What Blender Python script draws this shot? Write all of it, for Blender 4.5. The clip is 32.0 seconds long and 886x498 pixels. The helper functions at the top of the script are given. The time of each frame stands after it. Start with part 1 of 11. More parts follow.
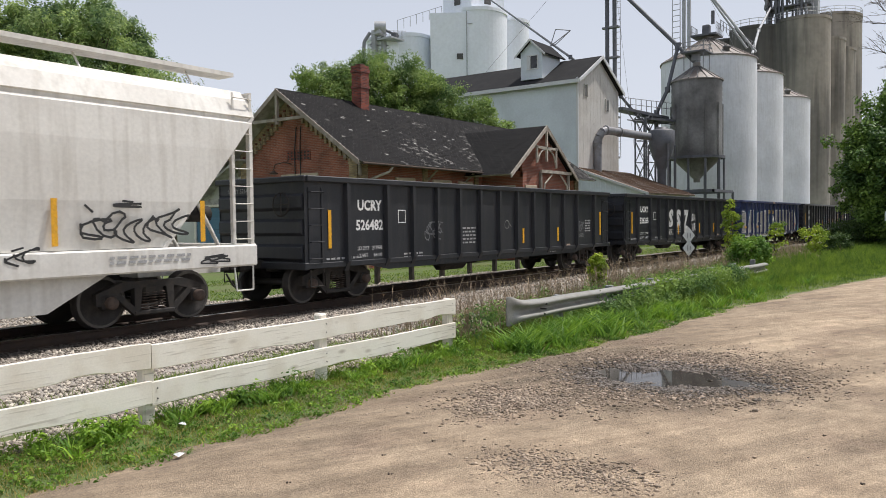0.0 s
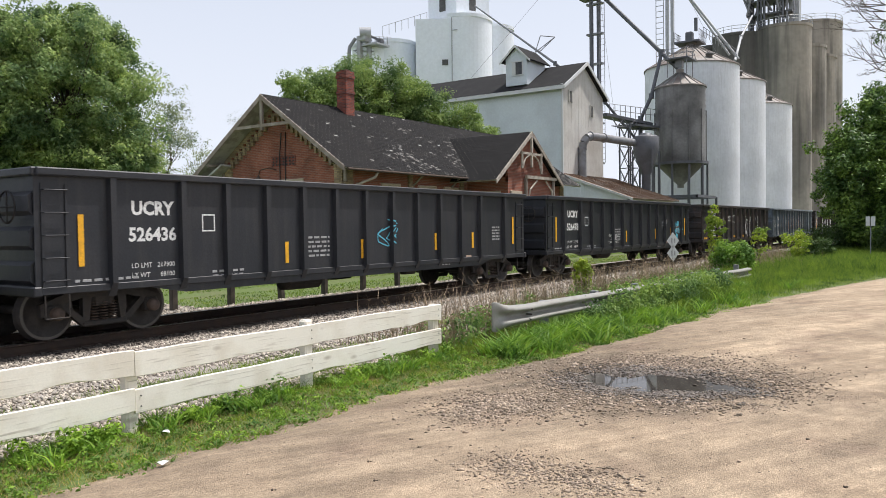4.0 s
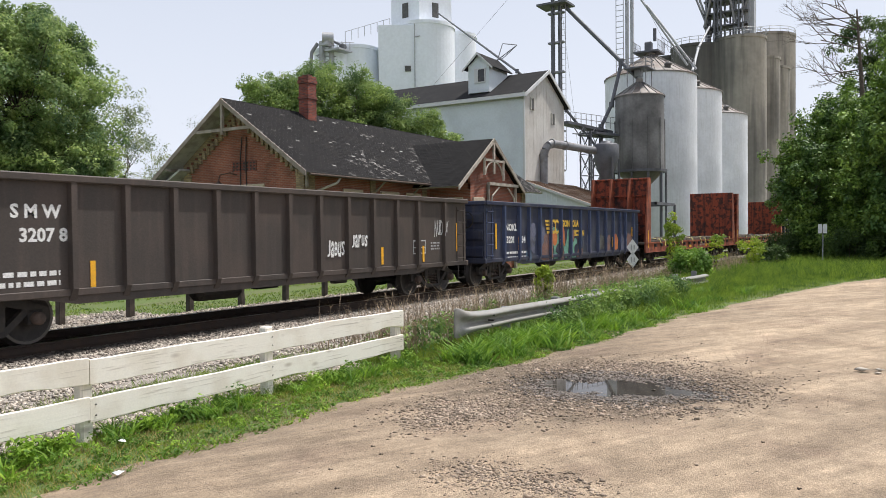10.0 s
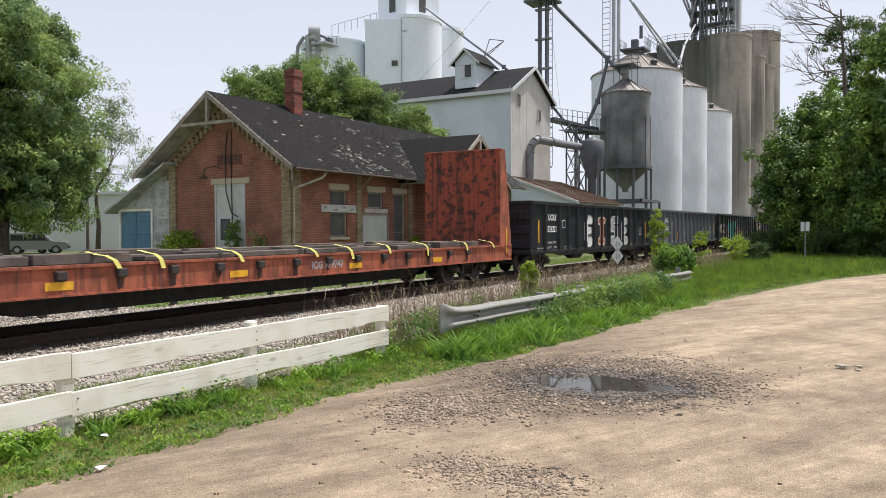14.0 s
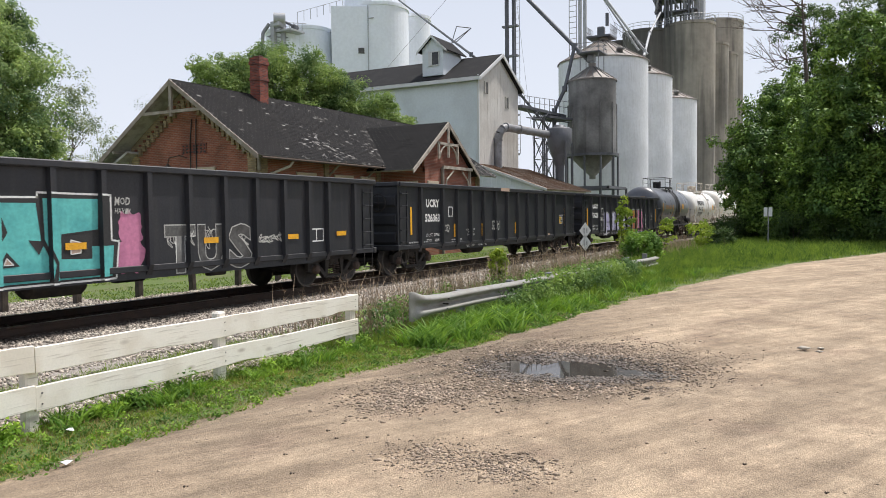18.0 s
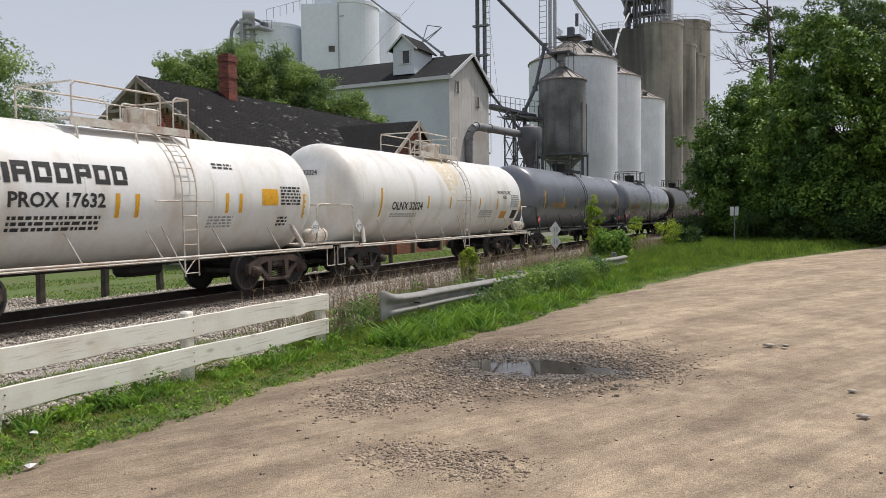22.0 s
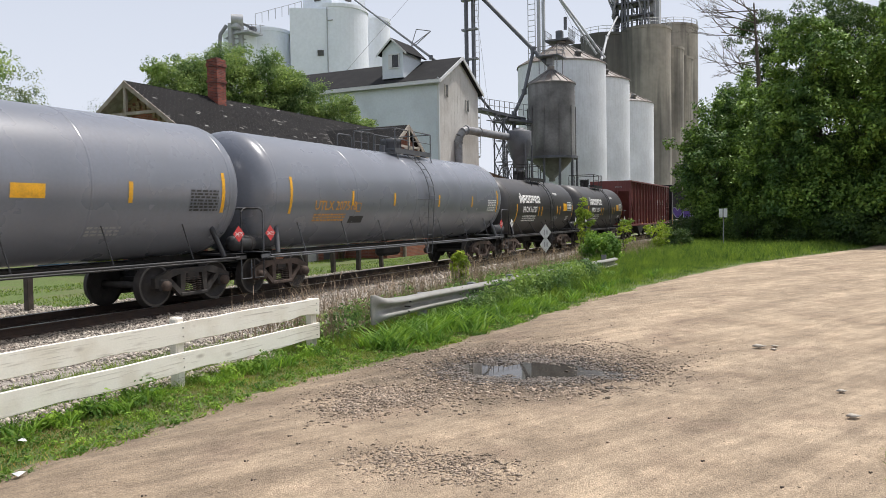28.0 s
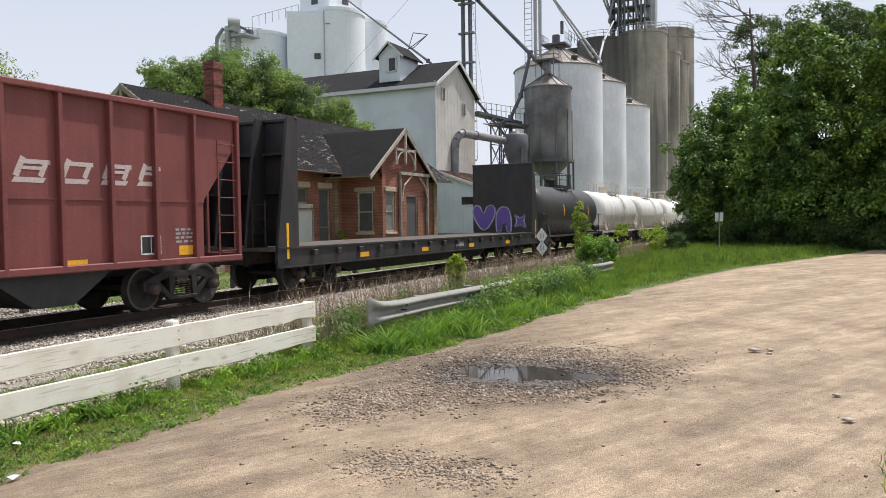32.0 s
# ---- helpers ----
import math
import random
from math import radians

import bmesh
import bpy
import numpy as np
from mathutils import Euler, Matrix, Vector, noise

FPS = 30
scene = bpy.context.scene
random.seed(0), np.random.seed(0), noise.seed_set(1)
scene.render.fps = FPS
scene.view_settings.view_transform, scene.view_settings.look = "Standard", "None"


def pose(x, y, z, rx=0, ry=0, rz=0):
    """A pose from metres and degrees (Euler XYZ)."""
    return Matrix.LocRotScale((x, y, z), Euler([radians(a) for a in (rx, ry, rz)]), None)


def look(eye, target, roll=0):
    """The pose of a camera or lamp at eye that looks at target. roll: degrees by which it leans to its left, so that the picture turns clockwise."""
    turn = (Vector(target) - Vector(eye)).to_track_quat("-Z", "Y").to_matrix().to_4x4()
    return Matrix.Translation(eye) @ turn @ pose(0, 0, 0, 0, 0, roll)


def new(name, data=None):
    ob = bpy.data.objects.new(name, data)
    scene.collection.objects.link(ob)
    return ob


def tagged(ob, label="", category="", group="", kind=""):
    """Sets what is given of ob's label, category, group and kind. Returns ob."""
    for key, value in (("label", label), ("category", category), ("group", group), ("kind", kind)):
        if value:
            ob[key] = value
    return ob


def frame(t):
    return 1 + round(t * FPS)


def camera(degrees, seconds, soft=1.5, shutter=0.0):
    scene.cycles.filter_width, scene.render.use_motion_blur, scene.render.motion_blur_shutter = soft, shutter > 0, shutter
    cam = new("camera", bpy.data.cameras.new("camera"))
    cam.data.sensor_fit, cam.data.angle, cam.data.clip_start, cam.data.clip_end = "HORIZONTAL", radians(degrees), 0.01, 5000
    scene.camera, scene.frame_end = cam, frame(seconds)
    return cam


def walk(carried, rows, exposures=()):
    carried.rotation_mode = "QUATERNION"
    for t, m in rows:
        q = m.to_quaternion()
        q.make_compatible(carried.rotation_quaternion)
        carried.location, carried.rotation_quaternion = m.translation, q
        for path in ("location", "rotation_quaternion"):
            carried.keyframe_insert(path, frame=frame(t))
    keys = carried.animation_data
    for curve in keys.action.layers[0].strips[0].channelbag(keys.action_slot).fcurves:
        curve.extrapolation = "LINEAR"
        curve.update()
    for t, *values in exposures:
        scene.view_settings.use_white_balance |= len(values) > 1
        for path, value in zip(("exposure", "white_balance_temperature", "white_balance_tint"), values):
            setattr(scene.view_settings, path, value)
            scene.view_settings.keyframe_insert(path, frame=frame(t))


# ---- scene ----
# World: metres, z = 0 at the top of the rails, x along the track, y across it.
PATH = [
    (0, 87.963, 0.692, -54.217),    (0.5, 87.924, 0.727, -54.263),    (1, 87.976, 0.760, -54.432),
    (1.5, 87.978, 0.866, -54.553),    (2, 87.998, 0.929, -54.780),    (2.5, 88.002, 0.956, -54.991),
    (3, 88.057, 0.889, -55.122),    (3.5, 88.262, 0.803, -55.145),    (5.5, 88.568, 0.718, -55.896),
    (6, 88.596, 0.633, -56.152),    (6.5, 88.711, 0.522, -56.418),    (7, 88.774, 0.569, -56.711),
    (7.5, 88.658, 0.709, -56.859),    (8, 88.586, 0.754, -56.953),    (8.5, 88.675, 0.779, -57.221),
    (9, 88.746, 0.671, -57.520),    (9.5, 88.751, 0.586, -57.824),    (10, 88.793, 0.589, -58.072),
    (10.5, 88.730, 0.464, -58.245),    (11, 88.694, 0.341, -58.271),    (11.5, 88.689, 0.230, -58.310),
    (12, 88.529, 0.220, -58.441),    (12.5, 88.302, 0.126, -58.682),    (13, 88.236, 0.008, -58.869),
    (13.5, 88.270, 0.014, -59.020),    (14, 88.442, 0.195, -59.128),    (14.5, 88.706, 0.226, -59.213),
    (16.5, 88.336, 0.569, -60.664),    (17, 88.086, 0.577, -61.002),    (17.5, 87.766, 0.651, -61.282),
    (18, 87.546, 0.680, -61.435),    (18.5, 87.601, 0.597, -61.551),    (19, 87.703, 0.507, -61.848),
    (19.5, 87.728, 0.548, -62.330),    (20, 87.686, 0.642, -62.775),    (20.5, 87.639, 0.567, -63.121),
    (21, 87.599, 0.565, -63.282),    (21.5, 87.529, 0.552, -63.402),    (22, 87.443, 0.643, -63.590),
    (22.5, 87.313, 0.702, -63.685),    (23, 87.201, 0.772, -63.743),    (23.5, 87.105, 0.806, -63.728),
    (24, 87.058, 0.826, -63.746),    (24.5, 87.109, 0.966, -63.835),    (25, 87.165, 1.009, -63.970),
    (25.5, 87.351, 1.003, -63.900),    (27.5, 87.625, 1.064, -64.224),    (28, 87.700, 0.997, -64.317),
    (28.5, 87.756, 1.025, -64.397),    (29, 87.783, 0.923, -64.515),    (29.5, 87.826, 0.908, -64.491),
    (30, 87.874, 0.860, -64.405),    (30.5, 87.918, 0.909, -64.387),    
    (31, 87.946, 0.873, -64.480),    (31.5, 87.996, 0.859, -64.569),    (32, 87.943, 0.864, -64.579),

]
cam = camera(59.67, 32.0, soft=0.6, shutter=0.04)
walk(cam, [(t, pose(0, 0, 1.79, rx, ry, rz)) for t, rx, ry, rz in PATH], exposures=[(0.0, -0.19), (0.6, 0.06), (1.2, 0.15), (2.5, 0.13), (7.0, 0.05), (11.0, 0.05), (14.0, 0.04), (20.0, 0.0), (21.2, -0.12), (22.0, -0.4), (23.0, -0.44), (23.8, -0.14), (25.0, 0.02), (28.0, -0.05), (32.0, -0.03)])

# ---- sky and sun ----
SUN_TO = Vector((0.36, -0.22, 0.90)).normalized()
world = bpy.data.worlds.new("hazy_sky")
scene.world = world
world.use_nodes = True
wn, wl = world.node_tree.nodes, world.node_tree.links
wn.clear()
sky = wn.new("ShaderNodeTexSky")
sky.sky_type, sky.sun_disc = "NISHITA", False
sky.sun_elevation = math.asin(SUN_TO.z)
sky.sun_rotation = math.atan2(SUN_TO.x, SUN_TO.y)
sky.air_density, sky.dust_density, sky.ozone_density = 1.0, 4.0, 1.0
veil = wn.new("ShaderNodeMix")
veil.data_type, veil.blend_type = "RGBA", "MIX"
veil.inputs[7].default_value = (8.5, 8.95, 10.1, 1)
# the haze is thick towards the horizon and thins out overhead
w_co = wn.new("ShaderNodeTexCoord")
w_sp = wn.new("ShaderNodeSeparateXYZ")
w_mr = wn.new("ShaderNodeMapRange")
w_mr.inputs[1].default_value, w_mr.inputs[2].default_value = 0.05, 0.75
w_mr.inputs[3].default_value, w_mr.inputs[4].default_value = 0.88, 0.3
wl.new(w_co.outputs["Generated"], w_sp.inputs[0])
wl.new(w_sp.outputs[2], w_mr.inputs[0])
wl.new(w_mr.outputs[0], veil.inputs[0])
back = wn.new("ShaderNodeBackground")
back.inputs[1].default_value = 0.105
wout = wn.new("ShaderNodeOutputWorld")
wl.new(sky.outputs[0], veil.inputs[6])
wl.new(veil.outputs[2], back.inputs[0])
wl.new(back.outputs[0], wout.inputs[0])

sun = new("sun", bpy.data.lights.new("sun", "SUN"))
sun.data.energy, sun.data.angle, sun.data.color = 4.1, radians(1.5), (1.0, 0.965, 0.93)
sun.matrix_world = look((0, 0, 60), Vector((0, 0, 60)) - SUN_TO)


# ---- materials ----
def mat(name, col, rough=0.8, metal=0.0, col2=None, amount=0.5, scale=1.5, fine=30.0, bump=0.15, var=0.12,
        streak=None, streak_amount=0.4, streak_scale=3.0, spec=0.5, rand=0.0, lo=0.45, hi=0.62):
    """A weathered surface: base colour, a second colour in patches, vertical streaks, grain and relief."""
    m = bpy.data.materials.new(name)
    m.use_nodes = True
    n, l = m.node_tree.nodes, m.node_tree.links
    b = n["Principled BSDF"]
    b.inputs["Metallic"].default_value = metal
    b.inputs["Specular IOR Level"].default_value = spec
    co = n.new("ShaderNodeTexCoord")

    def noise_tex(sc, stretch=None, detail=6.0):
        t = n.new("ShaderNodeTexNoise")
        t.inputs["Scale"].default_value, t.inputs["Detail"].default_value = sc, detail
        if stretch:
            mp = n.new("ShaderNodeMapping")
            mp.inputs["Scale"].default_value = stretch
            l.new(co.outputs["Object"], mp.inputs[0])
            l.new(mp.outputs[0], t.inputs["Vector"])
        else:
            l.new(co.outputs["Object"], t.inputs["Vector"])
        return t

    def ramp(src, a, c):
        r = n.new("ShaderNodeMapRange")
        r.inputs[1].default_value, r.inputs[2].default_value = a, c
        l.new(src, r.inputs[0])
        return r.outputs[0]

    def mix(f, a, c, blend="MIX"):
        x = n.new("ShaderNodeMix")
        x.data_type, x.blend_type = "RGBA", blend
        for i, v in ((0, f), (6, a), (7, c)):
            if isinstance(v, bpy.types.NodeSocket):
                l.new(v, x.inputs[i])
            elif i == 0:
                x.inputs[0].default_value = v
            else:
                x.inputs[i].default_value = (*v[:3], 1)
        return x.outputs[2]

    big, grain = noise_tex(scale), noise_tex(fine)
    cur = col
    if col2:
        f = n.new("ShaderNodeMath")
        f.operation = "MULTIPLY"
        f.inputs[1].default_value = amount
        l.new(ramp(big.outputs[0], lo, hi), f.inputs[0])
        cur = mix(f.outputs[0], cur, col2)
    if streak:
        s = noise_tex(streak_scale, (2.2, 2.2, 0.18))
        f = n.new("ShaderNodeMath")
        f.operation = "MULTIPLY"
        f.inputs[1].default_value = streak_amount
        l.new(ramp(s.outputs[0], 0.48, 0.72), f.inputs[0])
        cur = mix(f.outputs[0], cur, streak)
    g = n.new("ShaderNodeMapRange")
    g.inputs[1].default_value, g.inputs[2].default_value = 0.3, 0.7
    g.inputs[3].default_value, g.inputs[4].default_value = 1 - var, 1 + var
    l.new(grain.outputs[0], g.inputs[0])
    gc = n.new("ShaderNodeCombineColor")
    for i in range(3):
        l.new(g.outputs[0], gc.inputs[i])
    cur = mix(1.0, cur, gc.outputs[0], "MULTIPLY")
    if rand:
        oi = n.new("ShaderNodeObjectInfo")
        rr = n.new("ShaderNodeMapRange")
        rr.inputs[3].default_value, rr.inputs[4].default_value = 1 - rand, 1 + rand
        l.new(oi.outputs["Random"], rr.inputs[0])
        rc = n.new("ShaderNodeCombineColor")
        for i in range(3):
            l.new(rr.outputs[0], rc.inputs[i])
        cur = mix(1.0, cur, rc.outputs[0], "MULTIPLY")
    l.new(cur, b.inputs["Base Color"])
    ro = n.new("ShaderNodeMapRange")
    ro.inputs[3].default_value, ro.inputs[4].default_value = max(0.03, rough - 0.1), min(1, rough + 0.1)
    l.new(big.outputs[0], ro.inputs[0])
    l.new(ro.outputs[0], b.inputs["Roughness"])
    if bump:
        bp = n.new("ShaderNodeBump")
        bp.inputs["Strength"].default_value, bp.inputs["Distance"].default_value = min(1, bump), 0.02
        l.new(grain.outputs[0], bp.inputs["Height"])
        l.new(bp.outputs[0], b.inputs["Normal"])
    return m


def island_vary(m, amount):
    """Vary a joined mass piece by piece."""
    n, l = m.node_tree.nodes, m.node_tree.links
    b = n["Principled BSDF"]
    src = b.inputs["Base Color"].links[0].from_socket
    ge = n.new("ShaderNodeNewGeometry")
    r = n.new("ShaderNodeMapRange")
    r.inputs[3].default_value, r.inputs[4].default_value = 1 - amount, 1 + amount
    l.new(ge.outputs["Random Per Island"], r.inputs[0])
    c = n.new("ShaderNodeCombineColor")
    for i in range(3):
        l.new(r.outputs[0], c.inputs[i])
    x = n.new("ShaderNodeMix")
    x.data_type, x.blend_type = "RGBA", "MULTIPLY"
    x.inputs[0].default_value = 1
    l.new(src, x.inputs[6])
    l.new(c.outputs[0], x.inputs[7])
    l.new(x.outputs[2], b.inputs["Base Color"])
    return m


def leaf_mat(name, a, c, clump=0.8, gloss=0.2, through_=0.4):
    """Thin leaves: two greens by leaf, some light let through."""
    m = bpy.data.materials.new(name)
    m.use_nodes = True
    n, l = m.node_tree.nodes, m.node_tree.links
    b, out = n["Principled BSDF"], n["Material Output"]
    ge = n.new("ShaderNodeNewGeometry")
    x = n.new("ShaderNodeMix")
    x.data_type = "RGBA"
    x.inputs[6].default_value, x.inputs[7].default_value = (*a, 1), (*c, 1)
    l.new(ge.outputs["Random Per Island"], x.inputs[0])
    # whole sprays of leaves differ in tone
    co = n.new("ShaderNodeTexCoord")
    no = n.new("ShaderNodeTexNoise")
    no.inputs["Scale"].default_value, no.inputs["Detail"].default_value = clump, 3
    l.new(co.outputs["Object"], no.inputs["Vector"])
    mr = n.new("ShaderNodeMapRange")
    mr.inputs[1].default_value, mr.inputs[2].default_value = 0.36, 0.64
    l.new(no.outputs[0], mr.inputs[0])
    tone = n.new("ShaderNodeMix")
    tone.data_type = "RGBA"
    tone.inputs[6].default_value, tone.inputs[7].default_value = (0.62, 0.68, 0.75, 1), (1.65, 1.45, 1.1, 1)
    l.new(mr.outputs[0], tone.inputs[0])
    mu = n.new("ShaderNodeMix")
    mu.data_type, mu.blend_type = "RGBA", "MULTIPLY"
    mu.inputs[0].default_value = 1
    l.new(x.outputs[2], mu.inputs[6])
    l.new(tone.outputs[2], mu.inputs[7])
    x = mu
    l.new(x.outputs[2], b.inputs["Base Color"])
    b.inputs["Roughness"].default_value = 0.5
    b.inputs["Specular IOR Level"].default_value = gloss
    tr = n.new("ShaderNodeBsdfTranslucent")
    l.new(x.outputs[2], tr.inputs[0])
    sh = n.new("ShaderNodeMixShader")
    sh.inputs[0].default_value = through_
    l.new(b.outputs[0], sh.inputs[1])
    l.new(tr.outputs[0], sh.inputs[2])
    l.new(sh.outputs[0], out.inputs[0])
    return m


def brick_mat(name, c1, c2, mortar, size=1.0):
    m = bpy.data.materials.new(name)
    m.use_nodes = True
    n, l = m.node_tree.nodes, m.node_tree.links
    b = n["Principled BSDF"]
    co = n.new("ShaderNodeTexCoord")
    sp = n.new("ShaderNodeSeparateXYZ")
    l.new(co.outputs["Object"], sp.inputs[0])
    ad = n.new("ShaderNodeMath")
    l.new(sp.outputs[0], ad.inputs[0])
    l.new(sp.outputs[1], ad.inputs[1])
    cb = n.new("ShaderNodeCombineXYZ")
    l.new(ad.outputs[0], cb.inputs[0])
    l.new(sp.outputs[2], cb.inputs[1])
    br = n.new("ShaderNodeTexBrick")
    l.new(cb.outputs[0], br.inputs["Vector"])
    br.inputs["Color1"].default_value, br.inputs["Color2"].default_value = (*c1, 1), (*c2, 1)
    br.inputs["Mortar"].default_value = (*mortar, 1)
    br.inputs["Scale"].default_value = 1.0
    br.inputs["Mortar Size"].default_value = 0.008
    br.inputs["Brick Width"].default_value, br.inputs["Row Height"].default_value = 0.21 * size, 0.075 * size
    no = n.new("ShaderNodeTexNoise")
    no.inputs["Scale"].default_value, no.inputs["Detail"].default_value = 1.1, 7
    l.new(co.outputs["Object"], no.inputs["Vector"])
    mr = n.new("ShaderNodeMapRange")
    mr.inputs[1].default_value, mr.inputs[2].default_value = 0.3, 0.7
    mr.inputs[3].default_value, mr.inputs[4].default_value = 0.68, 1.22
    l.new(no.outputs[0], mr.inputs[0])
    c = n.new("ShaderNodeCombineColor")
    for i in range(3):
        l.new(mr.outputs[0], c.inputs[i])
    x = n.new("ShaderNodeMix")
    x.data_type, x.blend_type = "RGBA", "MULTIPLY"
    x.inputs[0].default_value = 1
    l.new(br.outputs[0], x.inputs[6])
    l.new(c.outputs[0], x.inputs[7])
    l.new(x.outputs[2], b.inputs["Base Color"])
    b.inputs["Roughness"].default_value = 0.9
    bp = n.new("ShaderNodeBump")
    bp.inputs["Strength"].default_value, bp.inputs["Distance"].default_value = 0.6, 0.01
    bp.invert = True
    l.new(br.outputs[1], bp.inputs["Height"])
    l.new(bp.outputs[0], b.inputs["Normal"])
    return m


WHITE_WOOD = mat("weathered_white_paint", (0.84, 0.8, 0.71), 0.8, col2=(0.66, 0.59, 0.48), amount=0.55, scale=2.2, fine=60, bump=0.0, var=0.04, rand=0.04)


def board_grain(m):
    """Wood grain along the board, cracks and a few knots."""
    n, l = m.node_tree.nodes, m.node_tree.links
    b = n["Principled BSDF"]
    src = b.inputs["Base Color"].links[0].from_socket
    co = n.new("ShaderNodeTexCoord")
    mp = n.new("ShaderNodeMapping")
    mp.inputs["Scale"].default_value = (1.2, 12, 26)
    l.new(co.outputs["Object"], mp.inputs[0])
    gr = n.new("ShaderNodeTexNoise")
    gr.inputs["Scale"].default_value, gr.inputs["Detail"].default_value = 1.6, 6
    l.new(mp.outputs[0], gr.inputs["Vector"])
    r1 = n.new("ShaderNodeMapRange")
    r1.inputs[1].default_value, r1.inputs[2].default_value = 0.58, 0.72
    l.new(gr.outputs[0], r1.inputs[0])
    mp2 = n.new("ShaderNodeMapping")
    mp2.inputs["Scale"].default_value = (1.3, 1, 3.2)
    l.new(co.outputs["Object"], mp2.inputs[0])
    vo = n.new("ShaderNodeTexVoronoi")
    vo.inputs["Scale"].default_value = 1.5
    l.new(mp2.outputs[0], vo.inputs["Vector"])
    r2 = n.new("ShaderNodeMapRange")
    r2.inputs[1].default_value, r2.inputs[2].default_value = 0.17, 0.05
    l.new(vo.outputs["Distance"], r2.inputs[0])
    mx = n.new("ShaderNodeMath")
    mx.operation = "MAXIMUM"
    l.new(r1.outputs[0], mx.inputs[0])
    l.new(r2.outputs[0], mx.inputs[1])
    k = n.new("ShaderNodeMath")
    k.operation = "MULTIPLY"
    k.inputs[1].default_value = 0.6
    l.new(mx.outputs[0], k.inputs[0])
    x = n.new("ShaderNodeMix")
    x.data_type = "RGBA"
    x.inputs[7].default_value = (0.33, 0.27, 0.21, 1)
    l.new(k.outputs[0], x.inputs[0])
    l.new(src, x.inputs[6])
    l.new(x.outputs[2], b.inputs["Base Color"])
    bp = n.new("ShaderNodeBump")
    bp.inputs["Strength"].default_value, bp.inputs["Distance"].default_value = 0.25, 0.006
    l.new(gr.outputs[0], bp.inputs["Height"])
    l.new(bp.outputs[0], b.inputs["Normal"])
    return m


board_grain(WHITE_WOOD)
GALV = mat("galvanised_steel", (0.29, 0.283, 0.258), 0.5, 0.1, col2=(0.21, 0.185, 0.16), amount=0.5, scale=4, fine=50, var=0.08)
GALV_DARK = mat("dull_galvanised_steel", (0.26, 0.265, 0.28), 0.55, 0.2, col2=(0.16, 0.15, 0.145), amount=0.6, scale=2, fine=20)
RAIL_RUST = mat("rusty_rail_steel", (0.045, 0.03, 0.023), 0.75, 0.2, col2=(0.075, 0.045, 0.03), amount=0.6, scale=5, fine=60)
RAIL_TOP = mat("worn_rail_head", (0.35, 0.33, 0.31), 0.3, 0.9, fine=80)
TIE = mat("creosoted_timber", (0.045, 0.036, 0.03), 0.9, col2=(0.09, 0.075, 0.062), amount=0.6, scale=4, fine=40, bump=0.5, rand=0.25)
BALLAST = mat("crushed_stone_bed", (0.36, 0.325, 0.285), 0.95, col2=(0.2, 0.17, 0.145), amount=0.7, scale=9, fine=45, bump=1.0, var=0.35)
STONE = island_vary(mat("crushed_stone", (0.42, 0.375, 0.315), 0.95, col2=(0.31, 0.25, 0.21), amount=0.5, scale=3, fine=60, var=0.15), 0.55)


def darkened(m):
    """The stones turn nearly black in a ragged band along the rails."""
    n, l = m.node_tree.nodes, m.node_tree.links
    b = n["Principled BSDF"]
    src = b.inputs["Base Color"].links[0].from_socket
    co, sp = n.new("ShaderNodeTexCoord"), n.new("ShaderNodeSeparateXYZ")
    l.new(co.outputs["Object"], sp.inputs[0])
    no = n.new("ShaderNodeTexNoise")
    no.inputs["Scale"].default_value = 1.1
    l.new(co.outputs["Object"], no.inputs["Vector"])
    ad = n.new("ShaderNodeMath")
    ad.inputs[1].default_value = -0.5
    l.new(no.outputs[0], ad.inputs[0])
    sm = n.new("ShaderNodeMath")
    l.new(sp.outputs[1], sm.inputs[0])
    l.new(ad.outputs[0], sm.inputs[1])
    ds = n.new("ShaderNodeMath")
    ds.operation = "SUBTRACT"
    ds.inputs[1].default_value = 13.45
    l.new(sm.outputs[0], ds.inputs[0])
    ab = n.new("ShaderNodeMath")
    ab.operation = "ABSOLUTE"
    l.new(ds.outputs[0], ab.inputs[0])
    mr = n.new("ShaderNodeMapRange")
    mr.inputs[1].default_value, mr.inputs[2].default_value = 1.35, 1.75
    mr.inputs[3].default_value, mr.inputs[4].default_value = 0.85, 0.0
    l.new(ab.outputs[0], mr.inputs[0])
    x = n.new("ShaderNodeMix")
    x.data_type = "RGBA"
    x.inputs[7].default_value = (0.045, 0.036, 0.03, 1)
    l.new(mr.outputs[0], x.inputs[0])
    l.new(src, x.inputs[6])
    l.new(x.outputs[2], b.inputs["Base Color"])
    return m


darkened(BALLAST)
darkened(STONE)
GRAVEL = island_vary(mat("road_gravel", (0.33, 0.26, 0.195), 0.9, col2=(0.2, 0.15, 0.11), amount=0.5, scale=4, fine=60), 0.6)
BARK = mat("bark", (0.12, 0.095, 0.075), 0.95, col2=(0.06, 0.05, 0.04), amount=0.7, scale=6, fine=40, bump=0.8)
DRY = island_vary(mat("dry_stalks", (0.33, 0.245, 0.165), 0.9, fine=20), 0.4)
BLACK = mat("worn_black_paint", (0.022, 0.023, 0.026), 0.55, col2=(0.045, 0.042, 0.04), amount=0.6, scale=1.2, fine=25, streak=(0.06, 0.052, 0.046), streak_amount=0.35, var=0.2)
BLACK2 = mat("gondola_black_paint", (0.016, 0.018, 0.023), 0.5, col2=(0.028, 0.028, 0.032), amount=0.6, scale=0.9, fine=25, streak=(0.055, 0.05, 0.046), streak_amount=0.3, var=0.15)
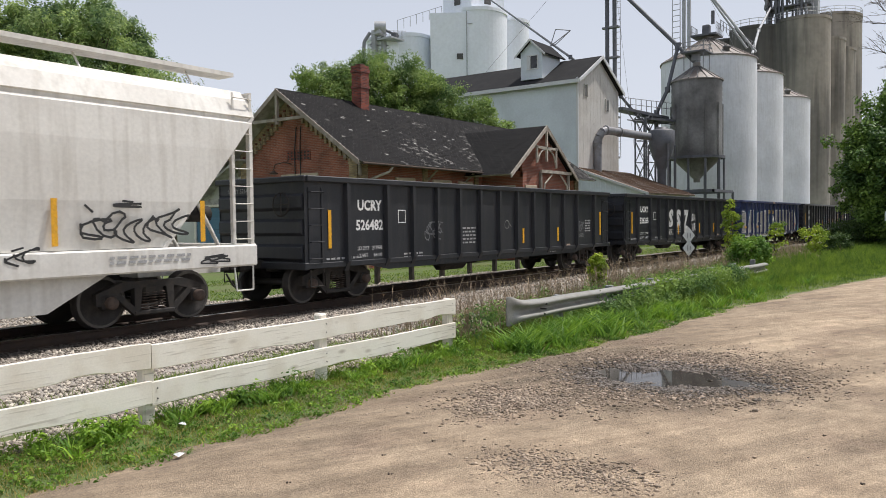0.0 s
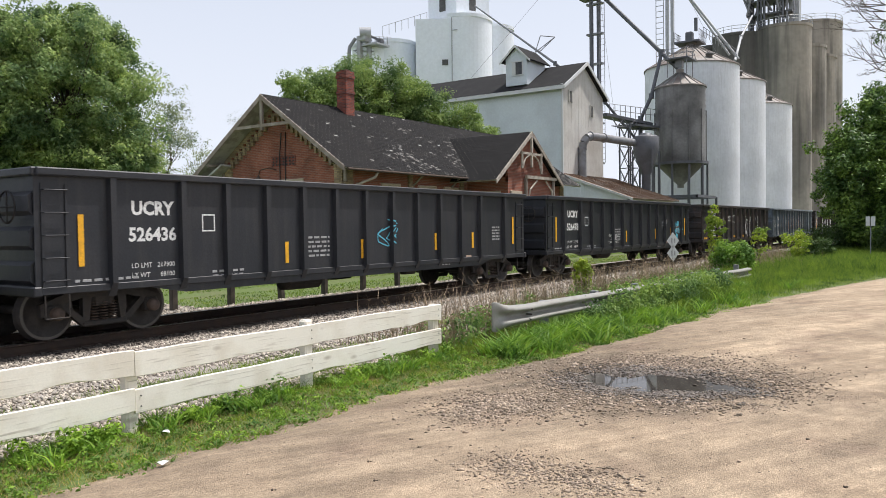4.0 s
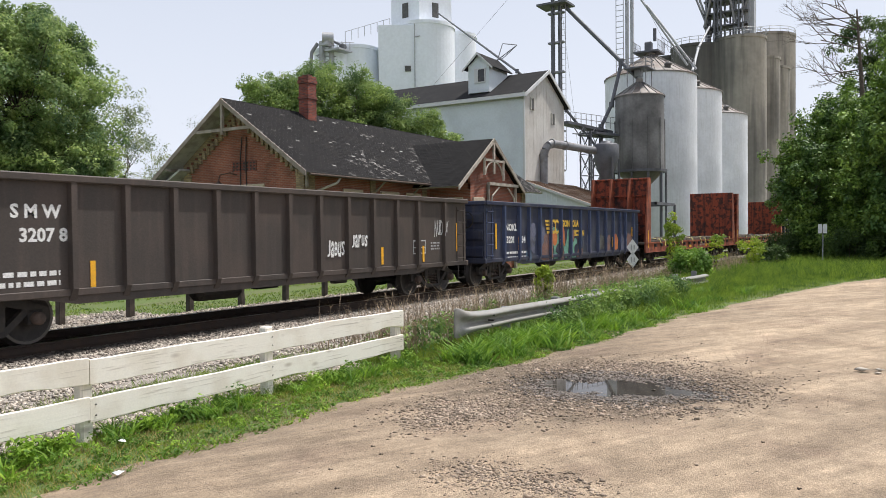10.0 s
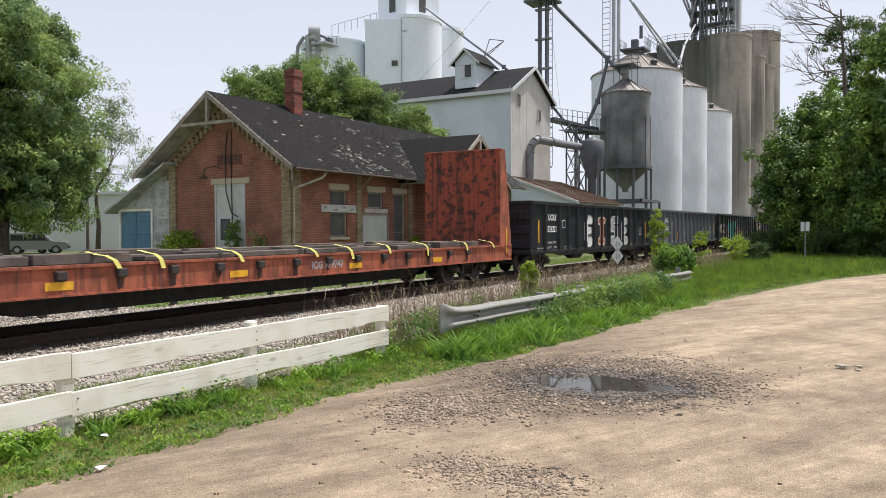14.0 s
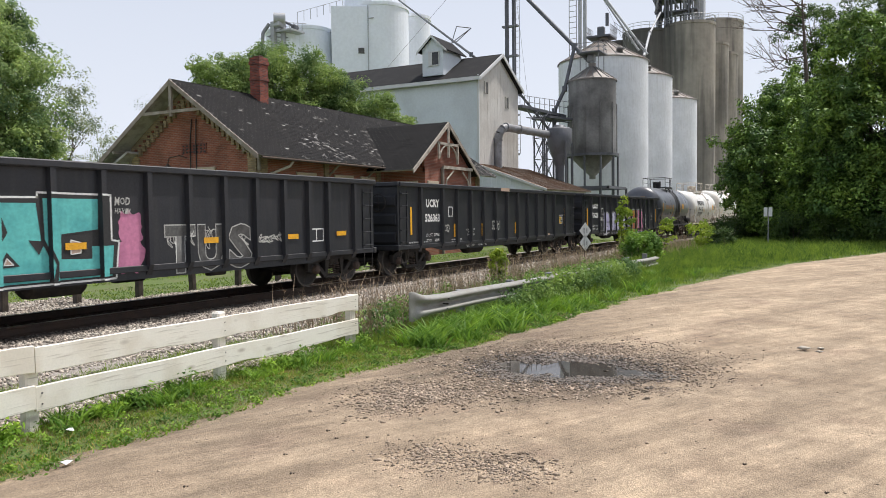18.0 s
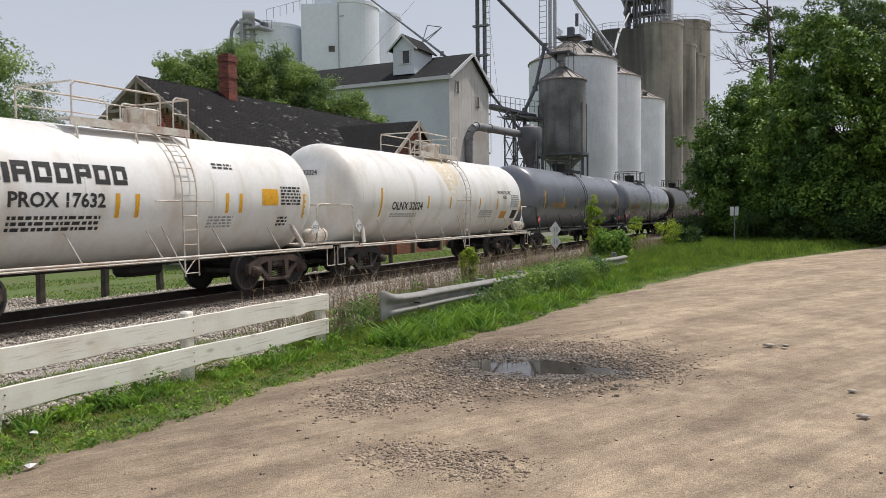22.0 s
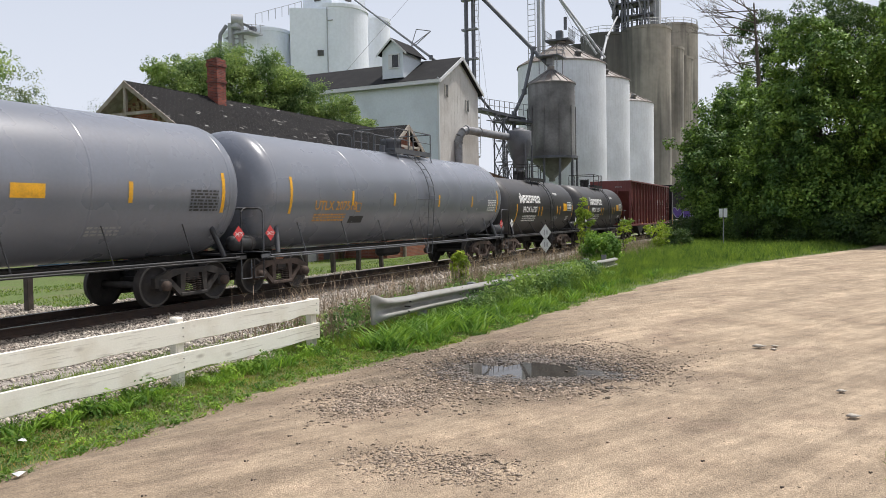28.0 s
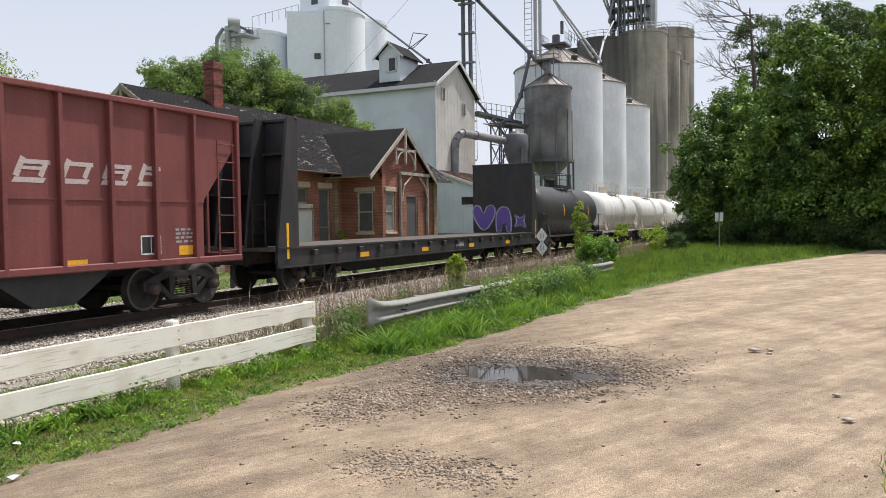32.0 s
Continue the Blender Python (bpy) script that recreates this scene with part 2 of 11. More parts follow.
IRON = mat("grimy_cast_iron", (0.03, 0.027, 0.025), 0.8, 0.1, col2=(0.065, 0.052, 0.042), amount=0.5, scale=6, fine=30, rand=0.2)
IRON_BROWN = mat("rusty_cast_iron", (0.10, 0.07, 0.055), 0.85, 0.1, col2=(0.05, 0.04, 0.035), amount=0.6, scale=6, fine=30)
WHEEL = mat("wheel_steel", (0.04, 0.035, 0.032), 0.7, 0.2, col2=(0.09, 0.078, 0.07), amount=0.4, scale=5, fine=40)
TREAD = mat("worn_wheel_rim", (0.12, 0.11, 0.10), 0.5, 0.6, fine=60)
YELLOW = mat("reflective_yellow", (0.82, 0.42, 0.02), 0.5, fine=30, var=0.12, col2=(0.5, 0.25, 0.03), amount=0.4, scale=8)
WHITE_PAINT = mat("stencilled_white", (0.72, 0.72, 0.7), 0.7, fine=40, var=0.2)
GREY_PAINT = mat("faded_stencil", (0.35, 0.35, 0.35), 0.8, fine=40, var=0.3)
DARK_PAINT = mat("black_stencil", (0.03, 0.03, 0.03), 0.7, fine=40, var=0.2)
ORANGE_PAINT = mat("orange_stencil", (0.6, 0.3, 0.06), 0.7, fine=40, var=0.3)
RED_PAINT = mat("red_stencil", (0.55, 0.05, 0.05), 0.6, fine=40)


# ---- mesh building ----
class Shape:
    """Collects faces for one mesh."""

    def __init__(self):
        self.v, self.f, self.m, self.s = [], [], [], []

    def add(self, verts, faces, m=0, smooth=False):
        k = len(self.v)
        self.v += [tuple(p) for p in verts]
        for f in faces:
            self.f.append([k + i for i in f])
            self.m.append(m)
            self.s.append(smooth)
        return self

    def box(self, c, s, m=0, bevel=0.0, turn=None):
        x, y, z = s[0] / 2, s[1] / 2, s[2] / 2
        b = min(bevel, x * 0.9, y * 0.9, z * 0.9)
        if b <= 0:
            vs = [(i * x, j * y, k * z) for i in (-1, 1) for j in (-1, 1) for k in (-1, 1)]
            fs = [(0, 1, 3, 2), (4, 6, 7, 5), (0, 4, 5, 1), (2, 3, 7, 6), (0, 2, 6, 4), (1, 5, 7, 3)]
        else:
            vs, fs, ix = [], [], {}
            for i in (-1, 1):
                for j in (-1, 1):
                    for k in (-1, 1):
                        for a in range(3):
                            p = [i * x, j * y, k * z]
                            for q in range(3):
                                if q != a:
                                    p[q] -= (i, j, k)[q] * b
                            ix[i, j, k, a] = len(vs)
                            vs.append(p)
            for a in range(3):
                u, w = (a + 1) % 3, (a + 2) % 3
                for sg in (-1, 1):
                    def g(p, q, ax=a):
                        key = [0, 0, 0]
                        key[a], key[u], key[w] = sg, p, q
                        return ix[(*key, ax)]
                    fs.append((g(-1, -1), g(1, -1), g(1, 1), g(-1, 1)) if sg > 0 else (g(-1, -1), g(-1, 1), g(1, 1), g(1, -1)))
                for p in (-1, 1):
                    for q in (-1, 1):
                        def h(sg, ax):
                            key = [0, 0, 0]
                            key[a], key[u], key[w] = sg, p, q
                            return ix[(*key, ax)]
                        e = (h(-1, u), h(1, u), h(1, w), h(-1, w))
                        fs.append(e if p * q < 0 else e[::-1])
            for i in (-1, 1):
                for j in (-1, 1):
                    for k in (-1, 1):
                        e = (ix[i, j, k, 0], ix[i, j, k, 1], ix[i, j, k, 2])
                        fs.append(e if i * j * k > 0 else e[::-1])
        mt = Matrix.Translation(c) @ (turn.to_matrix().to_4x4() if turn else Matrix())
        return self.add([mt @ Vector(p) for p in vs], fs, m)

    def prism(self, profile, a, b, axis="x", m=0, smooth=False, caps=True):
        """Extrude a closed 2D profile (counter-clockwise) along an axis from a to b."""
        def put(p, t):
            return {"x": (t, p[0], p[1]), "y": (p[0], t, p[1]), "z": (p[0], p[1], t)}[axis]
        n = len(profile)
        vs = [put(p, a) for p in profile] + [put(p, b) for p in profile]
        fs = [(i, (i + 1) % n, n + (i + 1) % n, n + i) for i in range(n)]
        if axis == "y":
            fs = [f[::-1] for f in fs]
        self.add(vs, fs, m, smooth)
        if caps:
            c = [tuple(range(n - 1, -1, -1)), tuple(range(n, 2 * n))]
            if axis == "y":
                c = [f[::-1] for f in c]
            self.add(vs, c, m)
        return self

    def rod(self, p, q, r, r2=None, n=8, m=0, caps=True, smooth=True):
        p, q = Vector(p), Vector(q)
        r2 = r if r2 is None else r2
        d = (q - p).normalized()
        u = d.orthogonal().normalized()
        w = d.cross(u)
        vs = []
        for c, rr in ((p, r), (q, r2)):
            vs += [c + (u * math.cos(2 * math.pi * i / n) + w * math.sin(2 * math.pi * i / n)) * rr for i in range(n)]
        self.add(vs, [(i, (i + 1) % n, n + (i + 1) % n, n + i) for i in range(n)], m, smooth)
        if caps:
            self.add(vs, [tuple(range(n - 1, -1, -1)), tuple(range(n, 2 * n))], m)
        return self

    def pipe(self, pts, r, n=6, m=0):
        for p, q in zip(pts[:-1], pts[1:]):
            self.rod(p, q, r, n=n, m=m)
        return self

    def lathe(self, prof, origin, axis="z", n=32, m=0, smooth=True):
        """Turn a profile of (radius, height) round an axis through origin."""
        o = Vector(origin)
        vs = []
        for r, h in prof:
            for i in range(n):
                a = 2 * math.pi * i / n
                c, s = r * math.cos(a), r * math.sin(a)
                vs.append(o + Vector({"z": (c, s, h), "x": (h, c, s), "y": (s, h, c)}[axis]))
        fs = [(k * n + i, k * n + (i + 1) % n, (k + 1) * n + (i + 1) % n, (k + 1) * n + i) for k in range(len(prof) - 1) for i in range(n)]
        return self.add(vs, fs, m, smooth)

    def ribbon(self, pts, w, y=0.0, m=0):
        """A flat painted stroke in the plane that faces -y; pts are (x, z)."""
        for (ax, az), (bx, bz) in zip(pts[:-1], pts[1:]):
            d = Vector((bx - ax, bz - az))
            if d.length < 1e-5:
                continue
            t = d.normalized()
            nx, nz = -t.y * w / 2, t.x * w / 2
            ex, ez = t.x * w * 0.35, t.y * w * 0.35
            q = [(ax - ex + nx, y, az - ez + nz), (ax - ex - nx, y, az - ez - nz), (bx + ex - nx, y, bz + ez - nz), (bx + ex + nx, y, bz + ez + nz)]
            self.add(q, [(0, 1, 2, 3)], m)
        return self

    def poly(self, pts, y=0.0, m=0):
        self.add([(x, y, z) for x, z in pts], [tuple(range(len(pts)))], m)
        return self

    def mesh(self, name, mats):
        me = bpy.data.meshes.new(name)
        me.from_pydata(self.v, [], self.f)
        for x in mats:
            me.materials.append(x)
        me.polygons.foreach_set("material_index", self.m)
        me.polygons.foreach_set("use_smooth", self.s)
        me.update()
        return me


def mats_of(material):
    return list(material) if isinstance(material, (list, tuple)) else [material]


def part(name, shape, material, parent=None, label="", at=None):
    """One mesh object under a thing or a part. shape: a Shape or a ready mesh."""
    me = shape.mesh(name, mats_of(material)) if isinstance(shape, Shape) else shape
    ob = new(name, me)
    if not isinstance(shape, Shape) and material is not None:
        for i, x in enumerate(mats_of(material)):
            if me.materials[i] != x:
                ob.material_slots[i].link = "OBJECT"
                ob.material_slots[i].material = x
    if parent:
        ob.parent = parent
    if at is not None:
        ob.matrix_basis = at
    if label:
        ob["label"] = label
    return ob


def thing(name, label, category, at=None, group="", kind=""):
    ob = new(name)
    ob.empty_display_size = 0.2
    if at is not None:
        ob.matrix_basis = at
    return tagged(ob, label, category, group, kind)


def mass(name, verts, faces, material, parent=None, smooth=False):
    """A mesh of many small pieces from number arrays."""
    me = bpy.data.meshes.new(name)
    nv, nf, k = len(verts), len(faces), faces.shape[1]
    me.vertices.add(nv)
    me.vertices.foreach_set("co", np.asarray(verts, np.float32).ravel())
    me.loops.add(nf * k)
    me.loops.foreach_set("vertex_index", np.asarray(faces, np.int32).ravel())
    me.polygons.add(nf)
    me.polygons.foreach_set("loop_start", np.arange(0, nf * k, k, dtype=np.int32))
    if smooth:
        me.polygons.foreach_set("use_smooth", np.ones(nf, bool))
    me.update(calc_edges=True)
    me.materials.append(material)
    ob = new(name, me)
    if parent:
        ob.parent = parent
    return ob


def text_mesh(body, size, material, bold=0.0):
    cu = bpy.data.curves.new("lettering", "FONT")
    cu.body, cu.size, cu.offset, cu.resolution_u = body, size, bold, 2
    cu.align_x = "CENTER"
    tmp = bpy.data.objects.new("lettering", cu)
    me = bpy.data.meshes.new_from_object(tmp)
    me.materials.clear()
    me.materials.append(material)
    bpy.data.objects.remove(tmp)
    return me


def smooth_noise(p):
    return noise.noise(Vector(p))


# ---- ground, road, track ----
EDGE = [(-60, 5.3), (6.5, 5.25), (9, 4.95), (12.5, 4.6), (20, 3.95), (26, 3.0), (31, 2.0), (36, 0.4), (45, -2.7), (56, -4.3), (80, -7.0), (200, -20.0)]


def road_edge(x):
    return float(np.interp(x, [e[0] for e in EDGE], [e[1] for e in EDGE]))


def ground_z(x, y):
    return float(np.interp(y, [4, 6, 8.5, 16.5, 19], [-0.13, -0.11, -0.2, -0.33, -0.22]))


def spread(a, b, fine_a, fine_b, step, grow=1.25):
    """Grid lines: even between fine_a and fine_b, widening outwards."""
    out = list(np.arange(fine_a, fine_b + step / 2, step))
    s, v = step, fine_a
    while v > a:
        s *= grow
        v -= s
        out.insert(0, max(v, a))
    s, v = step, fine_b
    while v < b:
        s *= grow
        v += s
        out.append(min(v, b))
    return out


def sheet(name, xs, ys, height, material):
    vs = np.array([(x, y, height(x, y)) for y in ys for x in xs])
    nx = len(xs)
    i = np.arange((len(ys) - 1) * nx).reshape(-1, nx)[:, :-1].ravel()
    return mass(name, vs, np.stack([i, i + 1, i + nx + 1, i + nx], 1), material, smooth=True)


MEADOW = mat("meadow_soil_and_turf", (0.1, 0.145, 0.035), 0.95, col2=(0.135, 0.135, 0.065), amount=0.6, scale=0.6, fine=18, bump=0.8, var=0.35)
ground = tagged(sheet("ground", spread(-900, 2500, -10, 60, 1.0), spread(-1500, 2000, -6, 40, 1.0), ground_z, MEADOW),
                "green weedy turf reaching away on all sides", "ground", kind="structure")


def road_mat():
    m = mat("packed_sandy_dirt", (0.46, 0.352, 0.242), 0.95, col2=(0.345, 0.258, 0.175), amount=0.75, scale=0.9, fine=95, bump=0.9, var=0.25, lo=0.4, hi=0.65)
    n, l = m.node_tree.nodes, m.node_tree.links
    b = n["Principled BSDF"]
    src = b.inputs["Base Color"].links[0].from_socket
    co = n.new("ShaderNodeTexCoord")

    def noise_of(vec, scale, detail=5.0, rough=0.55):
        t = n.new("ShaderNodeTexNoise")
        t.inputs["Scale"].default_value, t.inputs["Detail"].default_value, t.inputs["Roughness"].default_value = scale, detail, rough
        l.new(vec, t.inputs["Vector"])
        return t.outputs[0]

    def span(src_, a, c, d, e):
        r = n.new("ShaderNodeMapRange")
        for i, v in enumerate((a, c, d, e)):
            r.inputs[i + 1].default_value = v
        l.new(src_, r.inputs[0])
        return r.outputs[0]

    def op(kind, p, q, r=None):
        x = n.new("ShaderNodeMath")
        x.operation = kind
        for i, v in enumerate((p, q, r)):
            if isinstance(v, bpy.types.NodeSocket):
                l.new(v, x.inputs[i])
            elif v is not None:
                x.inputs[i].default_value = v
        return x.outputs[0]

    # wheel tracks along the road, turned to its heading before they are stretched
    turn = n.new("ShaderNodeMapping")
    turn.inputs["Rotation"].default_value = (0, 0, radians(25))
    l.new(co.outputs["Object"], turn.inputs[0])
    long_ = n.new("ShaderNodeMapping")
    long_.inputs["Scale"].default_value = (0.11, 1.0, 1)
    l.new(turn.outputs[0], long_.inputs[0])
    rut = noise_of(long_.outputs[0], 1.7, 6, 0.6)
    fine_rut = noise_of(long_.outputs[0], 9.0, 4, 0.6)
    broad = noise_of(co.outputs["Object"], 0.42, 9, 0.66)
    mid = noise_of(co.outputs["Object"], 3.2, 7, 0.7)
    tone = op("MULTIPLY", span(rut, 0.38, 0.62, 0.83, 1.14), span(broad, 0.33, 0.67, 0.9, 1.1))
    tone = op("MULTIPLY", tone, span(mid, 0.36, 0.64, 0.8, 1.16))
    tone = op("MULTIPLY", tone, span(fine_rut, 0.38, 0.62, 0.87, 1.1))
    # grit: single light and dark grains
    vo = n.new("ShaderNodeTexVoronoi")
    vo.inputs["Scale"].default_value = 85
    l.new(co.outputs["Object"], vo.inputs["Vector"])
    sp = n.new("ShaderNodeSeparateColor")
    l.new(vo.outputs["Color"], sp.inputs[0])
    tone = op("MULTIPLY", tone, span(sp.outputs[0], 0, 1, 0.79, 1.18))
    tone = op("MULTIPLY", tone, span(noise_of(co.outputs["Object"], 26.0, 3, 0.6), 0.3, 0.42, 0.78, 1.0))
    # damp ground round the puddle
    ds = n.new("ShaderNodeVectorMath")
    ds.operation = "SUBTRACT"
    ds.inputs[1].default_value = (8.75, 3.2, 0)
    l.new(co.outputs["Object"], ds.inputs[0])
    sc = n.new("ShaderNodeVectorMath")
    sc.operation = "MULTIPLY"
    sc.inputs[1].default_value = (0.6, 0.62, 0)
    l.new(ds.outputs[0], sc.inputs[0])
    le = n.new("ShaderNodeVectorMath")
    le.operation = "LENGTH"
    l.new(sc.outputs[0], le.inputs[0])
    wet = op("ADD", le.outputs["Value"], noise_of(co.outputs["Object"], 2.2))
    tone = op("MULTIPLY", tone, span(wet, 1.0, 1.95, 0.36, 1.0))
    # darker soil in a ragged band along the verge
    sy = n.new("ShaderNodeSeparateXYZ")
    l.new(co.outputs["Object"], sy.inputs[0])
    edge = op("MULTIPLY_ADD", broad, 2.6, sy.outputs[1])
    tone = op("MULTIPLY", tone, span(edge, 3.8, 5.8, 1.0, 0.78))
    cc = n.new("ShaderNodeCombineColor")
    for i in range(3):
        l.new(tone, cc.inputs[i])
    # reddish mud in patches
    mud = n.new("ShaderNodeMix")
    mud.data_type = "RGBA"
    mud.inputs[7].default_value = (0.29, 0.205, 0.145, 1)
    l.new(span(noise_of(co.outputs["Object"], 0.75, 6, 0.6), 0.54, 0.68, 0.0, 0.6), mud.inputs[0])
    l.new(src, mud.inputs[6])
    x = n.new("ShaderNodeMix")
    x.data_type, x.blend_type = "RGBA", "MULTIPLY"
    x.inputs[0].default_value = 1
    l.new(mud.outputs[2], x.inputs[6])
    l.new(cc.outputs[0], x.inputs[7])
    l.new(x.outputs[2], b.inputs["Base Color"])
    bp = n.new("ShaderNodeBump")
    bp.inputs["Strength"].default_value, bp.inputs["Distance"].default_value = 0.5, 0.05
    l.new(mid, bp.inputs["Height"])
    l.new(b.inputs["Normal"].links[0].from_socket, bp.inputs["Normal"])
    l.new(bp.outputs[0], b.inputs["Normal"])
    return m


def puddle_u(x, y):
    """Below 0.9 inside the puddle: it lies across the road, narrower at its far right."""
    cx = 8.83 - 0.12 * (y - 3.05) + 0.16 * smooth_noise((y * 1.6, 4, 2)) + 0.1 * smooth_noise((y * 4.2, 8, 2))
    return math.hypot((x - cx) / (0.6 - 0.12 * (3.0 - y)), (y - 3.1 + 0.2 * smooth_noise((x * 1.9, 1, 9))) / 1.17)


def road_z(x, y):
    a, b = 0.8 * x - 0.6 * y, 0.6 * x + 0.8 * y
    near = max(0.0, min(1.0, (17 - abs(x - 4)) / 6, (y + 3.5) / 3))
    z = -0.05 + 0.02 * smooth_noise((x * 0.35, y * 0.5, 3)) * max(0.2, near) + near * (0.007 * smooth_noise((a * 1.1, b * 1.9, 7.4)) + 0.004 * smooth_noise((b * 2.7, a * 3.3, 1.3)))
    u = puddle_u(x, y)
    z -= 0.05 * max(0.0, 1 - u * u * 0.5) + (0.017 * smooth_noise((x * 2.6, y * 2.6, 5)) + 0.013 * smooth_noise((x * 7, y * 7, 4)) + 0.007 * smooth_noise((x * 17, y * 17, 6))) * max(0.0, min(1.0, 2 - u))
    z -= 0.03 * math.exp(-((x - 11.4) / 0.5) ** 2 - ((y - 0.64) / 0.3) ** 2)
    edge = road_edge(x) + 0.22 * smooth_noise((x * 0.8, 0.3, 0)) + 0.1 * smooth_noise((x * 3.1, 1.3, 0))
    if y > edge - 0.25:
        z -= 0.13 * (y - edge + 0.25)
    if x < 6.6:
        z -= 0.4 * max(0.0, (-0.42 - y) * (x - 5.0)) if x > 5.0 else 0
    return z


def road_sheet():
    vs, fs = [], []
    xs = np.concatenate([spread(-40, 190, 2.2, 13.0, 0.09, 1.06), np.arange(7.6, 10.0, 0.09) + 0.045])
    xs = np.unique(np.round(xs, 3))
    vn = np.concatenate([np.arange(0, 4.0, 0.06), np.arange(4.0, 7.0, 0.1), 7.0 + np.cumsum(0.12 * 1.13 ** np.arange(44))])
    for x in xs:
        e = road_edge(x) + 0.55
        for v in vn:
            y = e - v
            vs.append((x, y, road_z(x, y)))
    k = len(vn)
    i = (np.arange(len(xs) - 1)[:, None] * k + np.arange(k - 1)[None]).ravel()
    return mass("dirt_road", np.array(vs), np.stack([i, i + 1, i + k + 1, i + k], 1), road_mat(), smooth=True)


dirt_road = tagged(road_sheet(), "tan packed sandy dirt road with ruts and loose stones", "road", kind="structure")

WATER = mat("muddy_water", (0.05, 0.043, 0.035), 0.06, fine=8, bump=0.0, var=0.1)
wb = WATER.node_tree.nodes["Principled BSDF"]
for lk in list(wb.inputs["Roughness"].links):
    WATER.node_tree.links.remove(lk)
wb.inputs["Roughness"].default_value, wb.inputs["IOR"].default_value = 0.03, 1.33
sh = Shape()
sh.add([(8.85 + 1.1 * math.cos(a), 3.05 + 1.45 * math.sin(a), -0.08) for a in np.linspace(0, 2 * math.pi, 48, endpoint=False)], [tuple(range(48))])
tagged(part("puddle", sh, WATER), "shallow muddy puddle reflecting the sky in the dirt road", "puddle", kind="structure")


def stones(name, pts, sizes, material, flat=0.7, parent=None):
    """Angular stones: squashed, turned octahedra."""
    rng = np.random.default_rng(len(pts))
    base = np.array([(1, 0, 0), (-1, 0, 0), (0, 1, 0), (0, -1, 0), (0, 0, 1), (0, 0, -1)], float)
    tri = np.array([(0, 2, 4), (2, 1, 4), (1, 3, 4), (3, 0, 4), (2, 0, 5), (1, 2, 5), (3, 1, 5), (0, 3, 5)])
    n = len(pts)
    q = rng.normal(size=(n, 4))
    q /= np.linalg.norm(q, axis=1)[:, None]
    w, x, y, z = q.T
    R = np.stack([1 - 2 * (y * y + z * z), 2 * (x * y - z * w), 2 * (x * z + y * w), 2 * (x * y + z * w), 1 - 2 * (x * x + z * z), 2 * (y * z - x * w),
                  2 * (x * z - y * w), 2 * (y * z + x * w), 1 - 2 * (x * x + y * y)], 1).reshape(n, 3, 3)
    v = base[None] * (1 + rng.uniform(-0.4, 0.4, (n, 6, 1))) * rng.uniform(0.4, 1.35, (n, 1, 3))
    v = np.einsum("nij,nkj->nki", R, v) * sizes[:, None, None]
    v[:, :, 2] *= flat
    v += pts[:, None, :]
    f = (tri[None] + 6 * np.arange(n)[:, None, None]).reshape(-1, 3)
    return mass(name, v.reshape(-1, 3), f, material, parent)


rng = np.random.default_rng(11)


def on_road(x, y):
    return np.array([road_z(a, b) for a, b in zip(x, y)])


WET_GRAVEL = island_vary(mat("wet_gravel", (0.155, 0.125, 0.098), 0.4, col2=(0.085, 0.07, 0.056), amount=0.5, scale=4, fine=60), 0.6)
# gravel round the puddle, a second patch nearer, and strays over the road
n = 34000
r_, a_ = 0.22 + 0.95 * np.abs(rng.normal(0, 0.47, n)), rng.uniform(0, 2 * np.pi, n)
gx, gy = 8.95 + r_ * 1.75 * np.cos(a_), 3.1 + r_ * np.sin(a_) * 1.5
n2, n3, n4 = 1100, 6500, 4600
gx = np.concatenate([gx, rng.normal(5.12, 0.2, n2), rng.normal(5.1, 0.18, n2), rng.uniform(2.5, 24, n3), rng.normal(6.75, 0.4, n4)])
gy = np.concatenate([gy, rng.normal(2.9, 0.22, n2), rng.normal(2.3, 0.2, n2), rng.uniform(-3, 5.2, n3), rng.normal(4.0, 0.33, n4)])
gs = rng.gamma(2.0, 0.0052, len(gx)) + 0.0055
gs[gs > 0.036] = 0.026
strays = slice(n + 2 * n2, n + 2 * n2 + n3)
gs[strays] *= 0.45
gs[n:n + 2 * n2] *= 0.74
front = 4.9 - 0.93 * (gx - 5.1) + 0.22 * rng.normal(size=len(gx))
clump = np.array([smooth_noise((x * 1.5, y * 1.5, 3)) + 0.6 * smooth_noise((x * 4, y * 4, 5)) for x, y in zip(gx, gy)])
keep = np.array([road_edge(x) > y and (road_z(x, y) > -0.083 or puddle_u(x, y) > 0.72 - 0.4 * q ** 5) for x, y, q in zip(gx, gy, rng.random(len(gx)))])
ring = np.ones(len(gx), bool)
ring[n:n + 2 * n2 + n3] = False
keep &= ~ring | ((gy > front - 0.6) & (clump + 0.35 * rng.normal(size=len(gx)) > -0.32))
gx, gy, gs = gx[keep], gy[keep], gs[keep]
gz = on_road(gx, gy) + gs * 0.1
wet = np.hypot((gx - 8.75) / 1.0, (gy - 3.1) / 1.35) + 0.14 * rng.normal(size=len(gx)) < 0.92
tagged(stones("loose_gravel", np.stack([gx, gy, gz], 1)[~wet], gs[~wet], GRAVEL, 0.5), "grey-brown loose gravel round the puddle", "gravel", kind="stuff")
tagged(stones("wet_gravel", np.stack([gx, gy, gz + 0.003], 1)[wet], gs[wet], WET_GRAVEL, 0.5), "dark wet gravel in and around the puddle", "gravel", kind="stuff")
CLOD = mat("dark_earth_clod", (0.075, 0.055, 0.042), 0.95, fine=60, var=0.3)
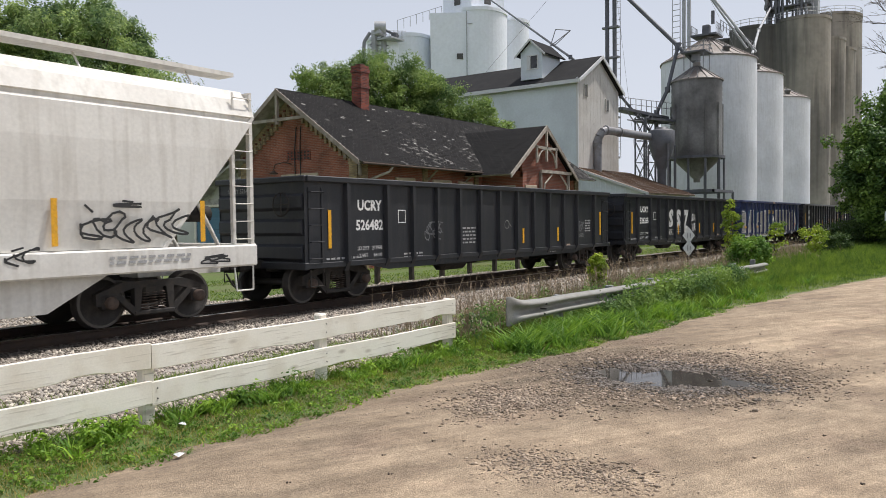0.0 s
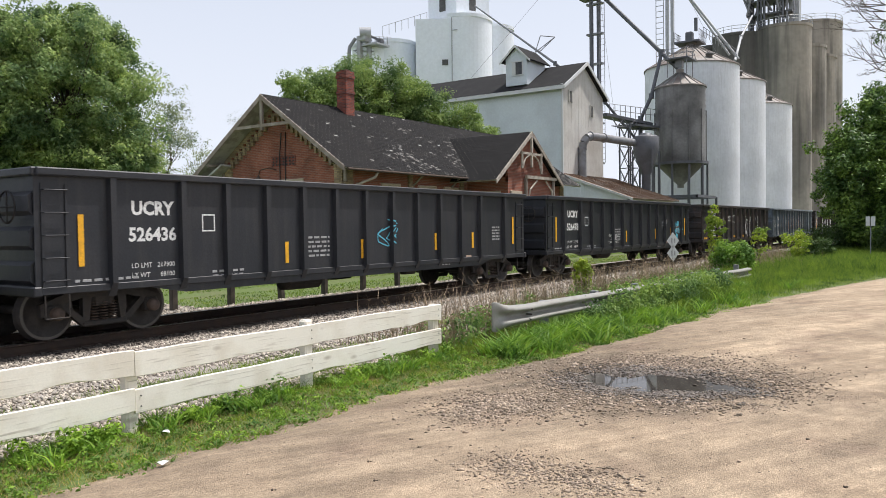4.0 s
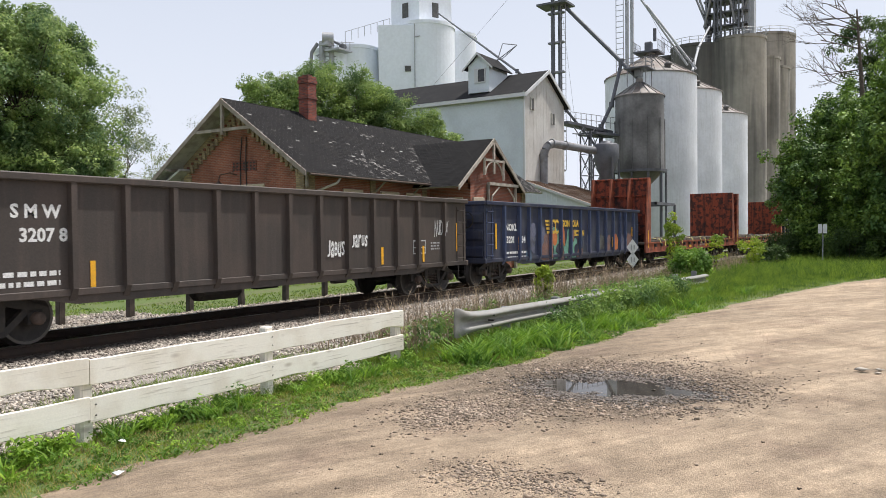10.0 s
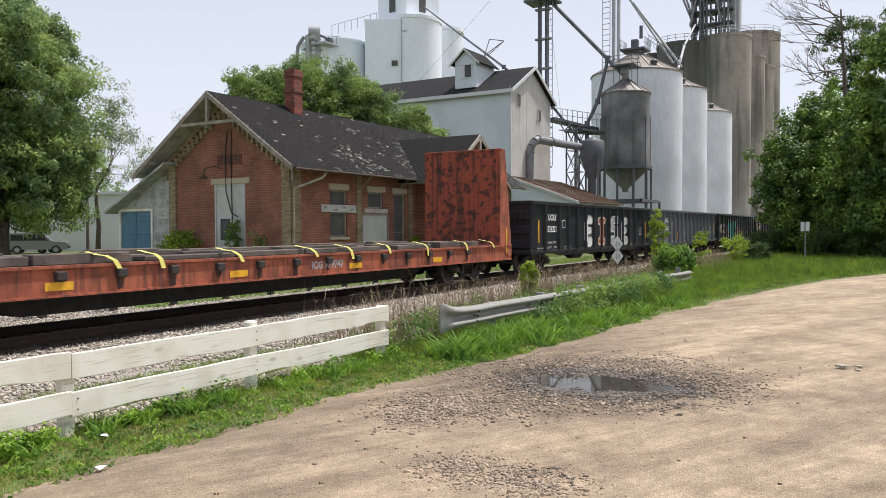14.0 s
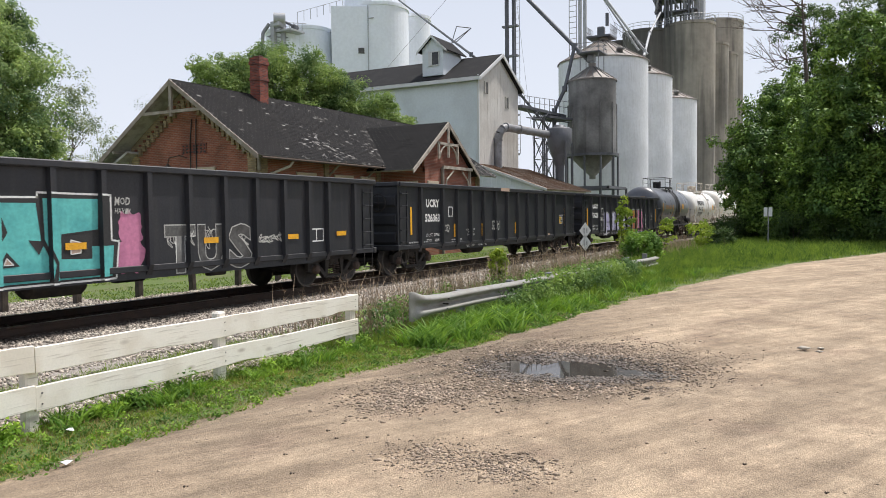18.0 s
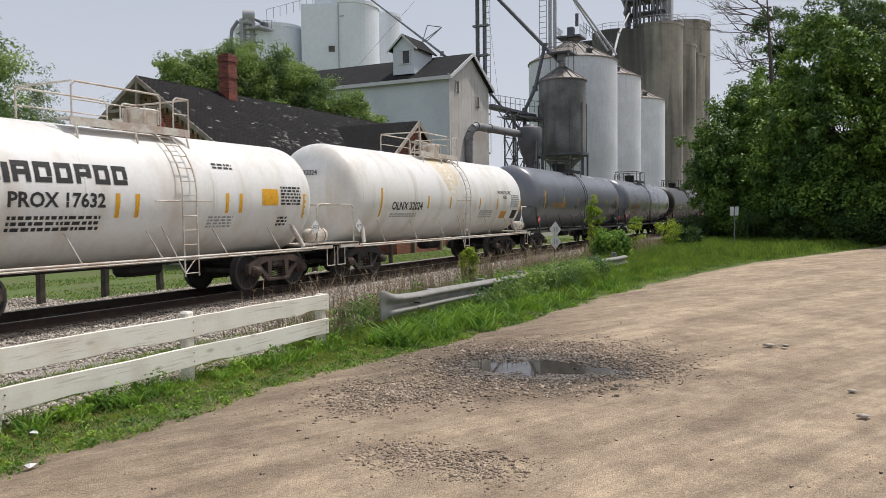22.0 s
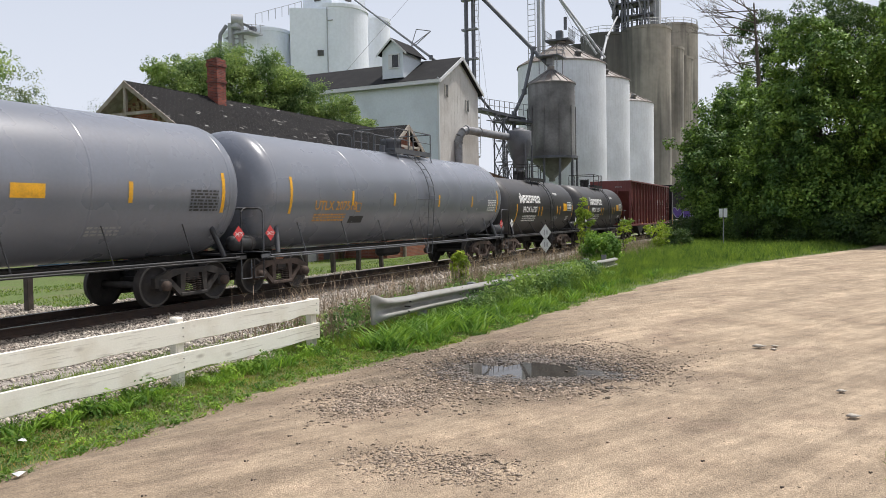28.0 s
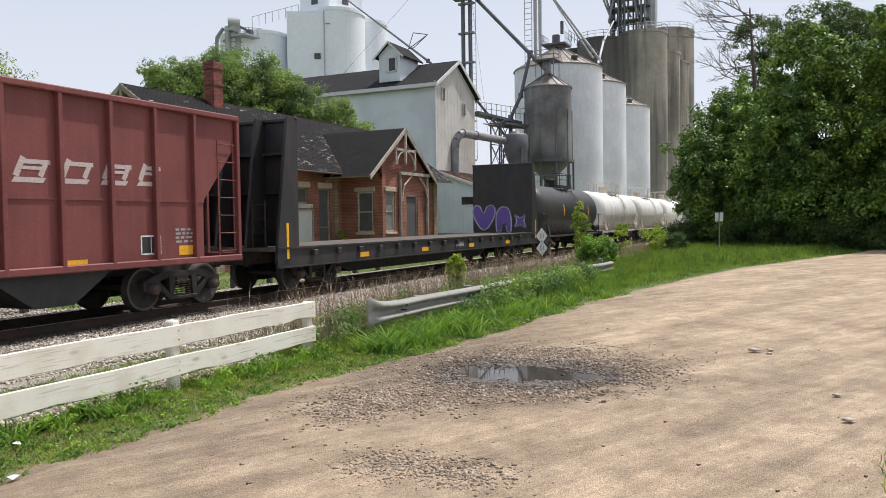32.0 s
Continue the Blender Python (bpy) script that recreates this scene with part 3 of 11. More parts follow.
for i, (x, y) in enumerate(((4.62, 3.95), (5.3, 4.05), (5.15, 3.85), (4.3, 3.62), (3.75, 4.1), (7.05, 1.18), (5.9, 0.75), (5.55, 0.2), (13.4, 3.6), (6.1, -0.35))):
    st = stones("earth_clod", np.array([(x, y, road_z(x, y) + 0.006), (x + 0.02, y - 0.012, road_z(x, y) + 0.003)]), np.array([0.015, 0.01]), CLOD, 0.6)
    tagged(st, "small dark clod of earth on the dirt road", "clod", "clods on the road")
for i, (x, y, s) in enumerate(((12.75, 3.05, 0.03), (4.9, 2.9, 0.024), (6.1, 1.5, 0.022), (7.66, -0.3, 0.085), (8.7, -0.24, 0.07), (11.35, 0.7, 0.12), (11.5, 0.5, 0.07), (11.2, 0.5, 0.065))):
    st = stones("road_stone", np.array([(x, y, road_z(x, y) + s * 0.3)]), np.array([s]), STONE if s > 0.06 else GRAVEL, 0.22 if s > 0.06 else 0.5)
    tagged(st, "small loose stone lying on the dirt road", "stone", "stones on the road")

# ballast bed: a long shaped bank, with real stones where it shows
BX0, BX1 = -80, 700


def ballast_z(y):
    return float(np.interp(y, [6.9, 7.6, 9.2, 11.6, 12.1, 14.8, 15.3, 16.6, 18.2, 18.6], [-0.16, -0.15, -0.17, -0.17, -0.2, -0.2, -0.17, -0.27, -0.21, -0.34]))


sheet_b = sheet("ballast", spread(BX0, BX1, 0, 40, 0.5), list(np.arange(6.9, 18.61, 0.15)),
                lambda x, y: ballast_z(y) + 0.02 * smooth_noise((x * 1.3, y * 1.3, 2)) - (0.2 if (y < 8.6 and x > 13) or (y < 9.2 and x > 19) or (y > 16.7 and x > 13) else 0), BALLAST)
tagged(sheet_b, "grey crushed-stone ballast bank under the track", "ballast", kind="structure")


def ballast_stones(x0, x1, y0, y1, count, size):
    x, y = rng.uniform(x0, x1, count), rng.uniform(y0, y1, count)
    low = np.where(x > 18, 9.3, np.where(x > 12, 8.7, 7.0)) + 0.5 * np.array([smooth_noise((a * 0.7, 2, 5)) for a in x])
    hole = np.array([smooth_noise((a * 0.5, b * 0.8, 8)) for a, b in zip(x, y)])
    ok = (y > low) & ~((y < 9.0) & (hole > 0.12)) & ~((y > 16.7 + 0.4 * hole) & (x > 13))
    x, y = x[ok], y[ok]
    s = rng.uniform(0.6, 1.25, len(x)) * size
    z = np.array([ballast_z(b) for b in y]) + s * 0.35
    return np.stack([x, y, z], 1), s


sets = [ballast_stones(2.5, 20, 6.9, 12.6, 30000, 0.032), ballast_stones(20, 60, 8.8, 12.4, 16000, 0.045), ballast_stones(4, 26, 12.8, 18.2, 19000, 0.036)]
fx, fy = rng.uniform(2.5, 8.8, 1500), 7.15 - np.abs(rng.normal(0, 0.2, 1500))
sets.append((np.stack([fx, fy, np.full(1500, -0.115)], 1), rng.uniform(0.02, 0.038, 1500)))
tagged(stones("ballast_stones", np.concatenate([s[0] for s in sets]), np.concatenate([s[1] for s in sets]), STONE, 0.85), "loose grey and brown crushed stones along the track", "ballast", kind="stuff")

TRACK_Y = 13.45
rail_prof = [(-0.07, -0.185), (0.07, -0.185), (0.07, -0.165), (0.012, -0.14), (0.012, -0.045), (0.037, -0.035), (0.037, -0.006), (0.028, 0.0), (-0.028, 0.0), (-0.037, -0.006), (-0.037, -0.035), (-0.012, -0.045), (-0.012, -0.14), (-0.07, -0.165)]
track = tagged(new("railway_track"), "single railway track, rusty rails on dark wooden ties", "railway track", kind="structure")
for s in (-1, 1):
    sh = Shape().prism([(y + TRACK_Y + s * 0.755, z) for y, z in rail_prof], BX0, BX1, m=0)
    for i, f in enumerate(sh.f):
        if all(abs(sh.v[k][2]) < 0.007 for k in f) and len(f) == 4:
            sh.m[i] = 1
    part("rail", sh, [RAIL_RUST, RAIL_TOP], track, "rusty steel rail with a worn bright head")
tie_mesh = Shape().box((0, 0, -0.27), (0.23, 2.6, 0.18), bevel=0.015).mesh("tie", [TIE])
plate_mesh = Shape().box((0, 0, -0.178), (0.19, 0.36, 0.014), bevel=0.004).mesh("tie_plate", [RAIL_RUST])
for i in range(150):
    x = -2 + i * 0.52
    t_ = part("tie", tie_mesh, None, track, at=pose(x, TRACK_Y + random.uniform(-0.04, 0.04), random.uniform(-0.006, 0.006), 0, 0, random.uniform(-0.7, 0.7)))
    if i < 70:
        part("tie_plate", plate_mesh, None, t_, at=pose(0, -0.755, 0))


# ---- white board fence ----
def board(x0, x1, z0, z1, seed, waney=0.012):
    """A rough-sawn board with uneven, in places waney edges, on the road side of the posts."""
    sh, k = Shape(), 40
    vs = []
    for i in range(k + 1):
        x = x0 + (x1 - x0) * i / k
        d = 0.014 * smooth_noise((x * 0.7, seed, 0))
        bite = max(0.0, smooth_noise((x * 1.5, seed, 5))) * 3.2 * waney + 0.4 * waney * smooth_noise((x * 5, seed, 2))
        top = 0.35 * waney * smooth_noise((x * 2.3, seed, 7))
        y = 6.545 + 0.02 * smooth_noise((x * 0.6, seed, 9))
        vs += [(x, y, z0 + d + bite + 0.006), (x, y + 0.006, z0 + d + bite), (x, y + 0.038, z0 + d + bite * 0.7), (x, y + 0.038, z1 + d + top), (x, y + 0.006, z1 + d + top), (x, y, z1 + d + top - 0.006)]
    fs = [(i * 6 + j, (i + 1) * 6 + j, (i + 1) * 6 + (j + 1) % 6, i * 6 + (j + 1) % 6) for i in range(k) for j in range(6)]
    fs += [tuple(range(6)), tuple(range(k * 6 + 5, k * 6 - 1, -1))]
    return sh.add(vs, fs)


fence = thing("board_fence", "low white-painted wooden board fence with knotty weathered boards", "fence")
for px, top in ((9.3, 0.65), (6.66, 0.7), (4.3, 0.64), (1.95, 0.68), (-0.5, 0.68), (-2.9, 0.68)):
    sh = Shape().box((px, 6.645, (top - 0.35) / 2), (0.125, 0.125, top + 0.35), bevel=0.02)
    part("post", sh, WHITE_WOOD, fence)
for k, (xa, xb) in enumerate(((-3.1, 4.295), (4.305, 9.37))):
    for j, (za, zb) in enumerate(((0.06, 0.29), (0.41, 0.65))):
        dz = 0.0 if k else 0.015
        bd = part("board", board(xa, xb, za + dz, zb + dz, 3 * k + j, 0.022 if j else 0.012), WHITE_WOOD, fence)
        for px in ((9.3, 6.66, 4.36) if k else (4.24, 1.95)):
            for dz2 in (0.05, -0.05):
                part("nail_head", Shape().rod((px, 6.546, (za + zb) / 2 + dz2), (px, 6.54, (za + zb) / 2 + dz2), 0.008, n=6), IRON, bd)

# ---- steel guardrail beside the road ----
HALF = [(0.155, 0.0), (0.149, 0.022), (0.137, 0.048), (0.121, 0.069), (0.102, 0.081), (0.083, 0.083), (0.066, 0.072), (0.05, 0.046), (0.03, 0.014), (0.012, 0.002)]
W_PROF = [(-h, d) for h, d in HALF] + [(0.0, 0.0)] + HALF[::-1]


def w_beam(stations):
    """stations: x, y, z, spread, out."""
    vs, k = [], len(W_PROF)
    for x, y, z, sp, out in stations:
        vs += [(x, y - d * out, z + h * sp) for h, d in W_PROF] + [(x, y - d * out + 0.012, z + h * sp) for h, d in W_PROF]
    fs = []
    for i in range(len(stations) - 1):
        a, b = i * 2 * k, (i + 1) * 2 * k
        for j in range(k - 1):
            fs += [(a + j, b + j, b + j + 1, a + j + 1), (a + k + j, a + k + j + 1, b + k + j + 1, b + k + j)]
        fs += [(a, a + k, b + k, b), (a + k - 1, b + k - 1, b + 2 * k - 1, a + 2 * k - 1)]
    return Shape().add(vs, fs, smooth=True)


guardrail = thing("guardrail", "dented galvanised steel W-beam guardrail half sunk in weeds", "guardrail")
part("beam", w_beam([(11.3 + 0.8 * i, 6.2 + 0.012 * math.sin(i * 1.7), 0.335 - 0.0085 * i + 0.006 * math.sin(i), 1.0, 1.5) for i in range(20)]), GALV, guardrail)
part("end_wing", w_beam([(10.34, 6.25, 0.365, 1.4, 0.06), (10.36, 6.235, 0.365, 1.52, 0.05), (10.44, 6.22, 0.362, 1.5, 0.05), (10.49, 6.215, 0.36, 1.42, 0.45), (10.55, 6.21, 0.357, 1.3, 0.95), (10.64, 6.205, 0.353, 1.18, 1.3), (10.82, 6.2, 0.348, 1.06, 1.48), (11.3, 6.195, 0.336, 1.01, 1.51)]), GALV, guardrail, "flared dented end of the beam")
for i in range(7):
    part("post", Shape().box((12.2 + 2.2 * i, 6.31, 0.1), (0.1, 0.15, 0.75), bevel=0.01), GALV_DARK, guardrail)
for i in range(3):
    part("bolt", Shape().rod((11.25 + 0.03 * i, 6.16, 0.25 + 0.08 * i), (11.25 + 0.03 * i, 6.05, 0.25 + 0.08 * i), 0.014, n=6), IRON, guardrail)

# posts on the far side of the track
post_mesh = Shape().box((0, 0, 0.2), (0.16, 0.16, 1.15), bevel=0.015).mesh("short_post", [TIE])
for i in range(13):
    p_ = part("short_post", post_mesh, None, at=pose(6.75 + 1.86 * i, 17.0, 0, random.uniform(-2, 2), random.uniform(-2, 2), random.uniform(-5, 5)))
    tagged(p_, "short dark weathered timber post beyond the track", "post", "posts beyond the track")


# ---- brick depot ----
BRICK = brick_mat("red_brick", (0.33, 0.108, 0.063), (0.23, 0.075, 0.048), (0.3, 0.21, 0.165))
BRICK_CREAM = brick_mat("cream_brick", (0.4, 0.31, 0.18), (0.24, 0.17, 0.1), (0.22, 0.18, 0.14))
BRICK_DARK = brick_mat("chimney_brick", (0.3, 0.075, 0.045), (0.1, 0.035, 0.03), (0.15, 0.1, 0.085))
def worn_shingles(m):
    """Single pale, worn-through shingles, crowded in weathered areas."""
    n, l = m.node_tree.nodes, m.node_tree.links
    b = n["Principled BSDF"]
    src = b.inputs["Base Color"].links[0].from_socket
    ge = n.new("ShaderNodeNewGeometry")
    co = n.new("ShaderNodeTexCoord")
    no = n.new("ShaderNodeTexNoise")
    no.inputs["Scale"].default_value, no.inputs["Detail"].default_value = 0.45, 4
    l.new(co.outputs["Object"], no.inputs["Vector"])
    mr = n.new("ShaderNodeMapRange")
    mr.inputs[1].default_value, mr.inputs[2].default_value = 0.48, 0.68
    mr.inputs[3].default_value, mr.inputs[4].default_value = 0.99, 0.55
    # worst towards the eave and the east end
    gp = n.new("ShaderNodeVectorMath")
    gp.operation = "DOT_PRODUCT"
    gp.inputs[1].default_value = (0.016, 0.0, -0.05)
    l.new(co.outputs["Object"], gp.inputs[0])
    ga = n.new("ShaderNodeMath")
    ga.operation = "ADD"
    l.new(no.outputs[0], ga.inputs[0])
    l.new(gp.outputs["Value"], ga.inputs[1])
    gb = n.new("ShaderNodeMath")
    gb.operation = "SUBTRACT"
    gb.inputs[1].default_value = 0.23
    l.new(ga.outputs[0], gb.inputs[0])
    l.new(gb.outputs[0], mr.inputs[0])
    fl = n.new("ShaderNodeTexNoise")
    fl.inputs["Scale"].default_value, fl.inputs["Detail"].default_value = 4, 4
    fm = n.new("ShaderNodeMapping")
    fm.inputs["Scale"].default_value = (1, 7, 7)
    l.new(co.outputs["Object"], fm.inputs[0])
    l.new(fm.outputs[0], fl.inputs["Vector"])
    f2 = n.new("ShaderNodeMapRange")
    f2.inputs[1].default_value, f2.inputs[2].default_value = 0.48, 0.58
    l.new(fl.outputs[0], f2.inputs[0])
    gt = n.new("ShaderNodeMath")
    gt.operation = "GREATER_THAN"
    l.new(ge.outputs["Random Per Island"], gt.inputs[0])
    l.new(mr.outputs[0], gt.inputs[1])
    mu = n.new("ShaderNodeMath")
    mu.operation = "MULTIPLY"
    l.new(gt.outputs[0], mu.inputs[0])
    l.new(f2.outputs[0], mu.inputs[1])
    x = n.new("ShaderNodeMix")
    x.data_type = "RGBA"
    x.inputs[7].default_value = (0.25, 0.24, 0.225, 1)
    l.new(mu.outputs[0], x.inputs[0])
    l.new(src, x.inputs[6])
    l.new(x.outputs[2], b.inputs["Base Color"])
    return m


SHINGLE = worn_shingles(island_vary(mat("black_shingles", (0.013, 0.012, 0.012), 0.95, col2=(0.028, 0.026, 0.024), amount=0.75, scale=0.8, fine=25, lo=0.5, hi=0.7, spec=0.25), 0.3))
SHINGLE2 = island_vary(mat("newer_black_shingles", (0.013, 0.0125, 0.0125), 0.95, fine=25, spec=0.25), 0.3)
OLD_WOOD = mat("bare_grey_wood", (0.26, 0.22, 0.18), 0.9, col2=(0.42, 0.38, 0.33), amount=0.6, scale=3, fine=40, bump=0.4, rand=0.15)
PALE_WOOD = mat("peeling_cream_paint", (0.5, 0.45, 0.38), 0.85, col2=(0.26, 0.21, 0.17), amount=0.6, scale=4, fine=40, bump=0.4, rand=0.1)
CLAP = mat("peeling_white_clapboard", (0.46, 0.45, 0.43), 0.85, col2=(0.22, 0.2, 0.18), amount=0.6, scale=2.5, fine=40, bump=0.3, rand=0.1)
STONE_CAP = mat("cream_stone", (0.48, 0.4, 0.3), 0.9, fine=30, var=0.15)
BOARDED = mat("boarding_white", (0.55, 0.55, 0.52), 0.8, col2=(0.42, 0.42, 0.4), amount=0.5, scale=1.5, fine=30)
BLUE_DOOR = mat("faded_blue_paint_door", (0.085, 0.19, 0.27), 0.7, col2=(0.13, 0.23, 0.3), amount=0.6, scale=2.5, fine=30)
DARK_GLASS = mat("dusty_dark_glass", (0.03, 0.032, 0.034), 0.25, fine=10, bump=0, col2=(0.07, 0.07, 0.07), amount=0.5, scale=2)
GREY_BOARD = mat("grey_window_boarding", (0.09, 0.088, 0.085), 0.85, col2=(0.14, 0.135, 0.13), amount=0.6, scale=1.5, fine=30)
DIRT_GLASS = mat("dusty_glass", (0.2, 0.2, 0.19), 0.4, col2=(0.3, 0.29, 0.27), amount=0.5, scale=3, fine=15, bump=0)
CABLE = mat("black_cable", (0.02, 0.02, 0.02), 0.6, bump=0)


def wall_open(axis, at, a0, a1, z0, z1, openings, thick, sh=None):
    """A wall with real openings: axis 'y' stands at y = at and runs along x; axis 'x' the other way. openings: (a, b, low, high)."""
    sh = sh or Shape()
    xs = sorted({a0, a1, *[v for o in openings for v in o[:2]]})
    zs = sorted({z0, z1, *[v for o in openings for v in o[2:]]})
    for p, q in zip(xs[:-1], xs[1:]):
        run = None
        for u, w in list(zip(zs[:-1], zs[1:])) + [(None, None)]:
            open_ = u is None or any(o[0] <= (p + q) / 2 <= o[1] and o[2] <= (u + w) / 2 <= o[3] for o in openings)
            if not open_:
                run = (run[0], w) if run else (u, w)
            if open_ and run:
                c, s = ((p + q) / 2, at + thick / 2, sum(run) / 2), (q - p, abs(thick), run[1] - run[0])
                if axis == "x":
                    c, s = (at + thick / 2, (p + q) / 2, c[2]), (abs(thick), q - p, s[2])
                sh.box(c, s)
                run = None
    return sh


def filled(name, parent, axis, at, a0, a1, z0, z1, material, frame_mat, depth=0.12, bars_=0, lab=""):
    """A set-back filling with its frame in an opening."""
    out = part(name, Shape().box(((a0 + a1) / 2, at + depth, (z0 + z1) / 2) if axis == "y" else (at + depth, (a0 + a1) / 2, (z0 + z1) / 2),
                                 (a1 - a0, 0.04, z1 - z0) if axis == "y" else (0.04, a1 - a0, z1 - z0)), material, parent, lab)
    t = 0.07
    for k, (c0, c1, d0, d1) in enumerate(((a0, a0 + t, z0, z1), (a1 - t, a1, z0, z1), (a0 + t, a1 - t, z0, z0 + t), (a0 + t, a1 - t, z1 - t, z1))):
        sh = Shape().box(((c0 + c1) / 2, at + depth - 0.05, (d0 + d1) / 2) if axis == "y" else (at + depth - 0.05, (c0 + c1) / 2, (d0 + d1) / 2), (c1 - c0, 0.06, d1 - d0) if axis == "y" else (0.06, c1 - c0, d1 - d0))
        part("window_frame", sh, frame_mat, out)
    for i in range(bars_):
        z = z0 + (z1 - z0) * (i + 1) / (bars_ + 1)
        sh = Shape().box(((a0 + a1) / 2, at + depth - 0.04, z) if axis == "y" else (at + depth - 0.04, (a0 + a1) / 2, z), (a1 - a0 - 2 * t, 0.05, 0.05) if axis == "y" else (0.05, a1 - a0 - 2 * t, 0.05))
        part("glazing_bar", sh, frame_mat, out)
    return out


def shingles(corners, rows, cols, material, name, parent, seed=1, lift=0.02, skip=0.0):
    """Lapped shingles over a roof plane given by its eave-left, eave-right, ridge-right and ridge-left corners."""
    rg = np.random.default_rng(seed)
    a, b, c, d = [np.array(p, float) for p in corners]
    nrm = np.cross(b - a, d - a)
    nrm /= np.linalg.norm(nrm)
    vs, fs = [], []
    for r in range(rows):
        v0, v1 = r / rows - 0.004, min(1, (r + 1.25) / rows)
        for k in range(cols):
            if rg.random() < skip:
                continue
            u0, u1 = (k + (r % 2) * 0.5 - 0.25) / cols, (k + (r % 2) * 0.5 + 0.72) / cols
            u0, u1 = max(0, u0), min(1, u1)
            j = rg.normal(0, 0.012)
            h = lift * (1 + rg.random() * 0.7)

            def at(u, v, o):
                return (a * (1 - u) + b * u) * (1 - v) + (d * (1 - u) + c * u) * v + nrm * o
            i = len(vs)
            vs += [at(u0, v0 + j * 0.05, h), at(u1, v0 - j * 0.05, h), at(u1, v1, 0.006), at(u0, v1, 0.006)]
            fs.append((i, i + 1, i + 2, i + 3))
    ob = mass(name, np.array(vs), np.array(fs), material, parent)
    return tagged(ob, kind="stuff")


def slab(corners, thick):
    a, b, c, d = [Vector(p) for p in corners]
    n_ = (b - a).cross(d - a).normalized() * thick
    vs = [a, b, c, d, a - n_, b - n_, c - n_, d - n_]
    return Shape().add(vs, [(0, 1, 2, 3), (7, 6, 5, 4), (0, 4, 5, 1), (1, 5, 6, 2), (2, 6, 7, 3), (3, 7, 4, 0)])


DX0, DX1, DY0, DY1, DZ = 24.44, 45.3, 22.0, 29.41, -0.35
RID, RZ, SL = 25.9, 7.71, 0.70
depot = thing("brick_depot", "old red-brick depot with worn black shingle roof, windows boarded", "building")


def roof_z(y):
    return RZ - abs(y - RID) * SL


# front wall facing the track
front_open = [(27.0, 28.2, 1.4, 3.52), (29.35, 31.5, DZ, 2.48), (29.85, 31.05, 2.75, 3.52), (31.98, 32.98, DZ, 3.52), (34.3, 38.8, DZ, 3.6)]
fw = part("front_wall", wall_open("y", DY0, DX0, DX1, DZ, roof_z(DY0) - 0.1, front_open, 0.32), BRICK, depot)
filled("window", depot, "y", DY0, 27.0, 28.2, 1.4, 3.52, GREY_BOARD, OLD_WOOD, 0.14, 1, "window boarded over in dark grey")
filled("freight_door", depot, "y", DY0, 29.35, 31.5, DZ, 2.48, BOARDED, OLD_WOOD, 0.06, 0, "white-painted board over the freight door")
filled("transom", depot, "y", DY0, 29.85, 31.05, 2.75, 3.52, GREY_BOARD, OLD_WOOD, 0.14)
filled("door", depot, "y", DY0, 31.98, 32.98, DZ, 3.52, GREY_BOARD, OLD_WOOD, 0.14, 1, "tall door boarded over in dark grey")
for a, b in ((26.9, 28.3), (29.7, 31.2), (31.85, 33.1)):
    part("lintel", Shape().box(((a + b) / 2, DY0 - 0.02, 3.66), (b - a, 0.12, 0.28), bevel=0.02), STONE_CAP, fw)
part("window_sill", Shape().box((27.6, DY0 - 0.03, 1.33), (1.4, 0.16, 0.12), bevel=0.02), STONE_CAP, fw)
for x in (DX0 + 0.28, 29.05, 33.45, 40.0, DX1 - 0.28):
    part("pilaster", Shape().box((x, DY0 - 0.04, (DZ + 4.5) / 2), (0.5 if x in (DX0 + 0.28, DX1 - 0.28) else 0.32, 0.1, 4.5 - DZ)), BRICK_CREAM, fw)
for (x, y, w) in ((26.6, DY0 - 0.04, 2.5),):
    sb = part("sign_board", Shape().box((27.6, y, 2.68), (2.5, 0.05, 0.34), bevel=0.01), BOARDED, depot, "peeling white name board, not legible")
    for px_, pz_, pw_, ph_ in ((26.6, 2.72, 0.16, 0.1), (27.3, 2.62, 0.3, 0.06), (27.95, 2.73, 0.2, 0.07), (28.5, 2.64, 0.22, 0.09)):
        part("peeled_patch", Shape().box((px_, y - 0.028, pz_), (pw_, 0.006, ph_)), OLD_WOOD, sb)
    part("sign_board", Shape().box((30.45, y, 2.62), (1.9, 0.05, 0.22), bevel=0.01), PALE_WOOD, depot, "narrow peeling board over the freight door")
# gable wall facing down the track
gw = Shape()
wall_open("x", DX0, DY0, DY1, DZ, 4.3, [(24.62, 26.48, DZ, 3.75)], 0.32, gw)
gw.prism([(DY0, 4.3), (DY1, 4.3), (DY1, roof_z(DY1) - 0.12), (RID, RZ - 0.14), (DY0, roof_z(DY0) - 0.12)], DX0, DX0 + 0.32, "x")
gable = part("gable_wall", gw, BRICK, depot)
part("lintel", Shape().box((DX0 - 0.02, 25.5, 3.88), (0.1, 2.35, 0.26), bevel=0.02), STONE_CAP, gable)
db = filled("boarded_door", depot, "x", DX0, 24.62, 26.48, DZ, 3.75, BOARDED, BOARDED, 0.06, 0, "tall doorway boarded over in white")
filled("window", depot, "x", DX0 - 0.03, 25.42, 26.18, 1.2, 2.3, DARK_GLASS, BOARDED, 0.06, 0, "small dark window")
vg = part("vent_grille", Shape().box((DX0 - 0.012, 25.55, 4.82), (0.03, 1.5, 0.45)), BRICK_DARK, gable, "dark lattice-brick vent")
# the holes' inner shade is painted as black blocks on the closed panel
for i in range(21):
    part("vent_hole", Shape().box((DX0 - 0.028, 24.92 + (i % 7) * 0.21, 4.68 + (i // 7) * 0.14), (0.01, 0.1, 0.07)), DARK_PAINT, vg)
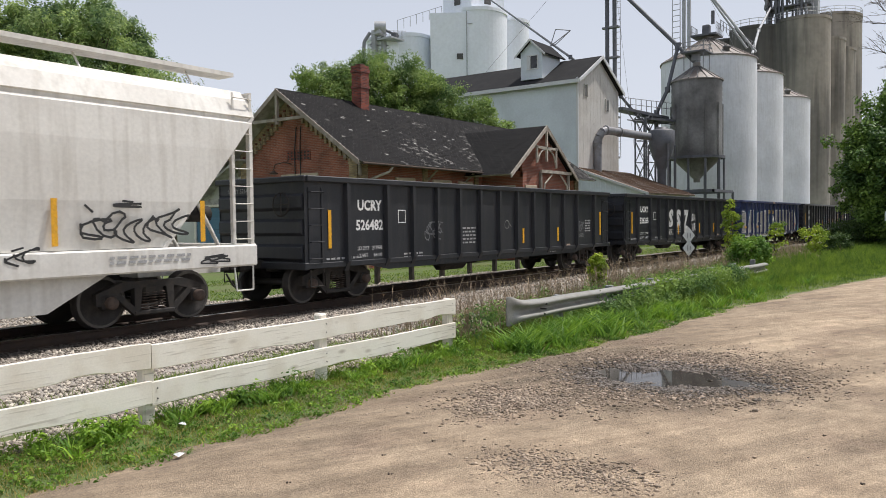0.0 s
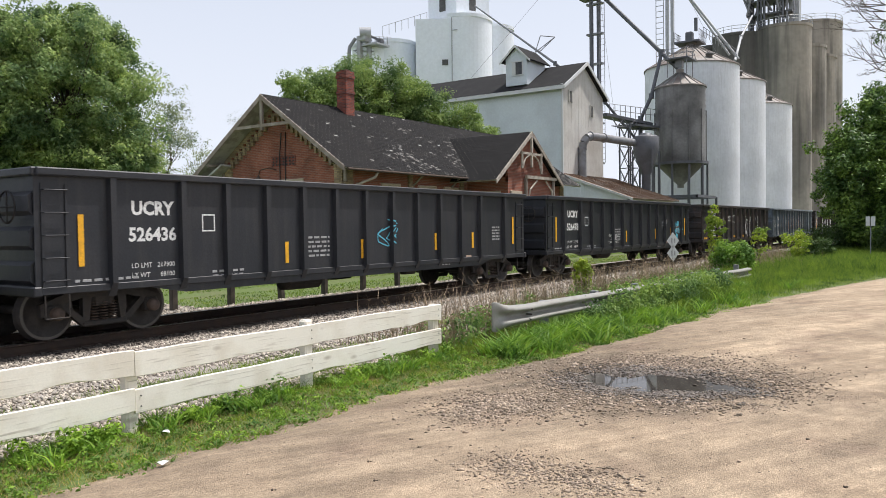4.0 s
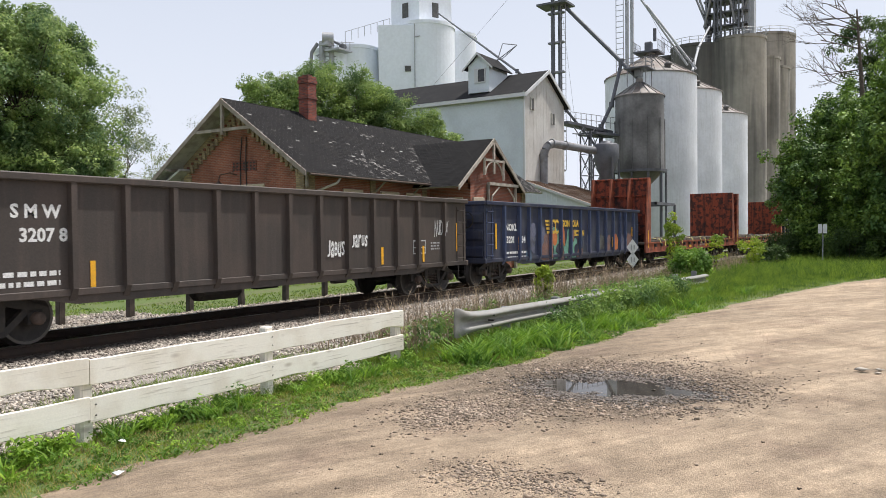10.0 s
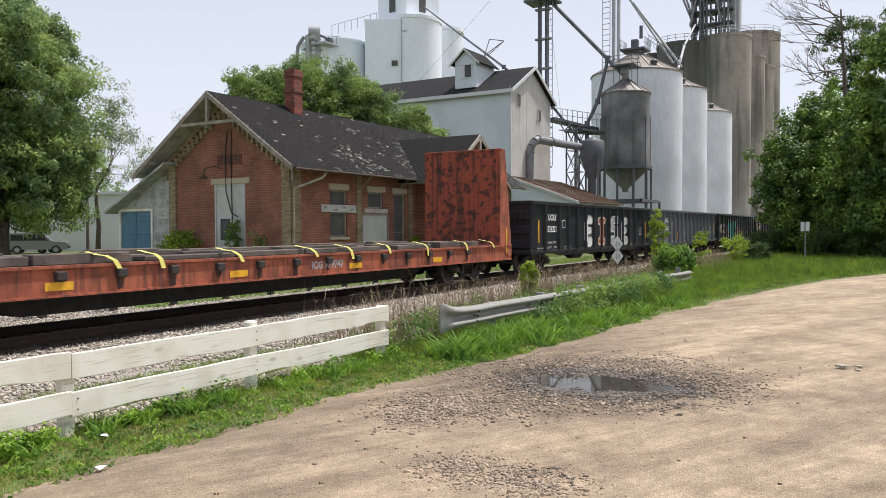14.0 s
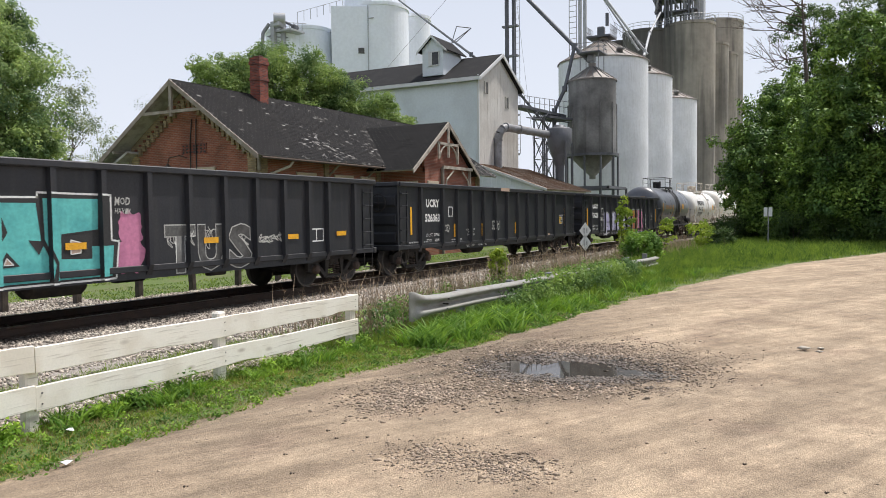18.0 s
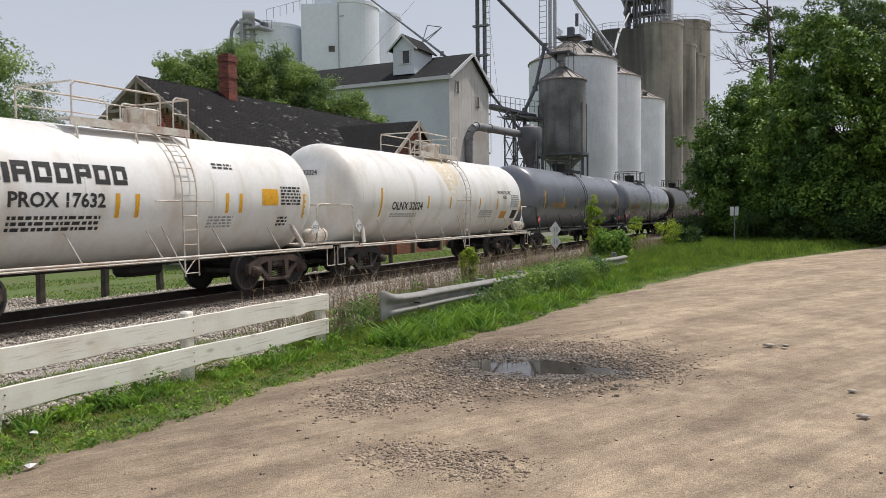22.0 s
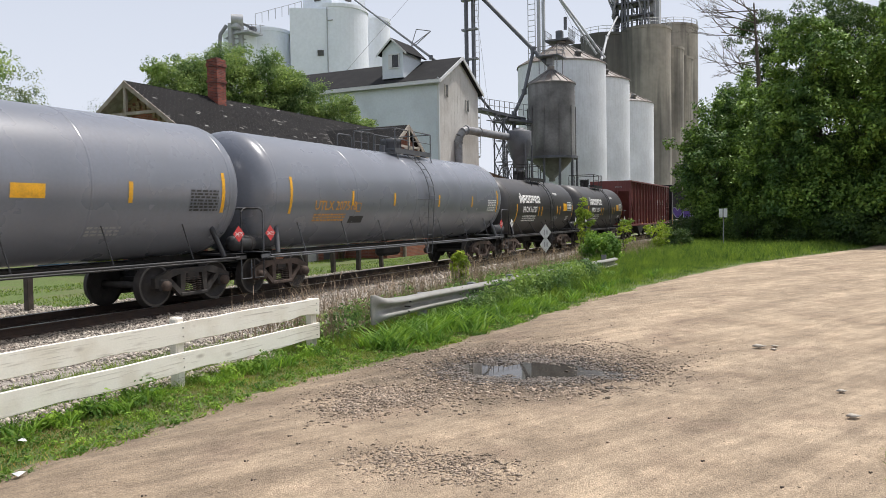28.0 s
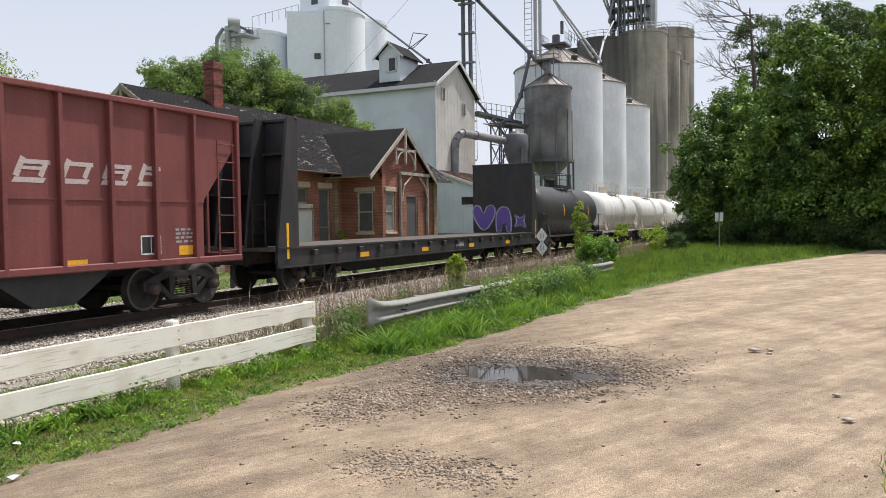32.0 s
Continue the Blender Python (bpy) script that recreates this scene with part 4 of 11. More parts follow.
for y in (DY0 + 0.22, DY1 - 0.22):
    part("pilaster", Shape().box((DX0 - 0.04, y, (DZ + 4.6) / 2), (0.1, 0.45, 4.6 - DZ)), BRICK_CREAM, gable)
for s in (-1, 1):
    for i in range(13):
        y = RID + s * (0.16 + 0.28 * i)
        if DY0 < y < DY1:
            top = roof_z(y) - 0.8
            part("corbel", Shape().box((DX0 - 0.06, y, top - 0.02), (0.12, 0.14, 0.3)).box((DX0 - 0.045, y + s * 0.1, top + 0.1), (0.09, 0.14, 0.14)), BRICK_CREAM, gable)
            # dark block that paints in the shade of the gap above each corbel
            part("corbel_shade_brick", Shape().box((DX0 - 0.05, y, top + 0.28), (0.1, 0.13, 0.1)), BRICK_DARK, gable)
    part("corbel_band", Shape().prism([(RID, RZ - 0.14), (RID, RZ - 0.86), (RID + s * 3.62, RZ - 0.86 - 3.62 * SL), (RID + s * 3.62, RZ - 0.14 - 3.62 * SL)][::s], DX0 - 0.035, DX0 - 0.002, "x"), BRICK_CREAM, gable, "cream-brick band under the gable roof")
part("back_wall", Shape().box(((DX0 + DX1) / 2, DY1 - 0.16, 2.2), (DX1 - DX0, 0.32, 5.0)), BRICK, depot)
part("end_wall", Shape().prism([(DY0 + 0.32, DZ), (DY1 - 0.32, DZ), (DY1 - 0.32, roof_z(DY1) - 0.12), (RID, RZ - 0.14), (DY0 + 0.32, roof_z(DY0) - 0.12)], DX1 - 0.32, DX1, "x"), BRICK, depot)
# main roof
RX0, RX1, EY0, EY1 = 23.5, 46.0, 21.05, 30.85
roof = part("roof", slab([(RX0, EY0, roof_z(EY0)), (RX1, EY0, roof_z(EY0)), (RX1, RID, RZ), (RX0, RID, RZ)], 0.1), CLAP, depot)
part("rear_roof_slope", slab([(RX1, EY1, roof_z(EY1)), (RX0, EY1, roof_z(EY1)), (RX0, RID, RZ), (RX1, RID, RZ)], 0.1), CLAP, roof)
part("rear_shingles", slab([(RX1, EY1 + 0.03, roof_z(EY1) + 0.03), (RX0 - 0.02, EY1 + 0.03, roof_z(EY1) + 0.03), (RX0 - 0.02, RID, RZ + 0.035), (RX1, RID, RZ + 0.035)], 0.03), SHINGLE, roof)
shingles([(RX0 - 0.03, EY0 - 0.05, roof_z(EY0) - 0.03), (RX1, EY0 - 0.05, roof_z(EY0) - 0.03), (RX1, RID, RZ), (RX0 - 0.03, RID, RZ)], 42, 90, SHINGLE, "shingles", roof, 3, 0.012, 0.012)
for s, ey in ((-1, EY0), (1, EY1)):
    part("barge_board", slab([(RX0 - 0.04, ey, roof_z(ey) + 0.02), (RX0 - 0.04, ey, roof_z(ey) - 0.2), (RX0 - 0.04, RID, RZ - 0.2), (RX0 - 0.04, RID, RZ + 0.02)], 0.05), OLD_WOOD, roof)
# the eave's shadow is put into the gutter's dark colour
part("gutter", Shape().rod((RX0 + 0.1, EY0 - 0.05, roof_z(EY0) - 0.1), (33.3, EY0 - 0.05, roof_z(EY0) - 0.12), 0.06, n=8), IRON_BROWN, roof)
part("downspout", Shape().pipe([(25.6, EY0, roof_z(EY0) - 0.15), (25.5, EY0 + 0.1, 3.95), (24.55, DY0 - 0.05, 3.45), (24.55, DY0 - 0.06, DZ)], 0.055, 8), PALE_WOOD, roof)
part("king_post", Shape().box((RX0 + 0.02, RID, 6.9), (0.12, 0.14, 1.5)).box((RX0 + 0.02, RID, 6.35), (0.1, 3.4, 0.13)), OLD_WOOD, roof)
for y in (DY0 - 0.15, DY1 + 0.15):
    part("eave_bracket", Shape().box((RX0 + 0.4, y, roof_z(y) - 0.35), (0.9, 0.12, 0.12)).box((DX0 - 0.05, y, roof_z(y) - 0.7), (0.1, 0.12, 0.8)), OLD_WOOD, roof)
for i in range(7):
    x = 27.2 + i * 1.05 if i < 6 else 44.5
    if i % 3 == 2:
        part("eave_bracket", Shape().box((x, 21.5, 4.3), (0.1, 1.0, 0.1)).rod((x, 21.98, 3.75), (x, 21.3, 4.3), 0.05, n=6), OLD_WOOD, roof)
chim = part("chimney", Shape().box((28.7, RID - 0.3, 8.05), (0.6, 0.6, 2.5)).box((28.7, RID - 0.3, 8.42), (0.66, 0.66, 0.14)).box((28.7, RID - 0.3, 9.2), (0.68, 0.68, 0.16)).box((28.7, RID - 0.3, 9.37), (0.62, 0.62, 0.18)).box((28.62, RID - 0.36, 9.48), (0.3, 0.36, 0.1)), BRICK_DARK, roof, "tall weathered brick chimney")
# lamp and wires on the gable
lamp = part("gooseneck_lamp", Shape().pipe([(DX0 - 0.02, 26.0, 4.45), (DX0 - 0.25, 26.2, 4.55), (DX0 - 0.5, 26.55, 4.45), (DX0 - 0.55, 26.6, 4.2)], 0.022).lathe([(0.04, 0.16), (0.1, 0.08), (0.24, 0.0), (0.22, 0.0), (0.08, 0.07)][::-1], (DX0 - 0.55, 26.6, 4.02), "z", 16), IRON_BROWN, depot)
for k, pts in enumerate(([(25.62, 6.1), (25.75, 5.0), (25.72, 3.4), (25.4, 2.5), (25.0, 2.3)], [(25.35, 6.1), (25.4, 5.0), (25.38, 3.9), (25.35, 2.2)])):
    part("cable", Shape().pipe([(DX0 - 0.06, y, z) for y, z in pts], 0.025, 5), CABLE, depot)
# bay with its cross gable
BX_0, BX_1, BY = 34.05, 39.05, 19.55
part("bay_wall", wall_open("x", BX_0, BY + 0.3, DY0, DZ, 4.4, [(20.12, 21.05, 1.3, 3.35)], 0.3), BRICK, depot)
bf = part("bay_wall", wall_open("y", BY, BX_0, BX_1, DZ, 4.3, [(34.38, 35.3, 1.3, 3.35), (36.6, 37.9, 0.6, 3.2)], 0.3), BRICK, depot)
part("bay_wall", Shape().box((BX_1 - 0.15, (BY + DY0) / 2 + 0.15, 2.0), (0.3, DY0 - BY - 0.3, 4.7)), BRICK, depot)
filled("window", depot, "x", BX_0, 20.12, 21.05, 1.3, 3.35, GREY_BOARD, PALE_WOOD, 0.12, 1, "window boarded over in grey")
filled("window", depot, "y", BY, 34.38, 35.3, 1.3, 3.35, DIRT_GLASS, PALE_WOOD, 0.12, 1, "dusty sash window")
filled("window", depot, "y", BY, 36.6, 37.9, 0.6, 3.2, GREY_BOARD, OLD_WOOD, 0.12, 0, "window boarded over in grey")
part("lintel", Shape().box((BX_0 - 0.02, 20.58, 3.48), (0.1, 1.2, 0.24), bevel=0.02), STONE_CAP, bf)
part("lintel", Shape().box((34.84, BY - 0.02, 3.48), (1.15, 0.1, 0.24), bevel=0.02), STONE_CAP, bf)
part("window_sill", Shape().box((BX_0 - 0.03, 20.58, 1.22), (0.14, 1.1, 0.12), bevel=0.02), STONE_CAP, bf)
part("window_sill", Shape().box((34.84, BY - 0.03, 1.22), (1.1, 0.14, 0.12), bevel=0.02), STONE_CAP, bf)
for x in (35.75, 38.9):
    part("porch_post", Shape().box((x, BY - 0.1, 2.0), (0.16, 0.14, 4.6), bevel=0.02), OLD_WOOD, depot)
CX, CZ, CE0, CE1, CF, CB = 36.08, 6.72, 32.4, 39.72, 19.25, 24.6
cr = part("cross_roof", slab([(CE0, CB, 4.08), (CE0, CF, 4.08), (CX, CF, CZ), (CX, CB, CZ)], 0.1), OLD_WOOD, depot)
part("cross_roof_slope", slab([(CE1, CF, 4.08), (CE1, CB, 4.08), (CX, CB, CZ), (CX, CF, CZ)], 0.1), SHINGLE2, cr)
shingles([(CE0 - 0.03, CB, 4.06), (CE0 - 0.03, CF - 0.03, 4.06), (CX, CF - 0.03, CZ), (CX, CB, CZ)], 26, 18, SHINGLE2, "shingles", cr, 5, 0.01)
part("gable_boarding", Shape().prism([(BX_0, 4.0), (BX_1, 4.0), (BX_1, 4.5), (CX, CZ - 0.2), (BX_0, 4.9)], BY + 0.02, BY + 0.14, "y"), BRICK, cr)
for e in (CE0, CE1):
    part("barge_board", slab([(e, CF - 0.03, 4.1), (e, CF - 0.03, 3.88), (CX, CF - 0.03, CZ - 0.22), (CX, CF - 0.03, CZ + 0.02)][:: 1 if e == CE0 else -1], 0.06), PALE_WOOD if e == CE0 else OLD_WOOD, cr)
part("king_post", Shape().box((CX, CF + 0.02, 5.75), (0.12, 0.1, 1.8)), PALE_WOOD, cr)
part("collar_beam", Shape().box((CX, CF + 0.02, 5.55), (2.3, 0.1, 0.12)).box((CX - 1.05, CF + 0.02, 5.2), (0.1, 0.1, 0.9)).box((CX + 1.05, CF + 0.02, 5.1), (0.1, 0.1, 1.1)), PALE_WOOD, cr)
part("arch_brace", Shape().pipe([(CX + 0.95 * math.cos(a), CF + 0.02, 4.75 + 0.75 * math.sin(a)) for a in np.linspace(0.1, math.pi - 0.1, 10)], 0.05), PALE_WOOD, cr)
part("porch_beam", Shape().box((37.4, CF + 0.15, 4.35), (3.4, 0.14, 0.16)).pipe([(35.85, CF + 0.15, 2.9), (36.1, CF + 0.15, 3.7), (36.9, CF + 0.15, 4.2)], 0.05).pipe([(38.9, CF + 0.15, 2.9), (38.6, CF + 0.15, 3.7), (37.9, CF + 0.15, 4.2)], 0.05), PALE_WOOD, cr)
# white lean-to with blue doors
lean = part("lean_to", wall_open("x", DX0, DY1, 33.08, DZ, 2.72, [(30.72, 32.95, DZ, 2.62)], 0.2), CLAP, depot, "peeling white clapboard lean-to")
for i in range(24):
    z = DZ + 0.1 + i * 0.2
    if z > 4.35:
        break
    ye = min(33.08, DY1 + (4.55 - z) / (4.55 - 2.7) * (33.2 - DY1))
    segs = [(DY1, ye)] if z > 2.65 else [(DY1, 30.62)]
    for a, b in segs:
        sh = Shape().prism([(DX0 - 0.035, z - 0.1), (DX0 + 0.0, z + 0.1), (DX0 + 0.06, z + 0.1), (DX0 + 0.06, z - 0.1)][::-1], a, b, "y")
        part("clapboard", sh, CLAP, lean)
part("corner_board", Shape().box((DX0 - 0.05, 30.67, 1.15), (0.06, 0.12, 3.0)).box((DX0 - 0.05, 33.02, 1.15), (0.06, 0.14, 3.0)).box((DX0 - 0.05, 31.85, 2.7), (0.06, 2.5, 0.12)), WHITE_WOOD, lean)
for a, b in ((30.75, 31.83), (31.86, 32.93)):
    dr = part("blue_door", Shape().box((DX0 + 0.02, (a + b) / 2, 1.13), (0.06, b - a, 2.94)), BLUE_DOOR, lean, "faded blue panelled door")
    for z in (0.2, 1.0, 1.8, 2.35):
        part("door_panel", Shape().box((DX0 - 0.02, (a + b) / 2, z), (0.03, (b - a) * 0.75, 0.55 if z < 2 else 0.3), bevel=0.012), BLUE_DOOR, dr)
part("lean_to_roof", slab([(RX0 + 0.25, 33.4, 2.62), (40, 33.4, 2.62), (40, 29.0, 4.85), (RX0 + 0.25, 29.0, 4.85)][::-1], 0.1), CLAP, lean)
part("lean_to_wall", Shape().box((32, 32.98, 1.1), (15, 0.2, 2.9)), CLAP, lean)

# ---- grain mill with its annex ----
# the cool or warm light on each wall's facing is put into two siding colours
SIDING_COOL_LIGHT = mat("pale_metal_siding_cool_light", (0.66, 0.72, 0.76), 0.6, 0.0, col2=(0.52, 0.56, 0.59), amount=0.5, scale=0.4, fine=6, bump=0.05, var=0.04)
SIDING_WARM_LIGHT = mat("dusty_metal_siding_warm_light", (0.62, 0.60, 0.56), 0.65, 0.0, col2=(0.46, 0.43, 0.39), amount=0.5, scale=0.5, fine=6, bump=0.05, var=0.05, streak=(0.42, 0.37, 0.32), streak_amount=0.35)
ROOF_GREY = mat("grey_asphalt_roof", (0.022, 0.022, 0.023), 0.95, spec=0.2, col2=(0.036, 0.035, 0.035), amount=0.6, scale=0.8, fine=10, var=0.15)
RUST_ROOF = mat("rusty_metal_roof", (0.19, 0.125, 0.085), 0.75, 0.2, col2=(0.3, 0.26, 0.22), amount=0.6, scale=0.5, fine=8, streak=(0.15, 0.08, 0.05), streak_amount=0.5)
TRIM_WHITE = mat("white_trim", (0.62, 0.63, 0.63), 0.6, fine=20, var=0.05)


def ribbed(axis, at, a0, a1, z0, z1, pitch=0.3, depth=0.03):
    """Vertical ribs on a metal wall."""
    sh, n_ = Shape(), int((a1 - a0) / pitch)
    for i in range(n_):
        c = a0 + (i + 0.5) * (a1 - a0) / n_
        zt = z1(c) if callable(z1) else z1
        sh.box((c, at, (z0 + zt) / 2) if axis == "y" else (at, c, (z0 + zt) / 2), (0.03, depth, zt - z0) if axis == "y" else (depth, 0.03, zt - z0))
    return sh


MX0, MX1, MY0, MY1, MEZ, MPZ = 56.86, 65.1, 27.64, 45.0, 13.2, 15.55
MC = (MX0 + MX1) / 2
mill = thing("grain_mill", "tall pale metal-clad grain mill with a grey gable roof", "building")
part("side_wall", Shape().box((MX0 + 0.15, (MY0 + MY1) / 2, MEZ / 2), (0.3, MY1 - MY0, MEZ)), SIDING_COOL_LIGHT, mill, "pale metal side wall coloured with its cool light")
g = part("gable_wall", Shape().prism([(MX0, 0), (MX1, 0), (MX1, MEZ), (MC, MPZ - 0.1), (MX0, MEZ)], MY0 - 0.05, MY0 + 0.2, "y"), SIDING_WARM_LIGHT, mill, "dusty pale metal gable wall coloured with its warm light")
part("wall_rib", ribbed("y", MY0 - 0.06, MX0 + 0.1, MX1 - 0.1, 5.5, lambda c: MPZ - 0.3 - abs(c - MC) * (MPZ - MEZ) / (MX1 - MC), 0.62, 0.004), SIDING_WARM_LIGHT, g)
part("far_wall", Shape().box((MX1 - 0.15, (MY0 + MY1) / 2, MEZ / 2), (0.3, MY1 - MY0 - 0.5, MEZ)), SIDING_COOL_LIGHT, mill)
part("back_wall", Shape().box((MC, MY1 - 0.1, MEZ / 2), (MX1 - MX0 - 0.7, 0.2, MEZ)), SIDING_COOL_LIGHT, mill)
part("corner_trim", Shape().box((MX0 - 0.03, MY0 - 0.08, MEZ / 2), (0.14, 0.14, MEZ)), TRIM_WHITE, mill)
mr = part("roof", slab([(MX0 - 0.45, MY1, MEZ - 0.25), (MX0 - 0.45, MY0 - 0.45, MEZ - 0.25), (MC, MY0 - 0.45, MPZ), (MC, MY1, MPZ)], 0.18), ROOF_GREY, mill)
part("roof_slope", slab([(MX1 + 0.45, MY0 - 0.45, MEZ - 0.25), (MX1 + 0.45, MY1, MEZ - 0.25), (MC, MY1, MPZ), (MC, MY0 - 0.45, MPZ)], 0.18), ROOF_GREY, mr)
part("fascia", Shape().box((MX0 - 0.5, (MY0 + MY1) / 2, MEZ - 0.35), (0.1, MY1 - MY0 + 0.9, 0.3)), TRIM_WHITE, mr)
for s, e in ((-1, MX0 - 0.45), (1, MX1 + 0.45)):
    part("barge_board", slab([(e, MY0 - 0.5, MEZ - 0.2), (e, MY0 - 0.5, MEZ - 0.5), (MC, MY0 - 0.5, MPZ - 0.28), (MC, MY0 - 0.5, MPZ + 0.02)][:: -s], 0.08), TRIM_WHITE, mr)
for x, z in ((58.35, 12.35), (62.55, 11.6)):
    wv = part("wall_vent", Shape().box((x, MY0 - 0.08, z), (0.5, 0.1, 0.9), bevel=0.02), GREY_BOARD, mill, "small dark vent in the gable")
    part("vent_frame", Shape().box((x - 0.28, MY0 - 0.1, z), (0.07, 0.12, 1.0)).box((x + 0.28, MY0 - 0.1, z), (0.07, 0.12, 1.0)), SIDING_WARM_LIGHT, wv)
# dormer on the near slope
dm = part("dormer", Shape().prism([(31.0, 13.6), (33.0, 13.6), (33.0, 15.9), (32.0, 16.75), (31.0, 15.9)], 57.3, 60.6, "x"), SIDING_COOL_LIGHT, mill)
part("dormer_roof", slab([(57.0, 30.6, 15.65), (60.9, 30.6, 15.65), (60.9, 32.0, 16.95), (57.0, 32.0, 16.95)], 0.1), ROOF_GREY, dm)
part("dormer_roof", slab([(60.9, 33.4, 15.65), (57.0, 33.4, 15.65), (57.0, 32.0, 16.95), (60.9, 32.0, 16.95)], 0.1), ROOF_GREY, dm)
part("dormer_trim", slab([(56.98, 30.55, 15.6), (56.98, 30.55, 15.42), (56.98, 32.0, 16.75), (56.98, 32.0, 16.95)][::-1], 0.06), TRIM_WHITE, dm)
part("dormer_trim", slab([(56.98, 33.45, 15.6), (56.98, 33.45, 15.42), (56.98, 32.0, 16.75), (56.98, 32.0, 16.95)], 0.06), TRIM_WHITE, dm)
dw = part("dormer_window", Shape().box((57.27, 31.85, 15.0), (0.06, 0.95, 1.05)), DARK_GLASS, dm)
part("window_frame", Shape().box((57.23, 32.2, 15.0), (0.06, 0.35, 1.0)).box((57.23, 31.85, 15.56), (0.06, 1.1, 0.08)).box((57.23, 31.85, 14.44), (0.06, 1.1, 0.08)).box((57.23, 31.36, 15.0), (0.06, 0.08, 1.1)), TRIM_WHITE, dw)

AX1, AY0, AY1 = 67.4, 22.0, 27.6
annex = thing("mill_annex", "low pale metal-clad annex with a rusty sloping roof", "building")
aw = Shape().prism([(AY0, -0.3), (AY1, -0.3), (AY1, 5.85), (AY0, 3.85)], MX0, MX0 + 0.2, "x")
al = part("side_wall", aw, SIDING_COOL_LIGHT, annex)
part("wall_rib", ribbed("x", MX0 - 0.01, AY0 + 0.1, AY1 - 0.1, 0, lambda c: 3.7 + (c - AY0) * 2.0 / 5.6, 0.4, 0.02), SIDING_COOL_LIGHT, al)
part("front_wall", Shape().box(((MX0 + AX1) / 2, AY0 + 0.1, 1.75), (AX1 - MX0, 0.2, 4.1)), SIDING_WARM_LIGHT, annex)
part("far_wall", Shape().prism([(AY0, -0.3), (AY1, -0.3), (AY1, 5.85), (AY0, 3.85)], AX1 - 0.2, AX1, "x"), SIDING_COOL_LIGHT, annex)
part("foundation", Shape().box((MX0 - 0.03, (AY0 + AY1) / 2, 0.25), (0.1, AY1 - AY0, 1.1)), GREY_BOARD, annex)
ar_ = part("roof", slab([(MX0 - 0.25, AY0 - 0.4, 3.82), (AX1 + 0.3, AY0 - 0.4, 3.82), (AX1 + 0.3, AY1, 6.0), (MX0 - 0.25, AY1, 6.0)], 0.1), RUST_ROOF, annex, "rust-brown corrugated metal roof")
for i in range(26):
    x = MX0 + 0.2 + i * 0.42
    part("roof_rib", slab([(x, AY0 - 0.4, 3.86), (x + 0.05, AY0 - 0.4, 3.86), (x + 0.05, AY1, 6.04), (x, AY1, 6.04)], 0.05), RUST_ROOF, ar_)
part("fascia", slab([(MX0 - 0.28, AY1, 6.0), (MX0 - 0.28, AY0 - 0.4, 3.82), (MX0 - 0.28, AY0 - 0.4, 3.62), (MX0 - 0.28, AY1, 5.8)], 0.05), TRIM_WHITE, ar_)
part("downspout", Shape().rod((MX0 - 0.08, AY0 - 0.05, 0), (MX0 - 0.08, AY0 - 0.05, 3.9), 0.08, n=8), CABLE, annex)
aw_ = part("window", Shape().box((MX0 - 0.01, 24.72, 3.4), (0.06, 1.2, 0.6)), DARK_GLASS, annex, "small dark strip window")
part("window_frame", Shape().box((MX0 - 0.03, 24.72, 3.74), (0.08, 1.36, 0.08)).box((MX0 - 0.03, 24.72, 3.06), (0.08, 1.36, 0.08)).box((MX0 - 0.03, 25.36, 3.4), (0.08, 0.08, 0.6)).box((MX0 - 0.03, 24.08, 3.4), (0.08, 0.08, 0.6)), TRIM_WHITE, aw_)

# ---- bins, hopper tank, silos ----
BIN = mat("white_painted_corrugated_steel", (0.74, 0.76, 0.79), 0.5, 0.0, col2=(0.58, 0.6, 0.62), amount=0.6, scale=0.25, fine=3, bump=0.0, var=0.05, streak=(0.5, 0.5, 0.5), streak_amount=0.35)
BIN_ROOF = mat("stained_galvanised_roof", (0.24, 0.22, 0.2), 0.6, 0.2, col2=(0.15, 0.105, 0.08), amount=0.6, scale=0.6, fine=6)
HOPPER_DARK = mat("sooty_galvanised_steel", (0.24, 0.235, 0.225), 0.55, 0.1, col2=(0.085, 0.08, 0.076), amount=0.85, scale=0.28, fine=5, streak=(0.1, 0.095, 0.09), streak_amount=0.7, streak_scale=0.7, lo=0.4, hi=0.6)
CONCRETE = mat("stained_concrete", (0.33, 0.303, 0.26), 0.9, col2=(0.18, 0.167, 0.147), amount=0.8, scale=0.08, fine=1.2, bump=0.1, var=0.1, streak=(0.1, 0.094, 0.086), streak_amount=0.8, streak_scale=0.35)


